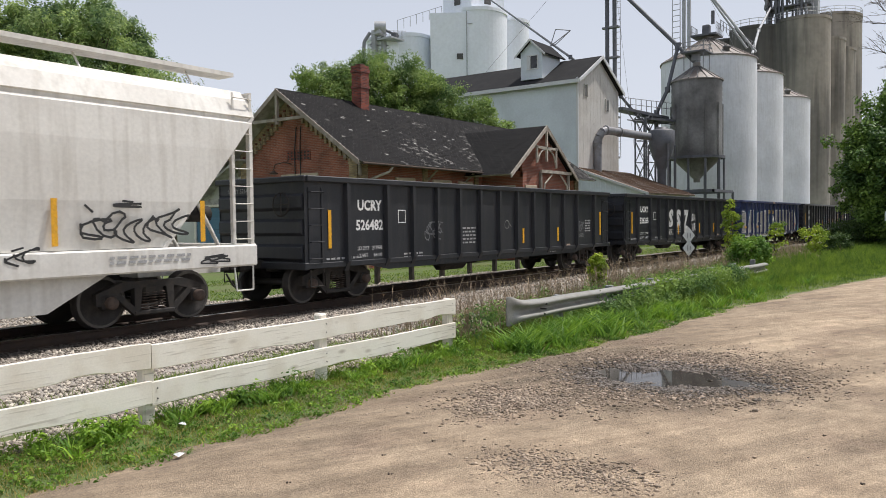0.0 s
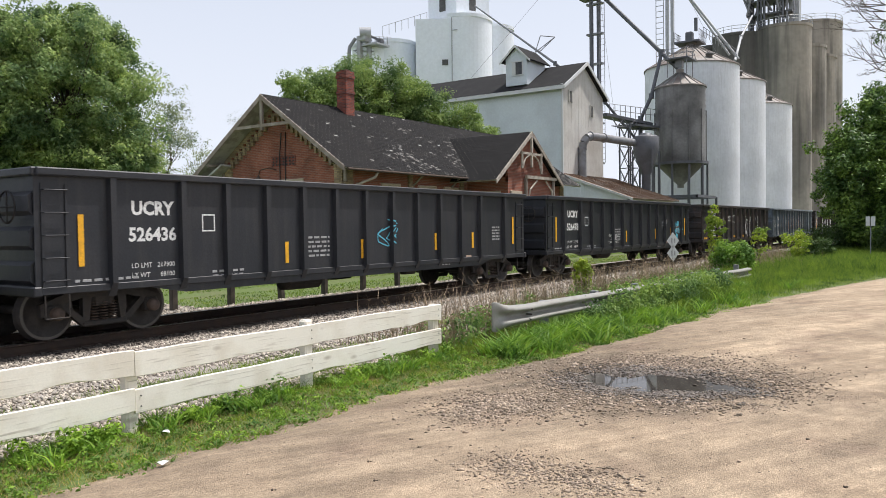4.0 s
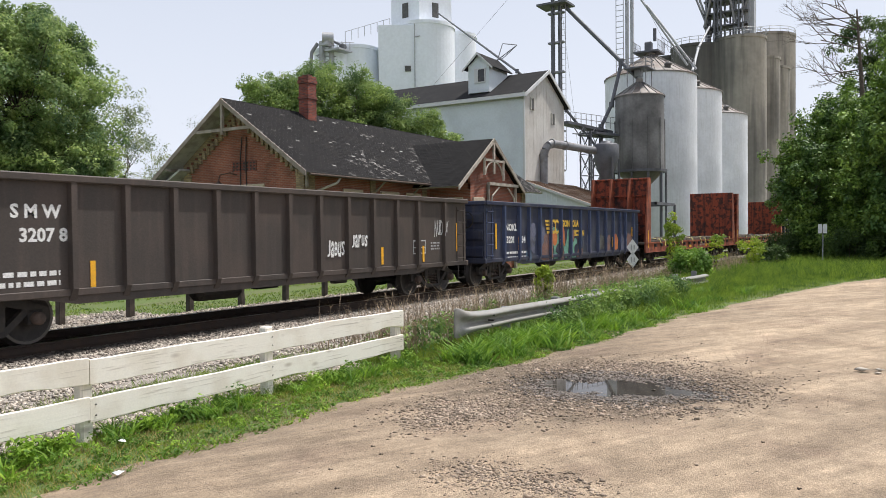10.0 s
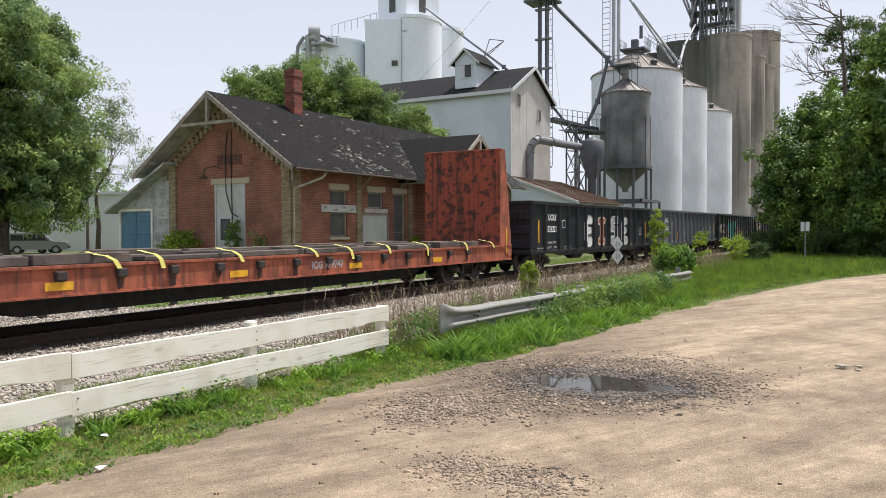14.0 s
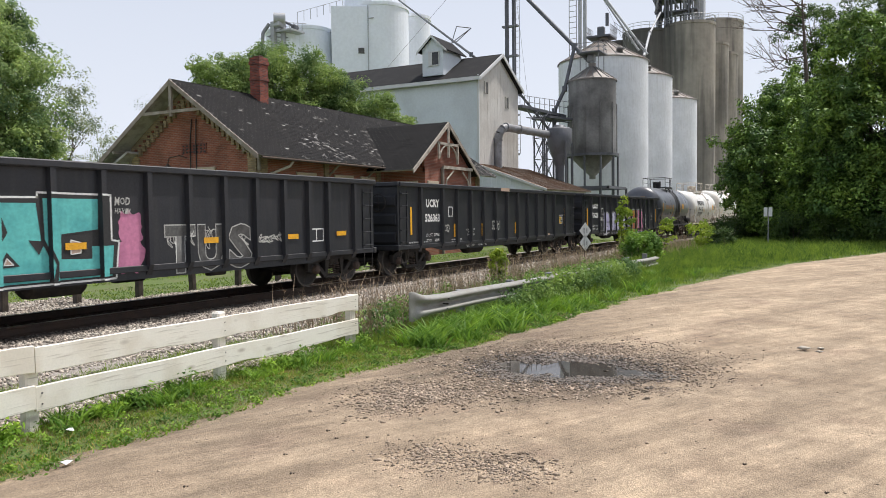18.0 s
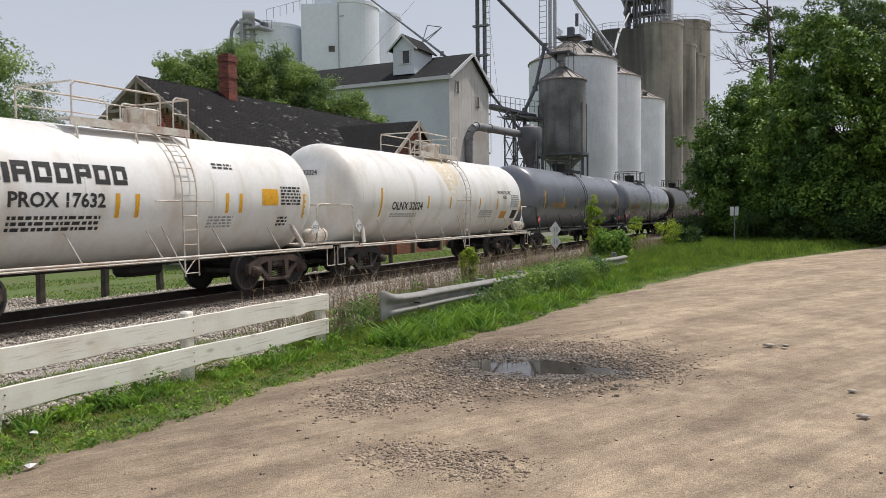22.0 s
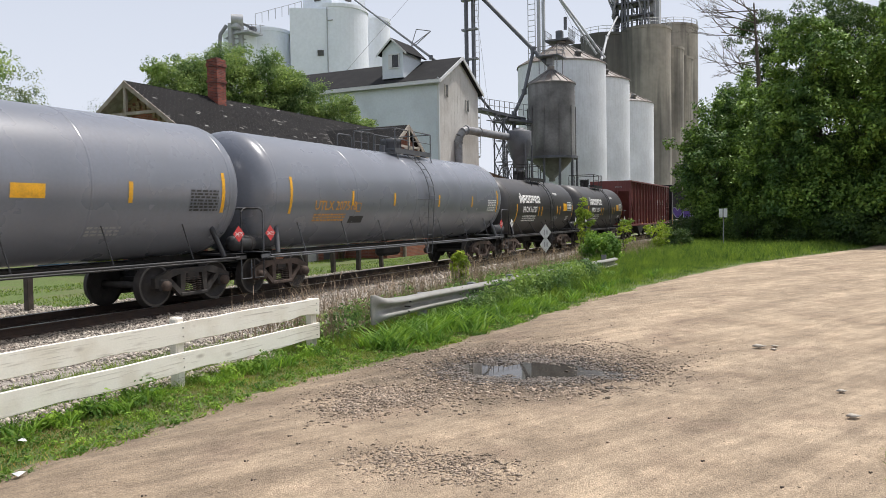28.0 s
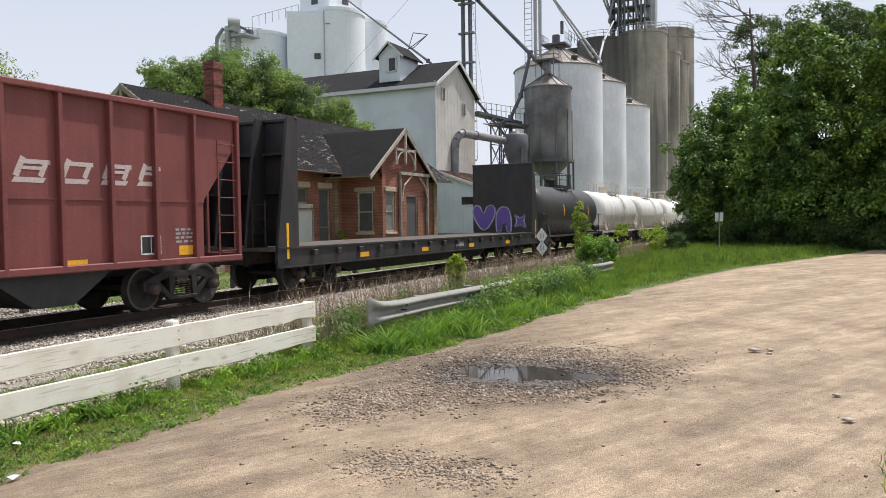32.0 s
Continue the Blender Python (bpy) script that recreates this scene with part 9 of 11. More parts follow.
def tank_car(cx, L, R, zc, shell_mat, trim, text_label, code="", lettering=None, placard=None, strips=(), platform=1.6, seed=0, deck=(-1.6, 0.7), housing=0.27):
    car = thing("tank_car", text_label, "railway car", group="cars of the freight train")
    CARS.append((car, cx))
    half = L / 2
    hd = 0.62
    prof = [(0.001, -half)]
    for i in range(1, 9):
        a = math.pi / 2 * i / 8
        prof.append((R * math.sin(a) ** 0.8, -half + hd * (1 - math.cos(a))))
    prof += [(R, -half + 1.2), (R, half - 1.2)]
    for i in range(8, 0, -1):
        a = math.pi / 2 * i / 8
        prof.append((R * math.sin(a) ** 0.8, half - hd * (1 - math.cos(a))))
    prof.append((0.001, half))
    shell = part("tank_shell", Shape().lathe(prof, (0, 0, zc), "x", 56), shell_mat, car)
    n = max(3, int(L / 3.3))
    for i in range(n + 1):
        x = -half + hd + 0.1 + (L - 2 * hd - 0.2) * i / n
        part("weld_band", Shape().lathe([(R, -0.03), (R + 0.006, -0.02), (R + 0.006, 0.02), (R, 0.03)], (x, 0, zc), "x", 56), shell_mat, shell)
    end = half + 0.35
    part("underframe", Shape().box((-half + 0.8, 0, 0.9), (2.6, 0.5, 0.35), bevel=0.03).box((half - 0.8, 0, 0.9), (2.6, 0.5, 0.35), bevel=0.03)
         .rod((-half + 1.8, -0.25, zc - R - 0.08), (half - 1.8, -0.25, zc - R - 0.08), 0.04).box((0.8, 0.1, 0.72), (1.1, 0.5, 0.4), bevel=0.1), IRON, car)
    for s in (-1, 1):
        for t in (-1, 1):
            part("saddle_post", Shape().rod((s * (half - 0.85), t * 1.4, 1.0), (s * (half - 1.1), t * 1.16, zc - R * 0.45), 0.06, n=8).box((s * (half - 1.1), t * 1.17, zc - R * 0.42), (0.3, 0.08, 0.24), bevel=0.03), trim, car)
            part("end_railing", Shape().pipe([(s * (end - 0.62), t * 1.42, 1.0), (s * (end - 0.62), t * 1.42, 2.0), (s * (end - 0.56), t * 1.42, 2.07), (s * (end - 0.48), t * 1.42, 2.1), (s * end, t * 1.42, 2.1), (s * end, t * 0.3, 2.1)], 0.022), trim, car)
        part("end_platform", Shape().box((s * (end - 0.4), 0, 1.02), (0.9, 2.9, 0.06), bevel=0.01).box((s * (end - 0.4), -1.42, 0.98), (0.9, 0.06, 0.14)), trim, car)
        part("sill_step", Shape().pipe([(s * end - 0.2, -1.43, 0.95), (s * end - 0.2, -1.43, 0.45), (s * end + 0.15, -1.43, 0.45), (s * end + 0.15, -1.43, 0.95)], 0.014, 5), trim, car)
        for t in (-1, 1):
            part("side_rail", Shape().rod((-end + 0.8, t * 1.5, 0.96), (end - 0.8, t * 1.5, 0.96), 0.026) if s < 0 else Shape().rod((-end + 0.8, t * 1.35, 0.9), (end - 0.8, t * 1.35, 0.9), 0.02), trim, car)
    k = int(L / 2.2)
    for i in range(k):
        x = -half + 1.9 + (L - 3.8) * i / max(1, k - 1)
        part("rail_stanchion", Shape().rod((x, -1.5, 0.96), (x - 0.12, -R * 0.86, zc - R * 0.52), 0.014, n=5), trim, car)
    # ladder and top platform
    lad = Shape()
    for sx in (-0.2, 0.2):
        pts = [(platform + sx, -1.5, 0.55)] + [(platform + sx, -(R + 0.1) * math.cos(a), zc + (R + 0.1) * math.sin(a)) for a in np.linspace(-0.15, 1.25, 8)]
        lad.pipe(pts, 0.016, 5)
    for i in range(5):
        lad.rod((platform - 0.2, -1.5 + 0.006 * i, 0.62 + 0.3 * i), (platform + 0.2, -1.5 + 0.006 * i, 0.62 + 0.3 * i), 0.012, n=5)
    for a in np.linspace(0, 1.2, 7):
        y, z = -(R + 0.1) * math.cos(a), zc + (R + 0.1) * math.sin(a)
        lad.rod((platform - 0.2, y, z), (platform + 0.2, y, z), 0.012, n=5)
    lad.pipe([(platform - 0.65, -R * 0.95, zc - R * 0.45), (platform - 0.2, -1.5, 0.62)], 0.014, 5).pipe([(platform - 0.2, -1.5, 0.62), (platform + 0.25, -1.35, 0.9)], 0.014, 5)
    part("ladder", lad, trim, car)
    part("grab_rail", Shape().rod((platform - 0.9, -R - 0.06, zc - 0.12), (platform + 0.7, -R - 0.06, zc - 0.12), 0.014, n=5), trim, car)
    zt = zc + R
    da, db = platform + deck[0], platform + deck[1]
    mid, wide = (da + db) / 2, db - da
    tp = part("top_platform", Shape().box((mid, -0.62, zt + 0.05), (wide, 0.38, 0.04)).box((mid, 0.62, zt + 0.05), (wide, 0.38, 0.04)).box((db - 0.15, 0, zt + 0.05), (0.3, 0.9, 0.04)).box((mid, -0.82, zt - 0.0), (wide, 0.03, 0.16)).box((mid, 0.82, zt - 0.0), (wide, 0.03, 0.16)), trim, car)
    for u in (da + 0.1, mid, db - 0.1):
        for t in (-1, 1):
            part("deck_leg", Shape().rod((u, t * 0.8, zt + 0.03), (u, t * 0.9, zc + math.sqrt(R * R - 0.81) - 0.02), 0.022, n=5), trim, tp)
    h = 0.74
    for t in (-1, 1):
        y = t * 0.8
        part("platform_railing", Shape().pipe([(da + 0.05, y, zt), (da + 0.05, y, zt + h - 0.08), (da + 0.13, y, zt + h), (platform - 0.18, y, zt + h), (platform - 0.1, y, zt + h - 0.08), (platform - 0.1, y, zt)], 0.02)
             .pipe([(da + 0.05, y, zt + 0.4), (platform - 0.1, y, zt + 0.4)], 0.014), trim, car)
        part("platform_railing", Shape().pipe([(platform + 0.26, y, zt), (platform + 0.26, y, zt + h - 0.08), (platform + 0.34, y, zt + h), (db, y, zt + h), (db, y, zt)], 0.02).pipe([(platform + 0.26, y, zt + 0.4), (db, y, zt + 0.4)], 0.014), trim, car)
    for xe in (db, da + 0.05):
        part("platform_railing", Shape().pipe([(xe, -0.8, zt + h), (xe, 0.8, zt + h)], 0.02), trim, car)
    px = platform + (0.1 if housing > 0.3 else -0.7)
    mw = part("manway", Shape().lathe([(0.0, 0.3 + housing * 0.6), (housing * 0.95, 0.3 + housing * 0.6), (housing, 0.27 + housing * 0.6), (housing, 0.2 + housing * 0.5), (housing * 0.93, 0.19 + housing * 0.5), (housing * 0.93, -0.1)][::-1], (px, 0, zt), "z", 24), trim, car, "round bolted manway housing")
    for q in range(6):
        a = q * math.pi / 3
        part("bolt", Shape().rod((px + housing * 1.04 * math.cos(a), housing * 1.04 * math.sin(a), zt + housing * 0.5), (px + housing * 1.04 * math.cos(a), housing * 1.04 * math.sin(a), zt + housing * 0.6 + 0.34), 0.02, n=5), trim, mw)
    part("valve", Shape().rod((px + 0.62, 0.05, zt - 0.05), (px + 0.62, 0.05, zt + 0.3), 0.12, 0.1, 12).rod((px + 0.62, 0.05, zt + 0.3), (px + 0.62, 0.05, zt + 0.4), 0.06, n=8), RED_VALVE if shell_mat == TANK_WHITE else trim, car)
    part("valve", Shape().rod((px - 0.62, 0.0, zt - 0.05), (px - 0.62, 0.0, zt + 0.25), 0.1, n=10), trim, car)
    # air reservoir at one end
    ar = part("air_reservoir", Shape().lathe([(0.001, -0.45), (0.12, -0.42), (0.19, -0.32), (0.19, 0.32), (0.12, 0.42), (0.001, 0.45)], (half + 0.05, -1.12, 1.27), "x", 18), trim, car)
    for q in (-0.2, 0.2):
        part("band", Shape().lathe([(0.196, -0.02), (0.2, 0.0), (0.196, 0.02)], (half + 0.05 + q, -1.12, 1.27), "x", 18), IRON, ar)
    for x, z0, z1 in strips:
        part("reflector", shell_patch(x - 0.05, x + 0.05, z0, z1, R, zc), YELLOW, car, "yellow reflective strip")
    for body, size, x, z, m_, bold in lettering or ():
        part("lettering", wrap_text(body, size, m_, R, zc, x, z, bold=bold), None, car)
    if code:
        label(car, code, 0, 0, 0.2, TRIM_TEXT[shell_mat.name], bold=0.004).matrix_basis = pose(-half - 0.02, 0.15, zc + 0.55, 90, 0, -90)
    if placard:
        for s in (-1, 1):
            pl = part("placard", cached("placard", placard_shape, [WHITE_PAINT]), placard, car, "diamond hazard placard", at=pose(s * (half - 0.45), -1.5, 1.5))
            label(pl, "3475", 0, -0.05, 0.14, WHITE_PAINT if placard == RED_PAINT else DARK_PAINT, -0.004)
    add_ends(car, half + 0.35)
    for x in (-half + 1.45, half - 1.45):
        add_truck(car, x, IRON_BROWN if seed % 2 else IRON)
    return car


TANK_DARK = mat("dark_grey_tank_paint", (0.095, 0.102, 0.118), 0.3, spec=0.8, col2=(0.075, 0.08, 0.093), amount=0.6, scale=0.7, fine=15, bump=0.02, var=0.06, streak=(0.075, 0.07, 0.065), streak_amount=0.4)
TANK_GREY = mat("blue_grey_tank_paint", (0.178, 0.19, 0.22), 0.28, spec=0.8, col2=(0.15, 0.161, 0.187), amount=0.6, scale=0.6, fine=15, bump=0.02, var=0.05, streak=(0.17, 0.17, 0.18), streak_amount=0.3)
TANK_SLATE = mat("dark_slate_tank_paint", (0.16, 0.172, 0.198), 0.3, spec=0.75, col2=(0.132, 0.143, 0.165), amount=0.6, scale=0.6, fine=15, bump=0.02, var=0.05, streak=(0.12, 0.12, 0.13), streak_amount=0.3)
TANK_GBRX = mat("dark_brown_tank_paint", (0.04, 0.036, 0.035), 0.45, col2=(0.06, 0.054, 0.05), amount=0.6, scale=0.6, fine=15, bump=0.02, var=0.05, streak=(0.075, 0.066, 0.06), streak_amount=0.4)
TANK_BLACK = mat("faded_black_tank_paint", (0.038, 0.037, 0.038), 0.45, col2=(0.06, 0.056, 0.054), amount=0.6, scale=0.6, fine=15, bump=0.02, var=0.06, streak=(0.075, 0.065, 0.058), streak_amount=0.45)
TANK_WHITE = mat("stained_white_tank_paint", (0.84, 0.832, 0.805), 0.42, col2=(0.74, 0.71, 0.65), amount=0.6, scale=0.5, fine=12, bump=0.02, var=0.04, streak=(0.5, 0.4, 0.27), streak_amount=0.4, streak_scale=0.9)
RED_VALVE = mat("dark_red_valve", (0.16, 0.03, 0.02), 0.6, fine=20)
WHITE_TRIM = mat("rust_stained_white_trim", (0.66, 0.62, 0.55), 0.6, col2=(0.35, 0.2, 0.12), amount=0.5, scale=3, fine=20)
TRIM_GREY = mat("grey_trim", (0.10, 0.105, 0.115), 0.55, col2=(0.06, 0.06, 0.06), amount=0.5, scale=3)
TRIM_TEXT = {"dark_grey_tank_paint": ORANGE_PAINT, "blue_grey_tank_paint": ORANGE_PAINT, "dark_slate_tank_paint": ORANGE_PAINT, "dark_brown_tank_paint": WHITE_PAINT, "faded_black_tank_paint": WHITE_PAINT, "stained_white_tank_paint": DARK_PAINT}

t1 = tank_car(318.8, 10.4, 1.38, 2.25, TANK_DARK, BLACK, "dark grey tank car with yellow strips", "UTLX 125137",
              [("UTLX 125137", 0.33, -2.26, 2.1, ORANGE_PAINT, 0.008)], None, [(-4.0, 1.55, 2.48), (-0.85, 1.5, 2.36), (1.64, 1.55, 2.36), (4.68, 1.8, 2.32)], 0.62, 1)
part("label_panel", shell_patch(2.2, 2.72, 2.08, 2.45, 1.38, 2.25), YELLOW, t1)
shell_bars(t1, 2.95, 3.9, 2.0, 2.5, 1.38, 2.25, 7, GREY_PAINT, 4)
shell_bars(t1, 1.8, 2.15, 1.85, 2.35, 1.38, 2.25, 6, FAINT, 5)
shell_bars(t1, -3.2, -1.9, 1.66, 1.82, 1.38, 2.25, 2, FAINT, 6)
part("stain_band", shell_patch(0.0, 1.35, 1.5, 3.5, 1.38, 2.25, 0.003, 14), BLACK, t1, "oily black stain under the platform")


def block_logo(car, x0, x1, z0, z1, R, zc, m_, n, seed):
    """A trade mark as plain blocks of its colour."""
    rnd = random.Random(seed)
    w = (x1 - x0) / n
    sh = Shape()
    for i in range(n):
        x = x0 + i * w
        for a, b, c, d in ((0, 0.24, 0, 1), (0, 0.8, 0.74, 1), (0.58, 0.82, 0.3 if i % 2 else 0, 1), (0, 0.8, 0 if i % 3 else 0.35, 0.26 if i % 3 else 0.6)):
            p = shell_patch(x + a * w, x + b * w, z0 + c * (z1 - z0), z0 + d * (z1 - z0), R, zc, 0.006, 2)
            sh.add(p.v, p.f)
    part("logo_block", sh, m_, car)


def procor(cx, L, shell_mat, trim, text_label, number, paint, seed, R=1.38, zc=2.25):
    half = L / 2
    t = tank_car(cx, L, R, zc, shell_mat, trim, text_label, "PROX " + number, [("PROX " + number, 0.36, -2.2, 2.0, paint, 0.01)], WHITE_PAINT,
                 [(-half + 1.5, 1.55, 2.36), (-0.95, 1.8, 2.26), (-0.48, 1.8, 2.26), (2.05, 1.88, 2.32), (2.5, 1.88, 2.32), (half - 0.75, 1.75, 2.35)], 0.8, seed, (-2.3 if shell_mat == TANK_WHITE else -1.5, 0.7), 0.36 if shell_mat == TANK_WHITE else 0.27)
    block_logo(t, -3.05, -0.62, 2.42, 2.78, R, zc, paint, 6, seed)
    for k in range(3):
        part("logo_block", shell_patch(-3.56 + 0.17 * k, -3.44 + 0.17 * k, 2.4 + 0.04 * (k == 1), 2.74 + 0.12 * (k == 1), R, zc, 0.006), paint, t)
    shell_bars(t, -3.15, -1.3, 1.56, 1.86, R, zc, 3, paint, seed)
    part("label_panel", shell_patch(half - 2.4, half - 1.8, 2.06, 2.45, R, zc), YELLOW, t)
    shell_bars(t, half - 1.7, half - 0.9, 2.06, 2.54, R, zc, 6, paint, seed + 1)
    shell_bars(t, half - 1.75, half - 1.35, 1.55, 1.8, R, zc, 3, paint, seed + 2)
    shell_bars(t, 1.5, 2.3, 1.55, 1.82, R, zc, 4, GREY_PAINT, seed + 3)
    shell_bars(t, 1.75, 2.4, 2.85, 3.0, R, zc, 2, paint, seed + 4)
    return t


t2 = procor(330.9, 11.3, TANK_WHITE, WHITE_TRIM, "rust-stained white tank car with black lettering", "17632", DARK_PAINT, 1)
t3 = tank_car(344.75, 14.0, 1.5, 2.42, TANK_WHITE, WHITE_TRIM, "stained white acid tank car with white railings", "OLNX 32024",
              [("OLNX 32024", 0.36, -3.6, 1.96, DARK_PAINT, 0.008), ("HYDROCHLORIC\nACID", 0.19, 4.6, 2.6, DARK_PAINT, 0.002)], WHITE_PAINT,
              [(-5.25, 1.75, 2.6), (-2.2, 2.0, 2.42), (-0.5, 2.0, 2.42), (2.1, 1.98, 2.4), (3.85, 1.98, 2.4), (6.45, 1.85, 2.4)], 0.8, 0, (-2.3, 0.7), 0.33)
shell_bars(t3, 5.3, 6.2, 2.05, 2.6, 1.5, 2.42, 7, GREY_PAINT, 3)
shell_bars(t3, -4.6, -2.9, 1.72, 1.86, 1.5, 2.42, 2, GREY_PAINT, 5)
shell_bars(t3, 2.2, 3.5, 1.65, 1.95, 1.5, 2.42, 4, GREY_PAINT, 6)
part("label_panel", shell_patch(5.6, 6.15, 1.6, 1.95, 1.5, 2.42), DARK_PAINT, t3)
part("label_panel", shell_patch(4.35, 4.98, 1.62, 1.9, 1.5, 2.42), ORANGE_PAINT, t3)


def utlx(cx, L, shell_mat, trim, text_label, code, number, paint, seed, ladder=-0.25):
    R, zc, half = 1.53, 2.55, L / 2
    t = tank_car(cx, L, R, zc, shell_mat, trim, text_label, code + " " + number, [(code + " " + number, 0.36, -4.75, 2.07, paint, 0.006)], RED_PAINT,
                 [(-half + 1.3, 1.97, 2.9), (-3.95, 2.19, 2.6), (-1.5, 2.19, 2.6), (1.7, 2.19, 2.6), (4.6, 2.19, 2.6), (half - 0.95, 2.0, 2.88)], ladder, seed, (-1.1, 1.6), 0.34)
    shell_bars(t, half - 1.95, half - 1.1, 2.02, 2.5, R, zc, 7, WHITE_PAINT if seed % 2 else DARK_PAINT, seed)
    shell_bars(t, -5.75, -4.2, 1.75, 1.98, R, zc, 3, ORANGE_PAINT if shell_mat == TANK_GREY else GREY_PAINT, seed + 3)
    shell_bars(t, half - 4.4, half - 3.6, 1.55, 1.75, R, zc, 3, GREY_PAINT, seed + 4)
    for a, b, c, d in ((-3.72, -3.69, 2.02, 2.28), (-3.5, -3.47, 2.02, 2.28), (-3.69, -3.5, 2.02, 2.045), (-3.69, -3.5, 2.255, 2.28)):
        part("stencil_frame", shell_patch(a, b, c, d, R, zc, 0.006, 2), paint, t)
    for s in (-1, 1):
        part("grab_loop", Shape().pipe([(ladder - 2.6, s * 0.45, zc + R - 0.1), (ladder - 2.6, s * 0.45, zc + R + 0.45), (ladder - 2.52, s * 0.45, zc + R + 0.5), (ladder - 1.85, s * 0.45, zc + R + 0.5), (ladder - 1.75, s * 0.45, zc + R + 0.4), (ladder - 1.75, s * 0.45, zc + R - 0.1)], 0.02), trim, t)
    return t


# spilled product has run down the acid tank below its manway
SPILL = mat("tan_spill_stain", (0.72, 0.6, 0.4), 0.5, col2=(0.78, 0.72, 0.6), amount=0.8, scale=1.6, fine=12, bump=0.0, var=0.08)
stain = Shape()
for k in range(26):
    xs_ = -1.05 + 0.058 * k
    low = 2.42 + 0.95 * (1 - math.sin(math.pi * (k + 0.5) / 26)) - 0.75 * max(0.0, smooth_noise((k * 0.21, 3, 1))) + 0.1 * smooth_noise((k * 0.9, 1, 1))
    sp_ = shell_patch(xs_, xs_ + 0.058, max(1.15, low), 3.86, 1.5, 2.42, 0.003, 8)
    stain.add(sp_.v, sp_.f, smooth=True)
tagged(part("stain", stain, SPILL, t3, "tan stain run down from the manway"), kind="stuff")

u1 = utlx(361.3, 16.3, TANK_SLATE, BLACK, "long dark slate tank car with yellow strips", "UTLX", "206480", ORANGE_PAINT, 2)
utlx(378.8, 16.3, TANK_GREY, BLACK, "long blue-grey tank car with orange lettering", "UTLX", "207498", ORANGE_PAINT, 4, -0.45)
utlx(396.6, 16.3, TANK_GBRX, BLACK, "long dark brown tank car with white lettering", "GBRX", "703542", WHITE_PAINT, 6)
u3 = utlx(413.75, 16.3, TANK_GREY, BLACK, "long blue-grey tank car with orange lettering", "UTLX", "207517", ORANGE_PAINT, 8, -0.36)
part("label_panel", shell_patch(2.1, 2.75, 2.25, 2.5, 1.53, 2.55), YELLOW, u3)
u4 = utlx(430.3, 16.3, TANK_GREY, TRIM_GREY, "long blue-grey tank car with orange lettering", "UTLX", "207518", ORANGE_PAINT, 3, 0.9)
part("label_panel", shell_patch(-3.95, -3.2, 1.7, 1.9, 1.53, 2.55), DARK_PAINT, u4)
procor(444.3, 11.0, TANK_BLACK, BLACK, "faded black tank car with white lettering", "16727", WHITE_PAINT, 5)
procor(456.5, 11.0, TANK_BLACK, BLACK, "faded black tank car with white lettering", "16514", WHITE_PAINT, 7)

# ---- red open hopper ----
OXIDE = mat("oxide_red_paint", (0.19, 0.05, 0.045), 0.6, col2=(0.135, 0.036, 0.034), amount=0.6, scale=0.8, fine=20, streak=(0.22, 0.08, 0.07), streak_amount=0.4)


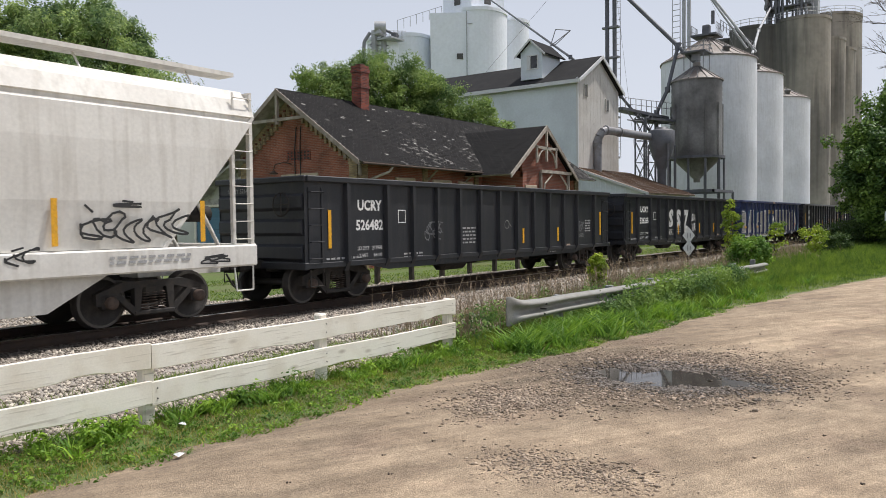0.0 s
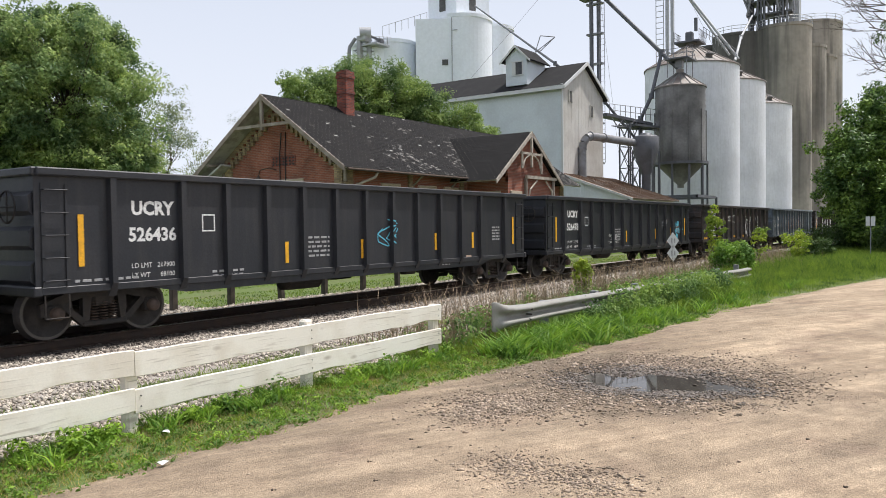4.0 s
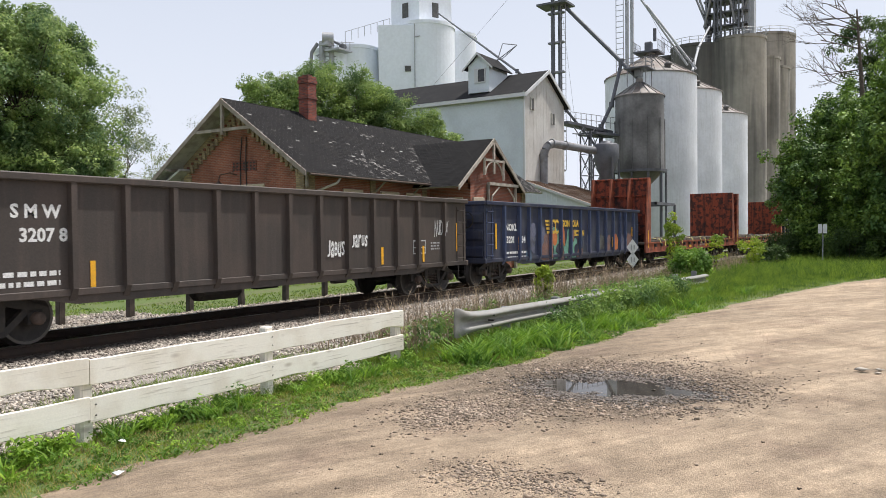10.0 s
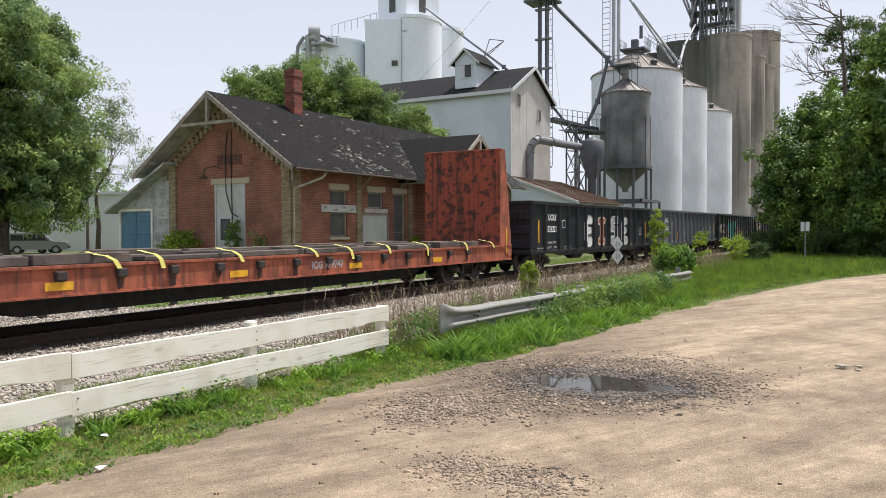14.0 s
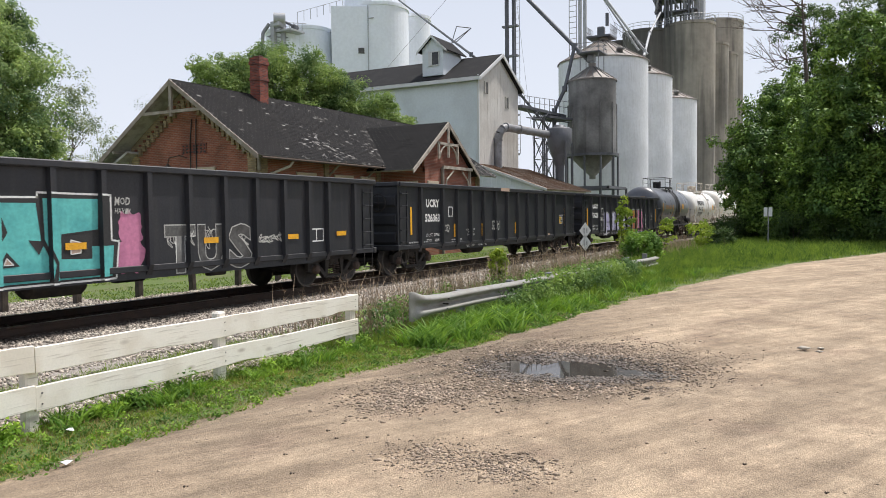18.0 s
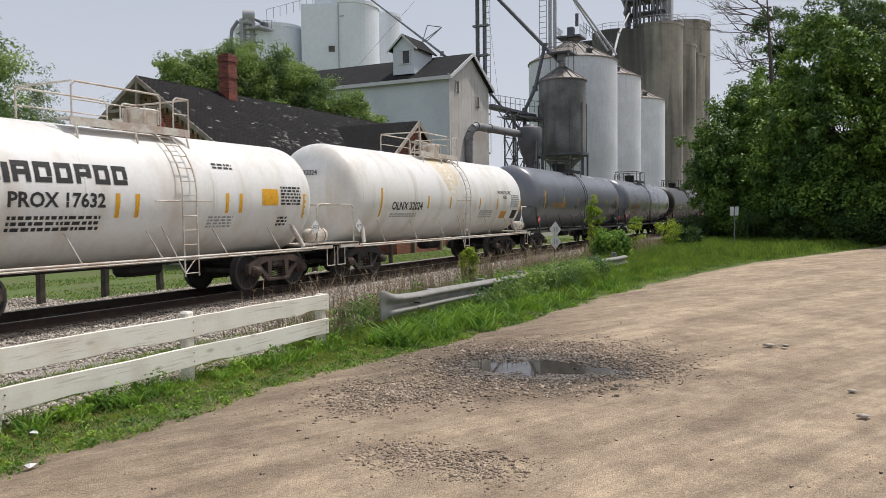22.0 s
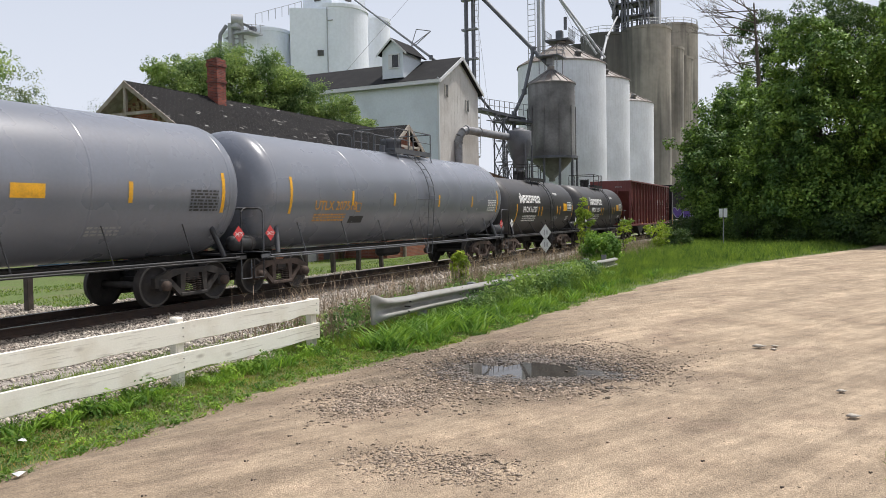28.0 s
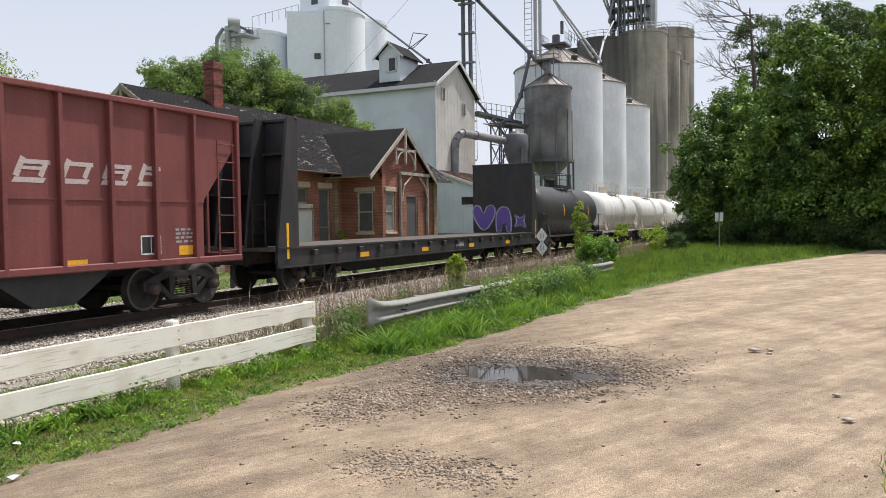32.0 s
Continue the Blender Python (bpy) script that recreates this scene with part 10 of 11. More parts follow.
def red_hopper(cx):
    car = thing("hopper_car", "oxide-red ribbed hopper car with black chutes", "railway car", group="cars of the freight train")
    CARS.append((car, cx))
    for s, r in ((1, 0), (-1, 180)):
        prof = [(-6.9, 1.0), (6.9, 1.0), (6.9, 2.3), (7.95, 3.55), (7.95, 4.2), (-7.95, 4.2), (-7.95, 3.55), (-6.9, 2.3)]
        sd = part("side_wall", Shape().prism(prof, -1.40, -1.38, "y"), OXIDE, car, at=pose(0, 0, 0, 0, 0, r))
        for i in range(13):
            part("rib", cached("hopper_rib", lambda: Shape().box((0, -1.45, 2.6), (0.09, 0.12, 3.2), bevel=0.01), [OXIDE]), None, sd, at=pose(-6.6 + i * 1.1, 0, 0))
        part("top_chord", Shape().box((0, -1.45, 4.22), (16.0, 0.14, 0.12), bevel=0.02), OXIDE, car, at=pose(0, 0, 0, 0, 0, r))
        part("side_sill", Shape().box((0, -1.45, 1.03), (16.1, 0.12, 0.14), bevel=0.02).box((0, -1.415, 2.3), (13.8, 0.02, 0.05)), OXIDE, car, at=pose(0, 0, 0, 0, 0, r))
        for e in (-1, 1):
            part("corner_post", Shape().box((e * 8.0, -1.42, 2.6), (0.1, 0.14, 3.3), bevel=0.01), OXIDE, car, at=pose(0, 0, 0, 0, 0, r))
            part("ladder", ladder_shape(7, 0.4, 0.5, True), OXIDE, car, at=pose(e * 7.65, -1.4 * s, 1.2, 0, 0, r))
    for e in (-1, 1):
        part("slope_sheet", Shape().prism([(e * 7.9, 3.5), (e * 5.2, 1.05), (e * 5.1, 1.12), (e * 7.9, 3.62)][:: -e], -1.38, 1.38, "y"), OXIDE, car)
        part("end_wall", Shape().box((e * 7.95, 0, 3.9), (0.05, 2.8, 0.75)), OXIDE, car)
        part("end_sill", Shape().box((e * 8.0, 0, 1.05), (0.12, 2.9, 0.2), bevel=0.02), OXIDE, car)
        for y in (-0.5, 0.5):
            part("end_post", Shape().box((e * 8.0, y, 2.4), (0.08, 0.08, 2.7), bevel=0.01), OXIDE, car)
    part("bay_floor", Shape().box((0, 0, 1.15), (10.4, 2.7, 0.06)).box((0, 0, 0.9), (15.6, 0.4, 0.35)), IRON, car)
    for x in (-3.3, 0, 3.3):
        part("chute", Shape().prism([(x - 1.5, 1.1), (x - 0.4, 0.35), (x + 0.4, 0.35), (x + 1.5, 1.1)], -1.2, 1.2, "y"), BLACK, car, "black discharge chute")
    for x, z, h in ((0, 2.6, 2.9), (-4.5, 3, 2.2), (4.5, 3, 2.2)):
        part("bay_divider", Shape().box((x, 0, z), (0.05, 2.7, h)), OXIDE, car)
    FADED = mat("faded_pink_stencil", (0.42, 0.22, 0.2), 0.8, fine=30, var=0.3)
    MARK = mat("pale_pink_mark", (0.5, 0.42, 0.4), 0.7, fine=30, var=0.2)
    for i, (xa, xb) in enumerate(((2.45, 3.05), (3.35, 3.95), (4.25, 4.85), (5.12, 5.6))):
        w, z = xb - xa, 2.7 + 0.008 * i
        mk = Shape().poly([(xa - 0.06, z - 0.14), (xb - 0.06, z - 0.14), (xb, z - 0.05), (xa, z - 0.05)], -1.404)
        mk.ribbon([(xa + 0.04, z), (xa + 0.16, z + 0.26)], 0.11, -1.405).ribbon([(xa + 0.14, z + 0.22), (xb + 0.06, z + 0.22)], 0.08, -1.406)
        mk.ribbon([(xb - 0.1, z + (0.0 if i < 3 else 0.12)), (xb, z + 0.2)], 0.1, -1.407)
        if i != 1:
            mk.ribbon([(xa + 0.1, z + 0.11), (xb - 0.02, z + 0.11)], 0.06, -1.408)
        part("logo_block", mk, MARK, car, "pale slanted block of the owner's mark")
    for i in range(4):
        x = -5.45 + i * 0.29
        part("logo_block", Shape().ribbon([(x, 2.18), (x, 2.4), (x + 0.17, 2.4), (x + 0.15, 2.28), (x, 2.28)], 0.045, -1.404), FADED, car)
    label(car, "43  23", -5.08, 1.65, 0.28, FADED, -1.404)
    label(car, "430234", 0, 0, 0.17, GREY_PAINT).matrix_basis = pose(-8.06, -0.6, 3.75, 90, 0, -90)
    for x, z, h in ((-6.38, 1.26, 0.24), (-3.6, 1.12, 0.11), (-1.73, 1.12, 0.1), (0.95, 1.12, 0.12), (3.6, 1.12, 0.13), (6.4, 1.26, 0.2)):
        part("reflector", Shape().box((x, -1.405, z), (0.5, 0.004, h)), YELLOW, car, "yellow reflective strip")
    bars(car, -5.3, 1.4, 1.6, 2, GREY_PAINT, -1.404)
    bars(car, 6.05, 1.7, 0.55, 4, GREY_PAINT, -1.404, seed=3)
    bars(car, -1.95, 1.45, 0.5, 4, ORANGE_PAINT, -1.404, seed=4)
    part("label_panel", Shape().box((5.38, -1.404, 1.4), (0.5, 0.004, 0.35)), DARK_PAINT, car)
    part("label_frame", Shape().ribbon([(5.13, 1.22), (5.63, 1.22), (5.63, 1.58), (5.13, 1.58), (5.13, 1.22)], 0.03, -1.408).ribbon([(5.38, 1.22), (5.38, 1.58)], 0.02, -1.408), WHITE_PAINT, car)
    add_ends(car, 8.05)
    for x in (-6.6, 6.6):
        add_truck(car, x)
    return car


red_hopper(471.7)
flat_car(491.2, 10.2, FLAT_BLACK, FLAT_BLACK, "black bulkhead flat car, empty, with a lilac graffiti heart", "978066", False, True)
tank_car(508.3, 11.2, 1.38, 2.25, TANK_BLACK, BLACK, "black tank car with a top platform", "", (), None, [(-2.0, 2.0, 2.6), (3.0, 2.0, 2.6)], 0.6, 2)
tank_car(520.6, 11.0, 1.38, 2.25, TANK_WHITE, WHITE_TRIM, "stained white tank car with white railings", "", (), None, [(-2.0, 2.0, 2.6)], 0.6, 4)
tank_car(532.6, 11.0, 1.38, 2.25, TANK_WHITE, WHITE_TRIM, "stained white tank car with white railings", "", (), None, [(-2.0, 2.0, 2.6)], 0.6, 6)
tank_car(544.6, 11.0, 1.38, 2.25, TANK_WHITE, WHITE_TRIM, "stained white tank car with white railings", "", (), None, [], 0.6, 8)

# ---- white covered hopper ----
CREAM = mat("dusty_white_car_paint", (0.76, 0.74, 0.69), 0.55, col2=(0.6, 0.57, 0.52), amount=0.5, scale=0.8, fine=15, bump=0.05, var=0.06, streak=(0.42, 0.38, 0.32), streak_amount=0.4)


def white_hopper(cx):
    car = thing("covered_hopper_car", "dusty white covered hopper car with black graffiti scrawl", "railway car", group="cars of the freight train")
    CARS.append((car, cx))
    H = 8.75
    for s, r in ((1, 0), (-1, 180)):
        vs, k = [], 8
        sec = [(-1.44, 1.4), (-1.52, 2.2), (-1.54, 3.2), (-1.52, 3.75), (-1.46, 3.8), (-1.46, 3.86), (-1.50, 3.88), (-1.36, 4.2), (-1.1, 4.42), (-0.6, 4.52), (0.0, 4.55)]

        def reach(z):
            return H if z > 3.85 else H - (3.85 - z) * 0.82
        for e in (-1, 1):
            vs += [(e * reach(z), y, z) for y, z in sec]
        m_ = len(sec)
        fs = [(i, m_ + i, m_ + i + 1, i + 1) for i in range(m_ - 1)]
        part("side_wall", Shape().add(vs, fs, smooth=False), CREAM, car, at=pose(0, 0, 0, 0, 0, r))
        part("side_sill", Shape().box((0, -1.47, 1.18), (2 * H, 0.14, 0.42), bevel=0.03), CREAM, car, at=pose(0, 0, 0, 0, 0, r))
        for e in (-1, 1):
            part("corner_post", Shape().box((e * (H - 0.05), -1.4, 2.7), (0.08, 0.1, 2.7)).box((e * (H - 0.5), -1.42, 2.7), (0.06, 0.08, 2.6)), CREAM, car, at=pose(0, 0, 0, 0, 0, r))
            part("ladder", ladder_shape(9, 0.34, 0.42, True), CREAM, car, at=pose(e * s * (H - 0.27), -1.44 * s, 1.5, 0, 0, r))
            part("sill_step", Shape().pipe([(-0.2, 0, 0.95), (-0.15, 0, 0.5), (0.25, 0, 0.5), (0.25, 0, 1.2)], 0.018, 5), CREAM, car, at=pose(e * (H - 0.35), -1.5 * s, 0))
        part("running_board", Shape().box((0, -0.85, 4.72), (2 * H - 0.3, 0.45, 0.04)).box((0, -1.08, 4.74), (2 * H - 0.3, 0.03, 0.08)), CREAM, car, at=pose(0, 0, 0, 0, 0, r))
        for i in range(8):
            part("board_bracket", Shape().pipe([(-H + 1 + i * 2.2, -0.85, 4.7), (-H + 1 + i * 2.2, -1.12, 4.35)], 0.02, 5), CREAM, car, at=pose(0, 0, 0, 0, 0, r))
    for e in (-1, 1):
        part("end_sheet", Shape().prism([(e * H, 3.85), (e * (H - 2.05), 1.35), (e * (H - 2.1), 1.4), (e * (H - 0.05), 3.9)][:: -e], -1.5, 1.5, "y").box((e * H, 0, 4.1), (0.04, 2.8, 0.55)), CREAM, car)
        part("end_frame", Shape().box((e * (H - 0.9), 0, 1.0), (1.9, 0.6, 0.4)).box((e * H, 0, 1.2), (0.1, 2.9, 0.4), bevel=0.02).pipe([(e * (H - 0.2), -0.7, 1.2), (e * (H - 1.0), -0.7, 2.6)], 0.04).pipe([(e * (H - 0.2), 0.7, 1.2), (e * (H - 1.0), 0.7, 2.6)], 0.04), CREAM, car)
        part("brake_cylinder", Shape().rod((e * (H - 0.9), -0.5, 2.0), (e * (H - 0.4), -0.5, 2.0), 0.16, n=14), IRON, car)
    for x in (-4.2, 0, 4.2):
        part("chute", Shape().prism([(x - 2.0, 1.2), (x - 0.5, 0.4), (x + 0.5, 0.4), (x + 2.0, 1.2)], -1.25, 1.25, "y"), CREAM, car, "dusty discharge chute")
    scribble(car, 5.12, 7.14, 1.42, 2.12, DARK_PAINT, 209, 6, 0.04, -1.55)
    scribble(car, 5.7, 6.2, 2.08, 2.2, DARK_PAINT, 204, 1, 0.035, -1.55)
    scribble(car, 3.95, 4.45, 1.18, 1.47, DARK_PAINT, 202, 2, 0.03, -1.55)
    scribble(car, 7.4, 8.05, 1.05, 1.22, DARK_PAINT, 203, 2, 0.03, -1.55)
    bars(car, 5.6, 1.25, 1.6, 2, GREY_PAINT, -1.55)
    for x in (4.7, 7.45):
        part("reflector", Shape().box((x, -1.552, 1.85), (0.1, 0.004, 0.75)), YELLOW, car, "yellow reflective strip")
    add_ends(car, H)
    for x in (-6.9, 6.75):
        add_truck(car, x)
    return car


white_hopper(1.5)


def true_length(car, k):
    """Bring a gondola drawn 16.1 m long to its true length; its trucks and couplers keep their shape."""
    for ob in car.children:
        if ob.name.split(".")[0] in ("truck", "coupler"):
            ob.matrix_basis = Matrix.Translation((ob.matrix_basis.translation.x * (k - 1), 0, 0)) @ ob.matrix_basis
        else:
            ob.matrix_basis = Matrix.Diagonal((k, 1, 1, 1)) @ ob.matrix_basis


for car_, _ in CARS:
    if car_.name in RIBBED:
        true_length(car_, 0.975)


# ---- trees, bushes, grass ----
# the darker maple green also carries the crown's inner shadow
LEAF_DARK = leaf_mat("maple_leaves", (0.04, 0.095, 0.022), (0.23, 0.38, 0.095), 0.45, 0.25, 0.2)
LEAF_ASH = leaf_mat("dark_ash_leaves", (0.045, 0.09, 0.03), (0.11, 0.18, 0.055), 0.6, 0.2, 0.3)
LEAF_MID = leaf_mat("linden_leaves", (0.1, 0.185, 0.06), (0.27, 0.38, 0.145), 0.6, 0.25, 0.5)
# paler than the linden leaves: the haze before these trees is in the colour
LEAF_HAZY = leaf_mat("hazy_tree_leaves", (0.14, 0.24, 0.095), (0.33, 0.44, 0.2), 0.6, 0.25, 0.5)
LEAF_PALE = leaf_mat("willow_leaves", (0.16, 0.22, 0.12), (0.26, 0.32, 0.2))
LEAF_YOUNG = leaf_mat("young_yellow_leaves", (0.22, 0.34, 0.04), (0.4, 0.5, 0.08))
LEAF_BUSH = leaf_mat("bush_leaves", (0.09, 0.2, 0.03), (0.22, 0.37, 0.07))
BLADE = leaf_mat("grass_blades", (0.085, 0.165, 0.026), (0.23, 0.34, 0.06), 1.8)
BLADE_NEAR = leaf_mat("mown_grass_blades", (0.09, 0.165, 0.025), (0.22, 0.31, 0.055), 2.2)
WEED_LOW = leaf_mat("low_clover_leaves", (0.09, 0.2, 0.03), (0.22, 0.36, 0.06), 2.0)
BLADE2 = leaf_mat("broad_weeds", (0.08, 0.195, 0.026), (0.23, 0.39, 0.06), 1.6)
MUGWORT = leaf_mat("grey_green_weeds", (0.1, 0.19, 0.05), (0.2, 0.31, 0.09), 1.2)
BLADE_DRY = leaf_mat("dry_grass", (0.22, 0.20, 0.08), (0.34, 0.29, 0.14))


def leaf_cloud(centres, radii, per, size, seed, droop=0.3, flat=0.7):
    """Leaf blades in clumps round the branch ends: bent pairs of triangles."""
    rg = np.random.default_rng(seed)
    n_ = len(centres) * per
    c = np.repeat(centres, per, 0)
    rad = np.repeat(radii, per)
    d = rg.normal(size=(n_, 3))
    d /= np.linalg.norm(d, axis=1)[:, None]
    p = c + d * (rad * rg.uniform(0.25, 1.0, n_) ** 0.6)[:, None] * np.array([1, 1, flat])
    nrm = d * 0.7 + rg.normal(size=(n_, 3)) * 0.5 + np.array([0, 0, 0.7])
    nrm /= np.linalg.norm(nrm, axis=1)[:, None]
    u = np.cross(nrm, rg.normal(size=(n_, 3)))
    u /= np.linalg.norm(u, axis=1)[:, None] + 1e-9
    w = np.cross(nrm, u)
    s = size * rg.uniform(0.6, 1.35, n_)[:, None]
    tip = u * s + np.array([0, 0, -droop]) * s
    v = np.stack([p - u * s * 0.6, p + w * s * 0.42, p + tip, p - w * s * 0.42], 1).reshape(-1, 3)
    f = np.arange(n_ * 4).reshape(-1, 4)
    return v, f


def tree(name, x, y, z, height, lobes, lab, leaf, trunk=0.3, clumps=220, per=60, size=0.2, seed=1, base=None, bare=0.0, clump_r=0.75, lean=(0, 0), group="", category="tree"):
    """A tree: tapered trunk, limbs to the lobes of the crown, leaf clumps over their shells. lobes: dx, dy, centre height, rx, ry, rz."""
    rnd = random.Random(seed)
    rg = np.random.default_rng(seed)
    t = thing(name, lab, category, at=pose(x, y, z), group=group)
    fork = base or height * 0.25
    sh = Shape()
    pts = [(0, 0, -0.2, trunk * 1.35), (0.02, 0.02, 0.4, trunk)]
    for i in range(1, 6):
        pts.append((lean[0] * i / 5 + rnd.uniform(-0.1, 0.1), lean[1] * i / 5 + rnd.uniform(-0.1, 0.1), 0.4 + (fork - 0.4) * i / 5, trunk * (1 - 0.09 * i)))
    for a, b in zip(pts[:-1], pts[1:]):
        sh.rod(a[:3], b[:3], a[3], b[3], 9, caps=False)
    top = Vector(pts[-1][:3])
    part("trunk", sh, BARK, t)
    cents, rads = [], []
    tot = sum(l[3] * l[4] + l[4] * l[5] for l in lobes)
    lm = Shape()
    for dx, dy, dz, rx, ry, rz in lobes:
        c = Vector((dx, dy, dz))
        mid = top.lerp(c, 0.5) + Vector((rnd.uniform(-0.4, 0.4), rnd.uniform(-0.4, 0.4), rnd.uniform(-0.2, 0.5)))
        lm.rod(top, mid, trunk * 0.5, trunk * 0.32, 6, caps=False).rod(mid, c, trunk * 0.32, trunk * 0.12, 6, caps=False)
        k = max(5, int(2.0 * clumps * (rx * ry + ry * rz) / tot))
        # boughs over the lobe, each with its own spray of clumps on its upper side
        boughs = []
        for i in range(max(10, k // 7)):
            d = rg.normal(size=3)
            d /= np.linalg.norm(d)
            boughs.append((np.array([dx, dy, dz]) + d * np.array([rx, ry, rz]) * rg.uniform(0.72, 1.0), rg.uniform(0.3, 0.52) * (rx + ry + rz) / 3))
        for i in range(k):
            d = rg.normal(size=3)
            d /= np.linalg.norm(d)
            if i % 5 < 3:
                at_, rb = boughs[i % len(boughs)]
                d[2] = d[2] * 0.8 + 0.12
                q = at_ + d * rb * rg.uniform(0.5, 1.0)
            else:
                q = np.array([dx, dy, dz]) + d * np.array([rx, ry, rz]) * rg.uniform(0.4, 1.05) ** 0.45
            if rg.random() < bare:
                continue
            cents.append(q)
            rads.append(clump_r * 0.72 * rg.uniform(0.5, 1.3))
            if i % 6 == 0:
                s = c.lerp(mid, rnd.uniform(0, 0.6))
                lm.rod(s, q, trunk * 0.1, trunk * 0.03, 4, caps=False)
    part("limb_work", lm, BARK, t)
    v, f = leaf_cloud(np.array(cents), np.array(rads), int(per * 1.7), size * 0.47, seed + 1, flat=0.8)
    ob = mass("crown", v, f, leaf, t)
    tagged(ob, kind="stuff")
    return t


# big trees left of the depot
tree("shade_tree", 24.6, 43.5, -0.3, 16, [(0, 0, 9.5, 4.6, 4.4, 5.0), (-2.5, 1.5, 8.0, 3.5, 3.5, 4.0), (2.2, -1.4, 6.8, 2.6, 2.4, 3.0), (0.6, 0.2, 12.6, 3.2, 3.0, 2.6), (1.8, -1.2, 3.8, 2.2, 2.0, 1.8), (-3.5, 2.5, 11.5, 3.0, 3.0, 3.0), (-0.5, 0.3, 5.6, 4.2, 4.0, 2.8), (-3.0, 1.8, 4.4, 3.0, 3.0, 2.4)],
     "big leafy green shade tree beside the depot", LEAF_HAZY, 0.38, 900, 80, 0.27, 3, 4.0, clump_r=1.0)
tree("shade_tree", 19.5, 46.5, -0.3, 15, [(0, 0, 8.5, 4.0, 4.0, 4.5), (2.5, -1.0, 5.0, 3.0, 2.6, 3.0), (0, 0, 12.0, 3.0, 3.0, 2.5)],
     "big leafy green shade tree beside the depot", LEAF_HAZY, 0.36, 420, 70, 0.29, 5, 3.5, clump_r=1.0)
tree("pale_tree", 36.2, 51.6, -0.3, 13, [(0, 0, 10.2, 2.6, 2.4, 4.0), (0.8, -0.9, 7.6, 2.4, 2.0, 2.2)], "slender pale tree coming into leaf", LEAF_PALE, 0.2, 150, 26, 0.2, 7, 5.0, bare=0.15, clump_r=0.8)
tree("round_tree", 58.0, 85.0, -0.3, 9, [(0, 0, 5.6, 5.0, 4.0, 3.2)], "rounded green tree beyond the shed", LEAF_MID, 0.2, 90, 50, 0.25, 9, 1.8)
# trees behind the depot roof
tree("backyard_tree", 38.0, 35.5, -0.3, 13, [(0, 0, 9.0, 3.0, 2.6, 3.4), (2.8, -1.8, 10.0, 2.8, 2.4, 3.2), (-2.4, 1.0, 8.0, 1.6, 1.5, 1.8), (5.6, -3.2, 9.2, 2.4, 2.2, 3.0), (1.4, -0.8, 11.4, 2.6, 2.2, 1.8), (3.6, -2.0, 7.2, 3.0, 2.4, 2.6), (4.4, -2.6, 11.0, 2.4, 2.0, 1.8), (-1.0, 0.4, 10.2, 2.2, 2.0, 1.8)],
     "green tree rising behind the depot roof", LEAF_MID, 0.3, 640, 66, 0.22, 11, 4.0, clump_r=0.85)
tree("backyard_tree", 46.5, 30.6, -0.3, 11, [(0, 0, 8.2, 2.2, 2.0, 2.6), (1.8, -0.8, 7.6, 1.6, 1.5, 1.9), (-1.6, 0.8, 6.0, 2.4, 2.0, 2.4)],
     "green tree rising behind the depot roof", LEAF_MID, 0.25, 260, 66, 0.2, 13, 3.5, clump_r=0.7)
tree("bare_sapling", 33.2, 36.5, -0.3, 10, [(0, 0, 8.2, 1.6, 1.6, 1.6)], "thin half-bare tree behind the depot", LEAF_PALE, 0.12, 50, 10, 0.14, 15, 5.0, bare=0.2)
# the wooded clump at the bend of the road
tree("maple_tree", 57.0, 4.9, -0.1, 12, [(0, 0, 6.2, 4.0, 3.4, 3.2), (-3.2, 1.2, 4.3, 2.4, 1.9, 2.5), (-2.0, -2.6, 4.6, 3.0, 3.0, 3.4), (0.6, -0.9, 8.7, 3.0, 2.4, 2.2), (-3.0, -0.4, 2.2, 2.4, 2.4, 1.9), (-1.5, 2.7, 5.7, 1.7, 1.2, 1.4), (0.5, 0.2, 3.4, 3.4, 3.2, 3.0)],
     "dense dark green maple at the bend of the road", LEAF_DARK, 0.32, 620, 70, 0.3, 17, 2.4, clump_r=0.85, group="trees at the bend")
tree("maple_tree", 52.0, -0.8, -0.1, 13, [(0, 0, 6.6, 4.2, 4.0, 4.0), (-1.0, 2.6, 4.6, 3.2, 2.6, 3.4), (0.5, -2.2, 8.6, 3.4, 3.0, 3.0), (0, 0.8, 10.6, 2.8, 2.6, 2.2), (-1.6, 0.4, 2.4, 3.0, 3.6, 1.8), (-0.6, -3.6, 5.0, 3.0, 2.8, 3.4), (0.5, -1.5, 3.0, 3.4, 3.4, 2.8)],
     "dense dark green maple at the bend of the road", LEAF_DARK, 0.34, 680, 70, 0.3, 19, 2.4, clump_r=0.85, group="trees at the bend")
tree("maple_tree", 48.5, -7.0, -0.1, 14, [(0, 0, 8.0, 3.8, 3.6, 4.2), (0.5, 1.5, 11.0, 3.0, 3.0, 2.6), (-0.5, -3.0, 7.0, 3.6, 3.4, 4.0), (0.0, 0.0, 3.6, 3.0, 3.6, 3.2)],
     "dense dark green maple at the bend of the road", LEAF_DARK, 0.34, 420, 70, 0.3, 21, 3.4, clump_r=0.85, group="trees at the bend")
tree("tall_ash_tree", 68.0, 2.2, -0.1, 20, [(0, 0, 13.5, 3.4, 3.2, 3.0), (-1.0, 1.6, 15.8, 2.6, 2.6, 2.0), (1.0, -2.6, 16.6, 3.0, 3.0, 2.2), (0, 2.4, 11.4, 2.2, 2.2, 1.8), (0, -5.0, 14.0, 3.4, 3.4, 3.2)],
     "tall airy dark tree above the maples", LEAF_ASH, 0.34, 270, 42, 0.26, 23, 8.0, clump_r=0.8, bare=0.1, group="trees at the bend")


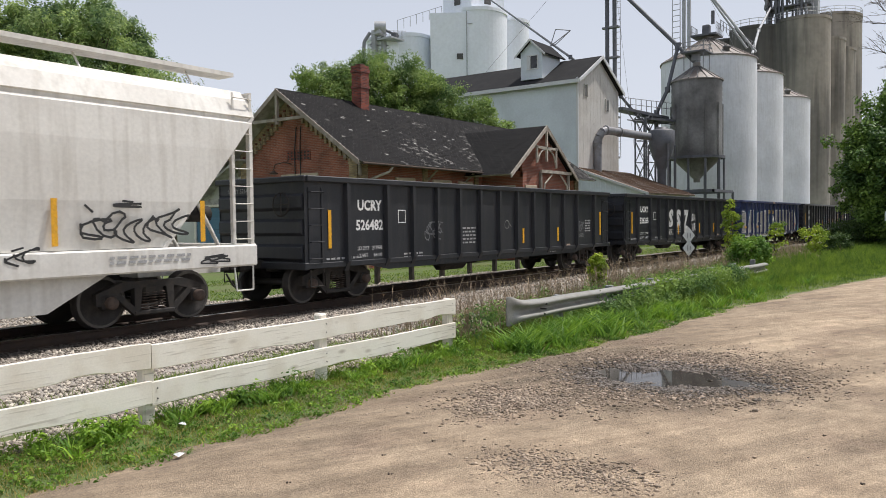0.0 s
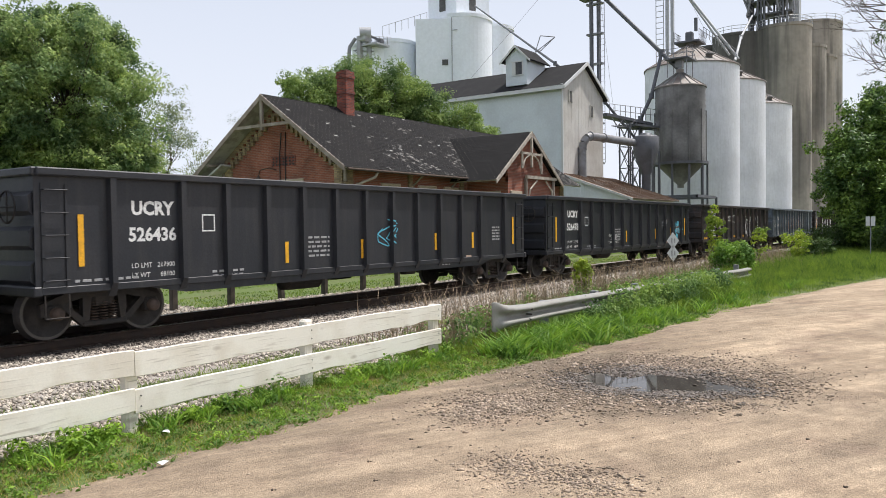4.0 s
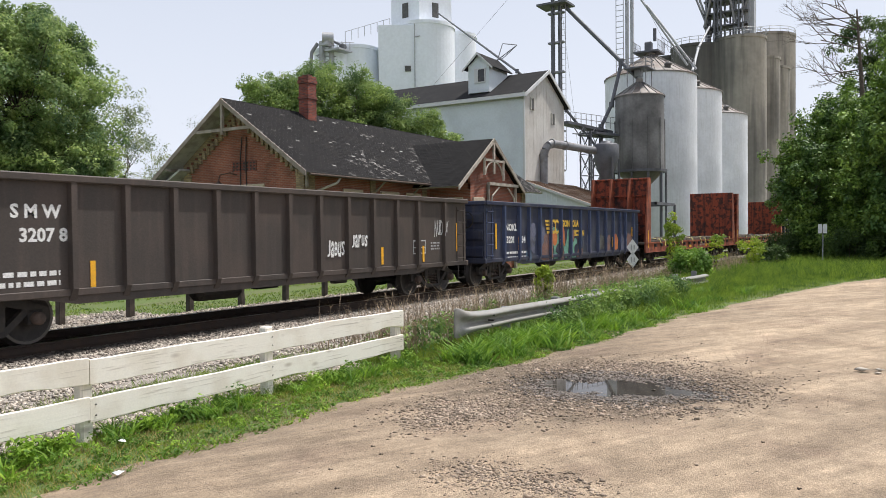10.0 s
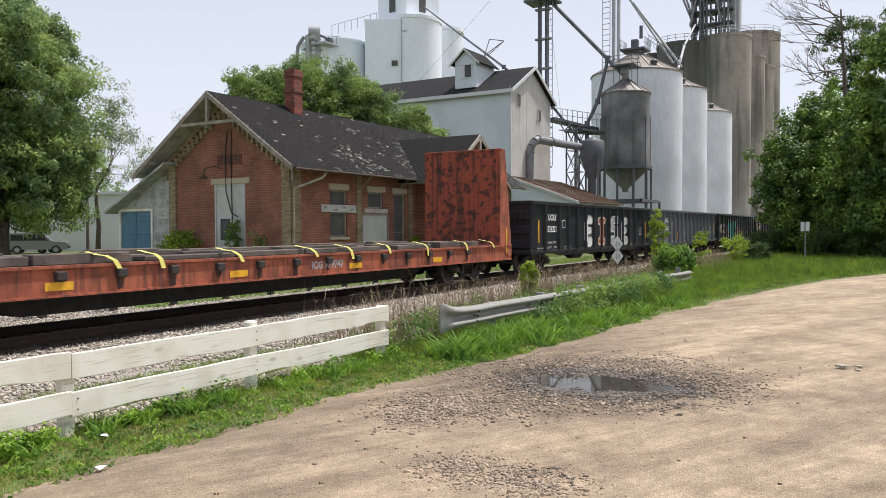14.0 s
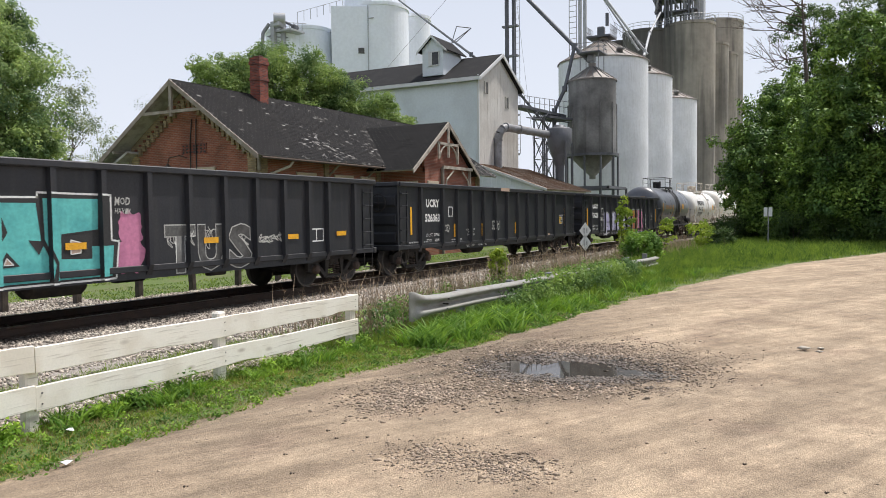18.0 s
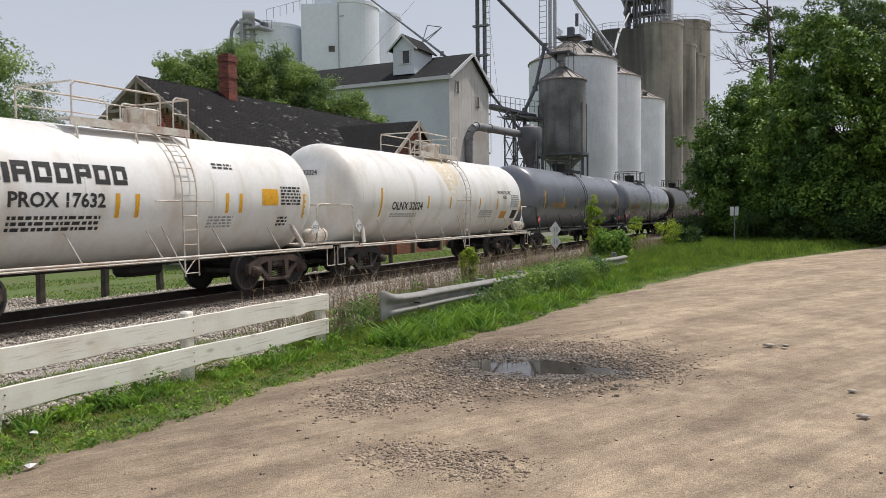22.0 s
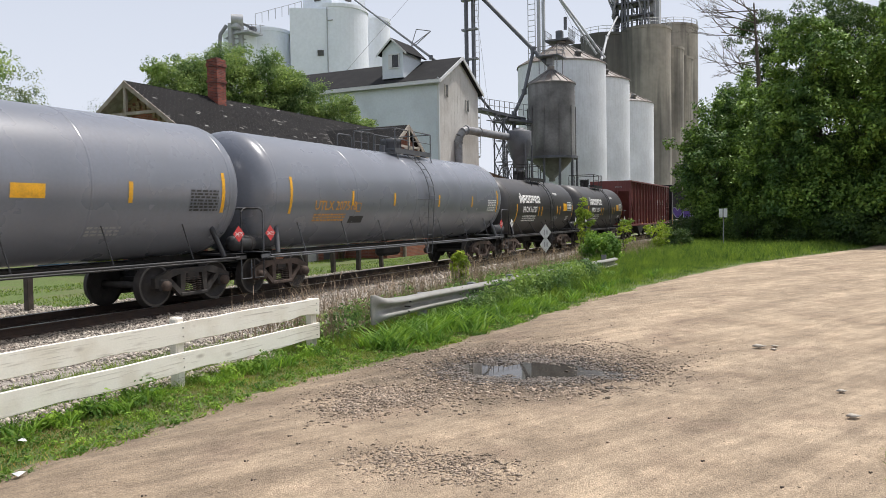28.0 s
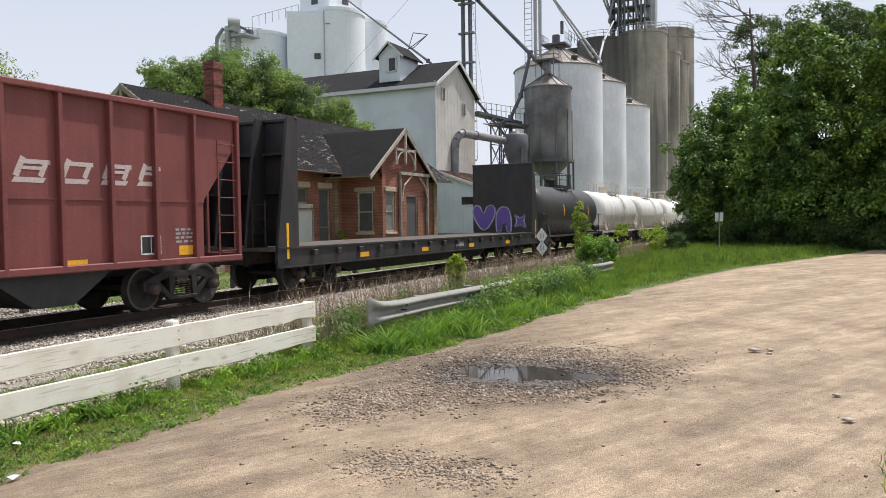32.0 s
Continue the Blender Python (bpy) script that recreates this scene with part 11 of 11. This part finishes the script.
tree("tall_ash_tree", 66.0, -5.5, -0.1, 20, [(0, 0, 13.0, 4.0, 4.0, 3.4), (0, -3.2, 15.6, 3.6, 3.6, 3.0), (0, 2.8, 15.4, 3.0, 3.0, 2.4), (0, -6.5, 13.5, 3.6, 3.6, 3.4)],
     "tall airy dark tree above the maples", LEAF_ASH, 0.34, 270, 42, 0.26, 29, 8.0, clump_r=0.8, bare=0.1, group="trees at the bend")


def bare_tree(x, y, z, seed, lab, h=17.0):
    t = thing("dead_tree", lab, "tree", at=pose(x, y, z))
    rnd = random.Random(seed)
    tr = Shape()
    tr.rod((0, 0, 0), (0.3, 0.2, h * 0.6), 0.28, 0.16, 8).rod((0.3, 0.2, h * 0.6), (0.2, 0.6, h), 0.16, 0.05, 6)

    def grow(br, p, d, ln, r, depth):
        q = p + d * ln
        br.rod(p, q, r, r * 0.6, 4, caps=False)
        if depth:
            for k in range(rnd.choice((2, 3))):
                e = (d + Vector((rnd.uniform(-0.6, 0.6), rnd.uniform(-0.7, 0.7), rnd.uniform(-0.3, 0.5)))).normalized()
                grow(br, p.lerp(q, rnd.uniform(0.5, 1.0)), e, ln * rnd.uniform(0.5, 0.75), r * 0.6, depth - 1)
    for i in range(11):
        zz = h * rnd.uniform(0.62, 0.98)
        br = Shape()
        grow(br, Vector((0.25, 0.3, zz)), Vector((rnd.uniform(-0.5, 0.3), rnd.uniform(0.3, 1.0), rnd.uniform(-0.05, 0.5))).normalized(), rnd.uniform(1.6, 3.0), 0.055, 4)
        part("branch", br, BARK, t)
    part("trunk", tr, BARK, t)


bare_tree(60.5, 3.4, -0.1, 4, "bare dead tree with fine branches above the maples")

# back row added to block light and view; some of it stands unseen
for i, (bx, by, bh) in enumerate(((66, -6, 11), (72, 4, 12), (60, -12, 12), (74, -12, 13), (63, -19, 12))):
    tree("maple_tree", bx, by, -0.1, bh, [(0, 0, bh * 0.62, 4.2, 4.2, bh * 0.34), (-1.5, 1.0, bh * 0.3, 3.8, 4.2, bh * 0.27)],
         "dark green tree added behind the maples to block light", LEAF_ASH, 0.3, 200, 60, 0.3, 301 + i, 2.6, clump_r=1.0, group="trees at the bend")

# bushes and saplings along the rails


def bush(x, y, z, rx, rz, cz, leaf, lab, clumps, per, size, seed, name="bush", stems=5):
    t = thing(name, lab, "bush", at=pose(x, y, z), group="bushes along the track")
    rg = np.random.default_rng(seed)
    d = rg.normal(size=(clumps, 3))
    d /= np.linalg.norm(d, axis=1)[:, None]
    c = d * np.array([rx, rx, rz]) * rg.uniform(0.3, 1.0, (clumps, 1)) ** 0.5 + np.array([0, 0, cz])
    st = Shape()
    for i in range(stems):
        q = c[i % clumps]
        st.rod((0.05 * i - 0.1, 0.03 * i, -0.1), (q[0], q[1], q[2]), 0.018, 0.006, 5)
    part("stems", st, BARK, t)
    v, f = leaf_cloud(c, np.full(clumps, rx * 0.38), per, size, seed + 2)
    tagged(mass("foliage", v, f, leaf, t), kind="stuff")


bush(31.9, 8.7, -0.15, 0.4, 1.05, 1.65, LEAF_YOUNG, "yellow-green young sapling beside the track", 44, 26, 0.085, 31, "sapling")
bush(28.9, 7.3, -0.15, 0.74, 0.6, 0.72, LEAF_BUSH, "round bright green bush beside the track", 80, 60, 0.075, 33)
bush(35.8, 7.9, -0.15, 0.45, 0.75, 1.1, LEAF_YOUNG, "straggly green bush beside the track", 18, 24, 0.085, 35)
bush(39.7, 7.1, -0.15, 0.62, 0.65, 0.95, LEAF_YOUNG, "yellow-green bush beside the track", 34, 30, 0.09, 37)
bush(43.0, 6.6, -0.15, 0.7, 0.6, 0.6, LEAF_ASH, "dark green bush beside the track", 50, 50, 0.075, 39)
bush(18.9, 8.6, -0.15, 0.24, 0.5, 0.64, LEAF_YOUNG, "bright green leafy shoot beside the guardrail", 60, 34, 0.06, 45, "leafy_shoot", 3)
bush(24.0, 28.0, -0.3, 1.0, 1.0, 1.1, LEAF_YOUNG, "green bush against the depot wall", 50, 40, 0.1, 47)
bush(24.1, 25.0, -0.3, 0.35, 1.0, 1.6, LEAF_DARK, "ivy climbing beside the boarded door", 40, 30, 0.07, 49, "ivy")
bush(24.0, 23.3, -0.3, 0.7, 1.0, 1.0, LEAF_DARK, "weedy shrub against the depot wall", 30, 30, 0.09, 51)
bush(33.2, 21.6, -0.3, 0.4, 0.7, 1.2, LEAF_YOUNG, "weeds against the depot wall", 20, 20, 0.08, 53)
for i, (bx, by) in enumerate(((50.5, 3.6), (49.2, 1.2), (47.8, -1.6), (46.6, -4.4), (45.6, -7.4), (52.5, 0.2), (50.8, -4.0))):
    bush(bx, by, -0.15, 1.6, 1.1, 0.9, LEAF_ASH, "dark green shrub in the shade under the maples", 70, 64, 0.085, 80 + i)
for i in range(5):
    bush(54 + 3 * i, 7.6 - 0.6 * i, -0.15, 1.6, 1.0, 0.8, LEAF_ASH, "dark green undergrowth below the maples", 60, 60, 0.095, 60 + i)


def blades(x, y, z, h, w, lean, seed):
    """Single grass blades, each a thin bent sliver."""
    rg = np.random.default_rng(seed)
    n_ = len(x)
    a = rg.uniform(0, 2 * np.pi, n_)
    dx, dy = np.cos(a), np.sin(a)
    b = rg.uniform(0, 2 * np.pi, n_)
    lx, ly = np.cos(b) * lean * h, np.sin(b) * lean * h
    p = np.stack([x, y, z], 1)
    e = np.stack([dx * w, dy * w, 0 * w], 1) / 2
    mid = p + np.stack([lx * 0.35, ly * 0.35, h * 0.6], 1)
    tip = p + np.stack([lx, ly, h], 1)
    v = np.stack([p - e, p + e, mid + e * 0.7, tip, mid - e * 0.7], 1).reshape(-1, 3)
    k = np.arange(n_) * 5
    f = np.concatenate([np.stack([k, k + 1, k + 2, k + 4], 1), np.stack([k + 4, k + 2, k + 3, k + 3], 1)])
    return v, f


def grass(name, x, y, h, w, lean, material, seed, lab):
    z = np.interp(y, [4, 6, 8.5, 16.5, 19], [-0.13, -0.11, -0.2, -0.33, -0.22]) - 0.01
    v, f = blades(x, y, z, h, w, lean, seed)
    q = f[: len(f) // 2]
    t3 = f[len(f) // 2:, :3]
    tris = np.concatenate([q[:, [0, 1, 2]], q[:, [0, 2, 3]], t3])
    return tagged(mass(name, v, tris, material), lab, "grass", kind="stuff")


def verge(n_, x0, x1, lo, hi, seed):
    rg = np.random.default_rng(seed)
    x = rg.uniform(x0, x1, n_)
    e = np.array([road_edge(a) + 0.22 * smooth_noise((a * 0.8, 0.3, 0)) + 0.1 * smooth_noise((a * 3.1, 1.3, 0)) for a in x])
    y = e + lo + (hi - e - lo) * rg.uniform(0, 1, n_) ** 1.0
    return x, y, e, rg


x, y, e, rg = verge(120000, 1.5, 13, -0.25, 7.3, 1)
pat = np.array([smooth_noise((a * 0.9, b * 1.1, 4)) for a, b in zip(x, y)])
pat2 = np.array([smooth_noise((a * 3.0, b * 3.0, 14)) for a, b in zip(x, y)])
rim = np.clip((y - e) / 0.45, 0, 1)
keep = (pat + 0.6 * pat2 + 0.2 * rg.normal(size=len(x)) > 0.35 - 0.75 * rim) & ~((y > 6.85) & (x < 9) & (pat < 0.1)) & ~((y > 6.15) & (x < 9.2) & (rg.random(len(x)) < 0.6 + 0.5 * pat2))
x, y, e, pat2 = x[keep], y[keep], e[keep], pat2[keep]
near = np.clip((y - e) / 0.9, 0.22, 1)
tall = 1 + 1.1 * ((y > 6.3) & (x > 6)) * np.clip(x / 9, 0, 1) + 1.4 * (np.abs(y - 6.65) < 0.2) * (pat2 > 0.05) + 0.9 * np.clip(pat2, 0, 1)
h = rg.uniform(0.018, 0.055, len(x)) * near * tall
grass("verge_grass", x, y, h, np.full(len(x), 0.007), 0.6, BLADE_NEAR, 5, "bright green grass on the road verge")
x, y, e, rg = verge(80000, 12.5, 34, -0.35, 9.3, 2)
pat2 = np.array([smooth_noise((a * 1.6, b * 1.6, 14)) for a, b in zip(x, y)])
rim = np.clip((y - e) / 0.6, 0, 1)
keep = (pat2 + 0.25 * rg.normal(size=len(x)) > 0.3 - 0.9 * rim) & ~((y > 7.2) & (rg.random(len(x)) < 0.6))
x, y, e, pat2 = x[keep], y[keep], e[keep], pat2[keep]
rise = np.clip((x - 14) / 6, 0, 1) * np.clip((y - e) / 1.4, 0, 1) * (y > 5.0)
h = rg.uniform(0.06, 0.2, len(x)) * np.clip((y - e) / 1.6, 0.2, 1.2) * (1 + 0.8 * np.clip(pat2, 0, 1)) + 0.3 * rise * np.clip(0.5 + pat2, 0.1, 1.5) * rg.uniform(0.3, 1.3, len(x))
grass("verge_grass", x, y, h, np.full(len(x), 0.013), 0.5, BLADE, 6, "bright green grass beside the guardrail")
x, y, e, rg = verge(56000, 33, 75, -1.6, 9.8, 3)
pat2 = np.array([smooth_noise((a * 0.5, b * 0.9, 14)) for a, b in zip(x, y)])
keep = pat2 + 0.15 * rg.normal(size=len(x)) > -0.9 * (y - e + 0.25)
x, y, e = x[keep], y[keep], e[keep]
h = rg.uniform(0.1, 0.45, len(x)) * np.clip((y - e) / 2.0, 0.15, 1.1)
grass("verge_grass", x, y, h, np.full(len(x), 0.028), 0.5, BLADE, 7, "bright green grass towards the bend of the road")
rg = np.random.default_rng(12)
x, y = rg.uniform(2, 13, 9000), rg.normal(6.55, 0.25, 9000)
x, y = np.r_[x, rg.uniform(2, 14, 15000)], np.r_[y, rg.uniform(4.9, 6.6, 15000)]
keep = y > np.array([road_edge(a) for a in x]) + 0.05
x, y = x[keep], y[keep]
grass("dry_grass", x, y, rg.uniform(0.02, 0.075, len(x)), np.full(len(x), 0.006), 0.9, BLADE_DRY, 8, "thin dry yellow grass along the fence")
x, y = np.r_[rg.uniform(3, 12, 4000), rg.uniform(4.9, 8.9, 11000)], np.r_[rg.normal(8.0, 0.35, 4000), rg.normal(7.85, 0.28, 11000)]
grass("verge_grass", x, y, rg.uniform(0.08, 0.19, 15000), np.full(15000, 0.01), 0.6, BLADE, 18, "grass growing through the ballast")
x, y = rg.uniform(4, 60, 26000), 18.3 - 1.2 * np.abs(rg.normal(0, 0.45, 26000)) + 4.7 * rg.random(26000)
y = np.where((x > 13) & (y > 18) & (y < 20.5), y - 1.4, y)
grass("far_grass", x, y, rg.uniform(0.03, 0.08, 26000), np.full(26000, 0.03), 0.7, BLADE, 9, "short green grass between the track and the depot")
x, y = rg.uniform(5.2, 6.8, 900), rg.uniform(-1.6, -0.45, 900)
v, f = blades(x, y, np.full(900, -0.08), rg.uniform(0.04, 0.1, 900), np.full(900, 0.008), 0.6, 10)
tagged(mass("verge_grass", v, np.concatenate([f[:900][:, [0, 1, 2]], f[:900][:, [0, 2, 3]], f[900:, :3]]), BLADE), "small patch of grass in the road", "grass", kind="stuff")


def tufts(spots, per, h, w, spread_, material, seed, name, lab, lean=0.8):
    rg = np.random.default_rng(seed)
    x = np.concatenate([rg.normal(s[0], spread_ * s[2], per) for s in spots])
    y = np.concatenate([rg.normal(s[1], spread_ * s[2], per) for s in spots])
    sc = np.concatenate([np.full(per, s[2]) for s in spots])
    return grass(name, x, y, rg.uniform(0.5, 1.0, len(x)) * h * sc, w * sc, lean, material, seed, lab)


rg = np.random.default_rng(21)
spots = [(rg.uniform(9.6, 15.5), rg.normal(5.75, 0.28), rg.uniform(0.6, 1.15)) for _ in range(190)] + [(rg.uniform(3.0, 9.5), rg.normal(6.4, 0.16), rg.uniform(0.3, 0.7)) for _ in range(85)]
spots = [p for p in spots if abs(p[0] - 6.55) > 0.3 and abs(p[0] - 4.25) > 0.25] + [(rg.uniform(14, 26), rg.normal(5.6, 0.6), rg.uniform(0.5, 1.1)) for _ in range(90)]
tufts(spots, 26, 0.34, 0.036, 0.085, BLADE2, 23, "leafy_weeds", "broad-leaved bright green weeds beside the guardrail", 1.15)

k = 420
wx, wy = rg.uniform(13.2, 22, k), rg.normal(5.86, 0.2, k)
wz = rg.uniform(-0.05, 0.46, k) * np.clip((wx - 12.4) / 3, 0.3, 1)
wx2, wy2, wz2 = rg.uniform(9.4, 24, 200), rg.normal(6.95, 0.3, 200), rg.uniform(-0.1, 0.35, 200)
v, f = leaf_cloud(np.stack([np.r_[wx, wx2], np.r_[wy, wy2], np.r_[wz, wz2]], 1), np.full(k + 200, 0.17), 34, 0.048, 91, 0.5, 1.2)
tagged(mass("tall_weeds", v, f, MUGWORT), "tall grey-green weeds growing over the guardrail", "weeds", kind="stuff")
# low leafy plants among the verge grass
k = 900
wx = rg.uniform(2.5, 16, k)
wy = np.array([road_edge(a) for a in wx]) + 0.1 + rg.uniform(0, 1, k) * 1.35
v, f = leaf_cloud(np.stack([wx, wy, rg.uniform(-0.11, -0.05, k)], 1), rg.uniform(0.04, 0.11, k), 26, 0.022, 92, 0.2, 0.5)
tagged(mass("low_leaves", v, f, WEED_LOW), "small leafy plants among the verge grass", "weeds", kind="stuff")
k = 46
wx = rg.uniform(3.2, 9.4, k)
wx = wx[(np.abs(wx - 6.55) > 0.35) & (np.abs(wx - 4.25) > 0.3)]
k = len(wx)
v, f = leaf_cloud(np.stack([wx, 6.42 + 0.1 * rg.normal(size=k), rg.uniform(-0.08, 0.05, k)], 1), rg.uniform(0.07, 0.16, k), 60, 0.034, 95, 0.4, 0.9)
tagged(mass("fence_weeds", v, f, WEED_LOW), "leafy dark green weeds at the foot of the fence", "weeds", kind="stuff")
low = [(rg.uniform(3.0, 20), 0.0, rg.uniform(0.3, 0.7)) for _ in range(170)]
low = [(a, road_edge(a) + abs(rg.normal(0.15, 0.3)), c) for a, b, c in low]
tufts(low, 26, 0.13, 0.03, 0.1, WEED_LOW, 27, "low_weeds", "flat broad-leaved weeds along the road edge", 1.3)

# dry stalks standing between the road and the ballast
rg = np.random.default_rng(31)
sv, sf = [], []
rnd = random.Random(8)
clumps_at = [(rnd.uniform(9.6, 22), rnd.gauss(7.3, 0.45)) for _ in range(46)] + [(rnd.uniform(20, 44), rnd.gauss(8.3, 0.5)) for _ in range(40)]
for i in range(2300):
    if i % 5 < 3:
        cx_, cy_ = clumps_at[rnd.randrange(len(clumps_at))]
        x, y = rnd.gauss(cx_, 0.3), rnd.gauss(cy_, 0.22)
    else:
        x = rnd.uniform(8.9, 44)
        y = rnd.gauss(7.9 if x < 14 else 8.4, 0.7)
    if y < 6.45 and x < 30:
        continue
    hgt = rnd.uniform(0.35, 1.0) * (1.0 if x < 30 else 0.9)
    lx, ly = rnd.uniform(-0.45, 0.25) * hgt, rnd.uniform(-0.3, 0.3) * hgt
    w = 0.004 + 0.00012 * x

    def sliver(p, q, w0):
        k = len(sv)
        sv.extend([(p[0] - w0, p[1] + w0, p[2]), (p[0] + w0, p[1] - w0, p[2]), q])
        sf.append((k, k + 1, k + 2))
    base = (x, y, -0.2)
    tip = (x + lx, y + ly, hgt - 0.15)
    sliver(base, tip, w)
    for j in range(rnd.randint(2, 6)):
        f_ = rnd.uniform(0.3, 0.9)
        m_ = tuple(base[c] + (tip[c] - base[c]) * f_ for c in range(3))
        sliver(m_, (m_[0] + rnd.uniform(-0.3, 0.3) * hgt, m_[1] + rnd.uniform(-0.25, 0.25) * hgt, m_[2] + rnd.uniform(-0.05, 0.3) * hgt), w * 0.6)
tagged(mass("dry_stalks", np.array(sv), np.array(sf), DRY), "brown dead weed stalks along the ballast", "weeds", kind="stuff")


# ---- movement ----
# how far the train lags behind an even 14.84 m/s: it enters a little slower and settles
LAG = [(0, 0.0), (1, 0.51), (2, 1.39), (3, 2.0), (4, 2.45), (5, 2.79), (6, 3.01), (7, 3.03), (8, 3.16), (9, 3.38), (10, 3.59), (11, 3.96), (12, 4.31), (13, 4.75), (14, 5.02), (16, 5.54), (18, 6.14),
       (20, 6.49), (22, 6.96), (23, 7.18), (25, 7.33), (27, 7.73), (28, 8.06), (29, 8.44), (30, 8.84), (31, 9.0), (32, 9.37)]


def run(t):
    """Metres that the train has gone at t seconds."""
    return 14.84 * t - float(np.interp(t, [r[0] for r in LAG], [r[1] for r in LAG]))


def motions():
    """The train runs past towards -x, its wheels turning while they are near."""
    for car, cx in CARS:
        walk(car, [(t, pose(cx - run(t), TRACK_Y, 0)) for t, _ in LAG])
    for w, car, off in AXLES:
        cx = next(c for o, c in CARS if o == car)
        base = w.matrix_basis.translation.copy()
        t0 = max(0.0, (cx + off - 42) / SPEED)
        t1 = min(32.0, (cx + off + 2) / SPEED)
        rows = [(0.0, 0.0)]
        k0, k1 = math.ceil(t0 * FPS), math.floor(t1 * FPS)
        for k in range(max(1, k0), k1 + 1):
            rows.append((k / FPS, -math.degrees((run(k / FPS) - run(max(0, k0) / FPS)) / 0.457)))
        if rows[-1][0] < 31.99:
            rows.append((32.0, rows[-1][1]))
        walk(w, [(t, Matrix.Translation(base) @ Matrix.Rotation(radians(a), 4, "Y")) for t, a in rows])


motions()
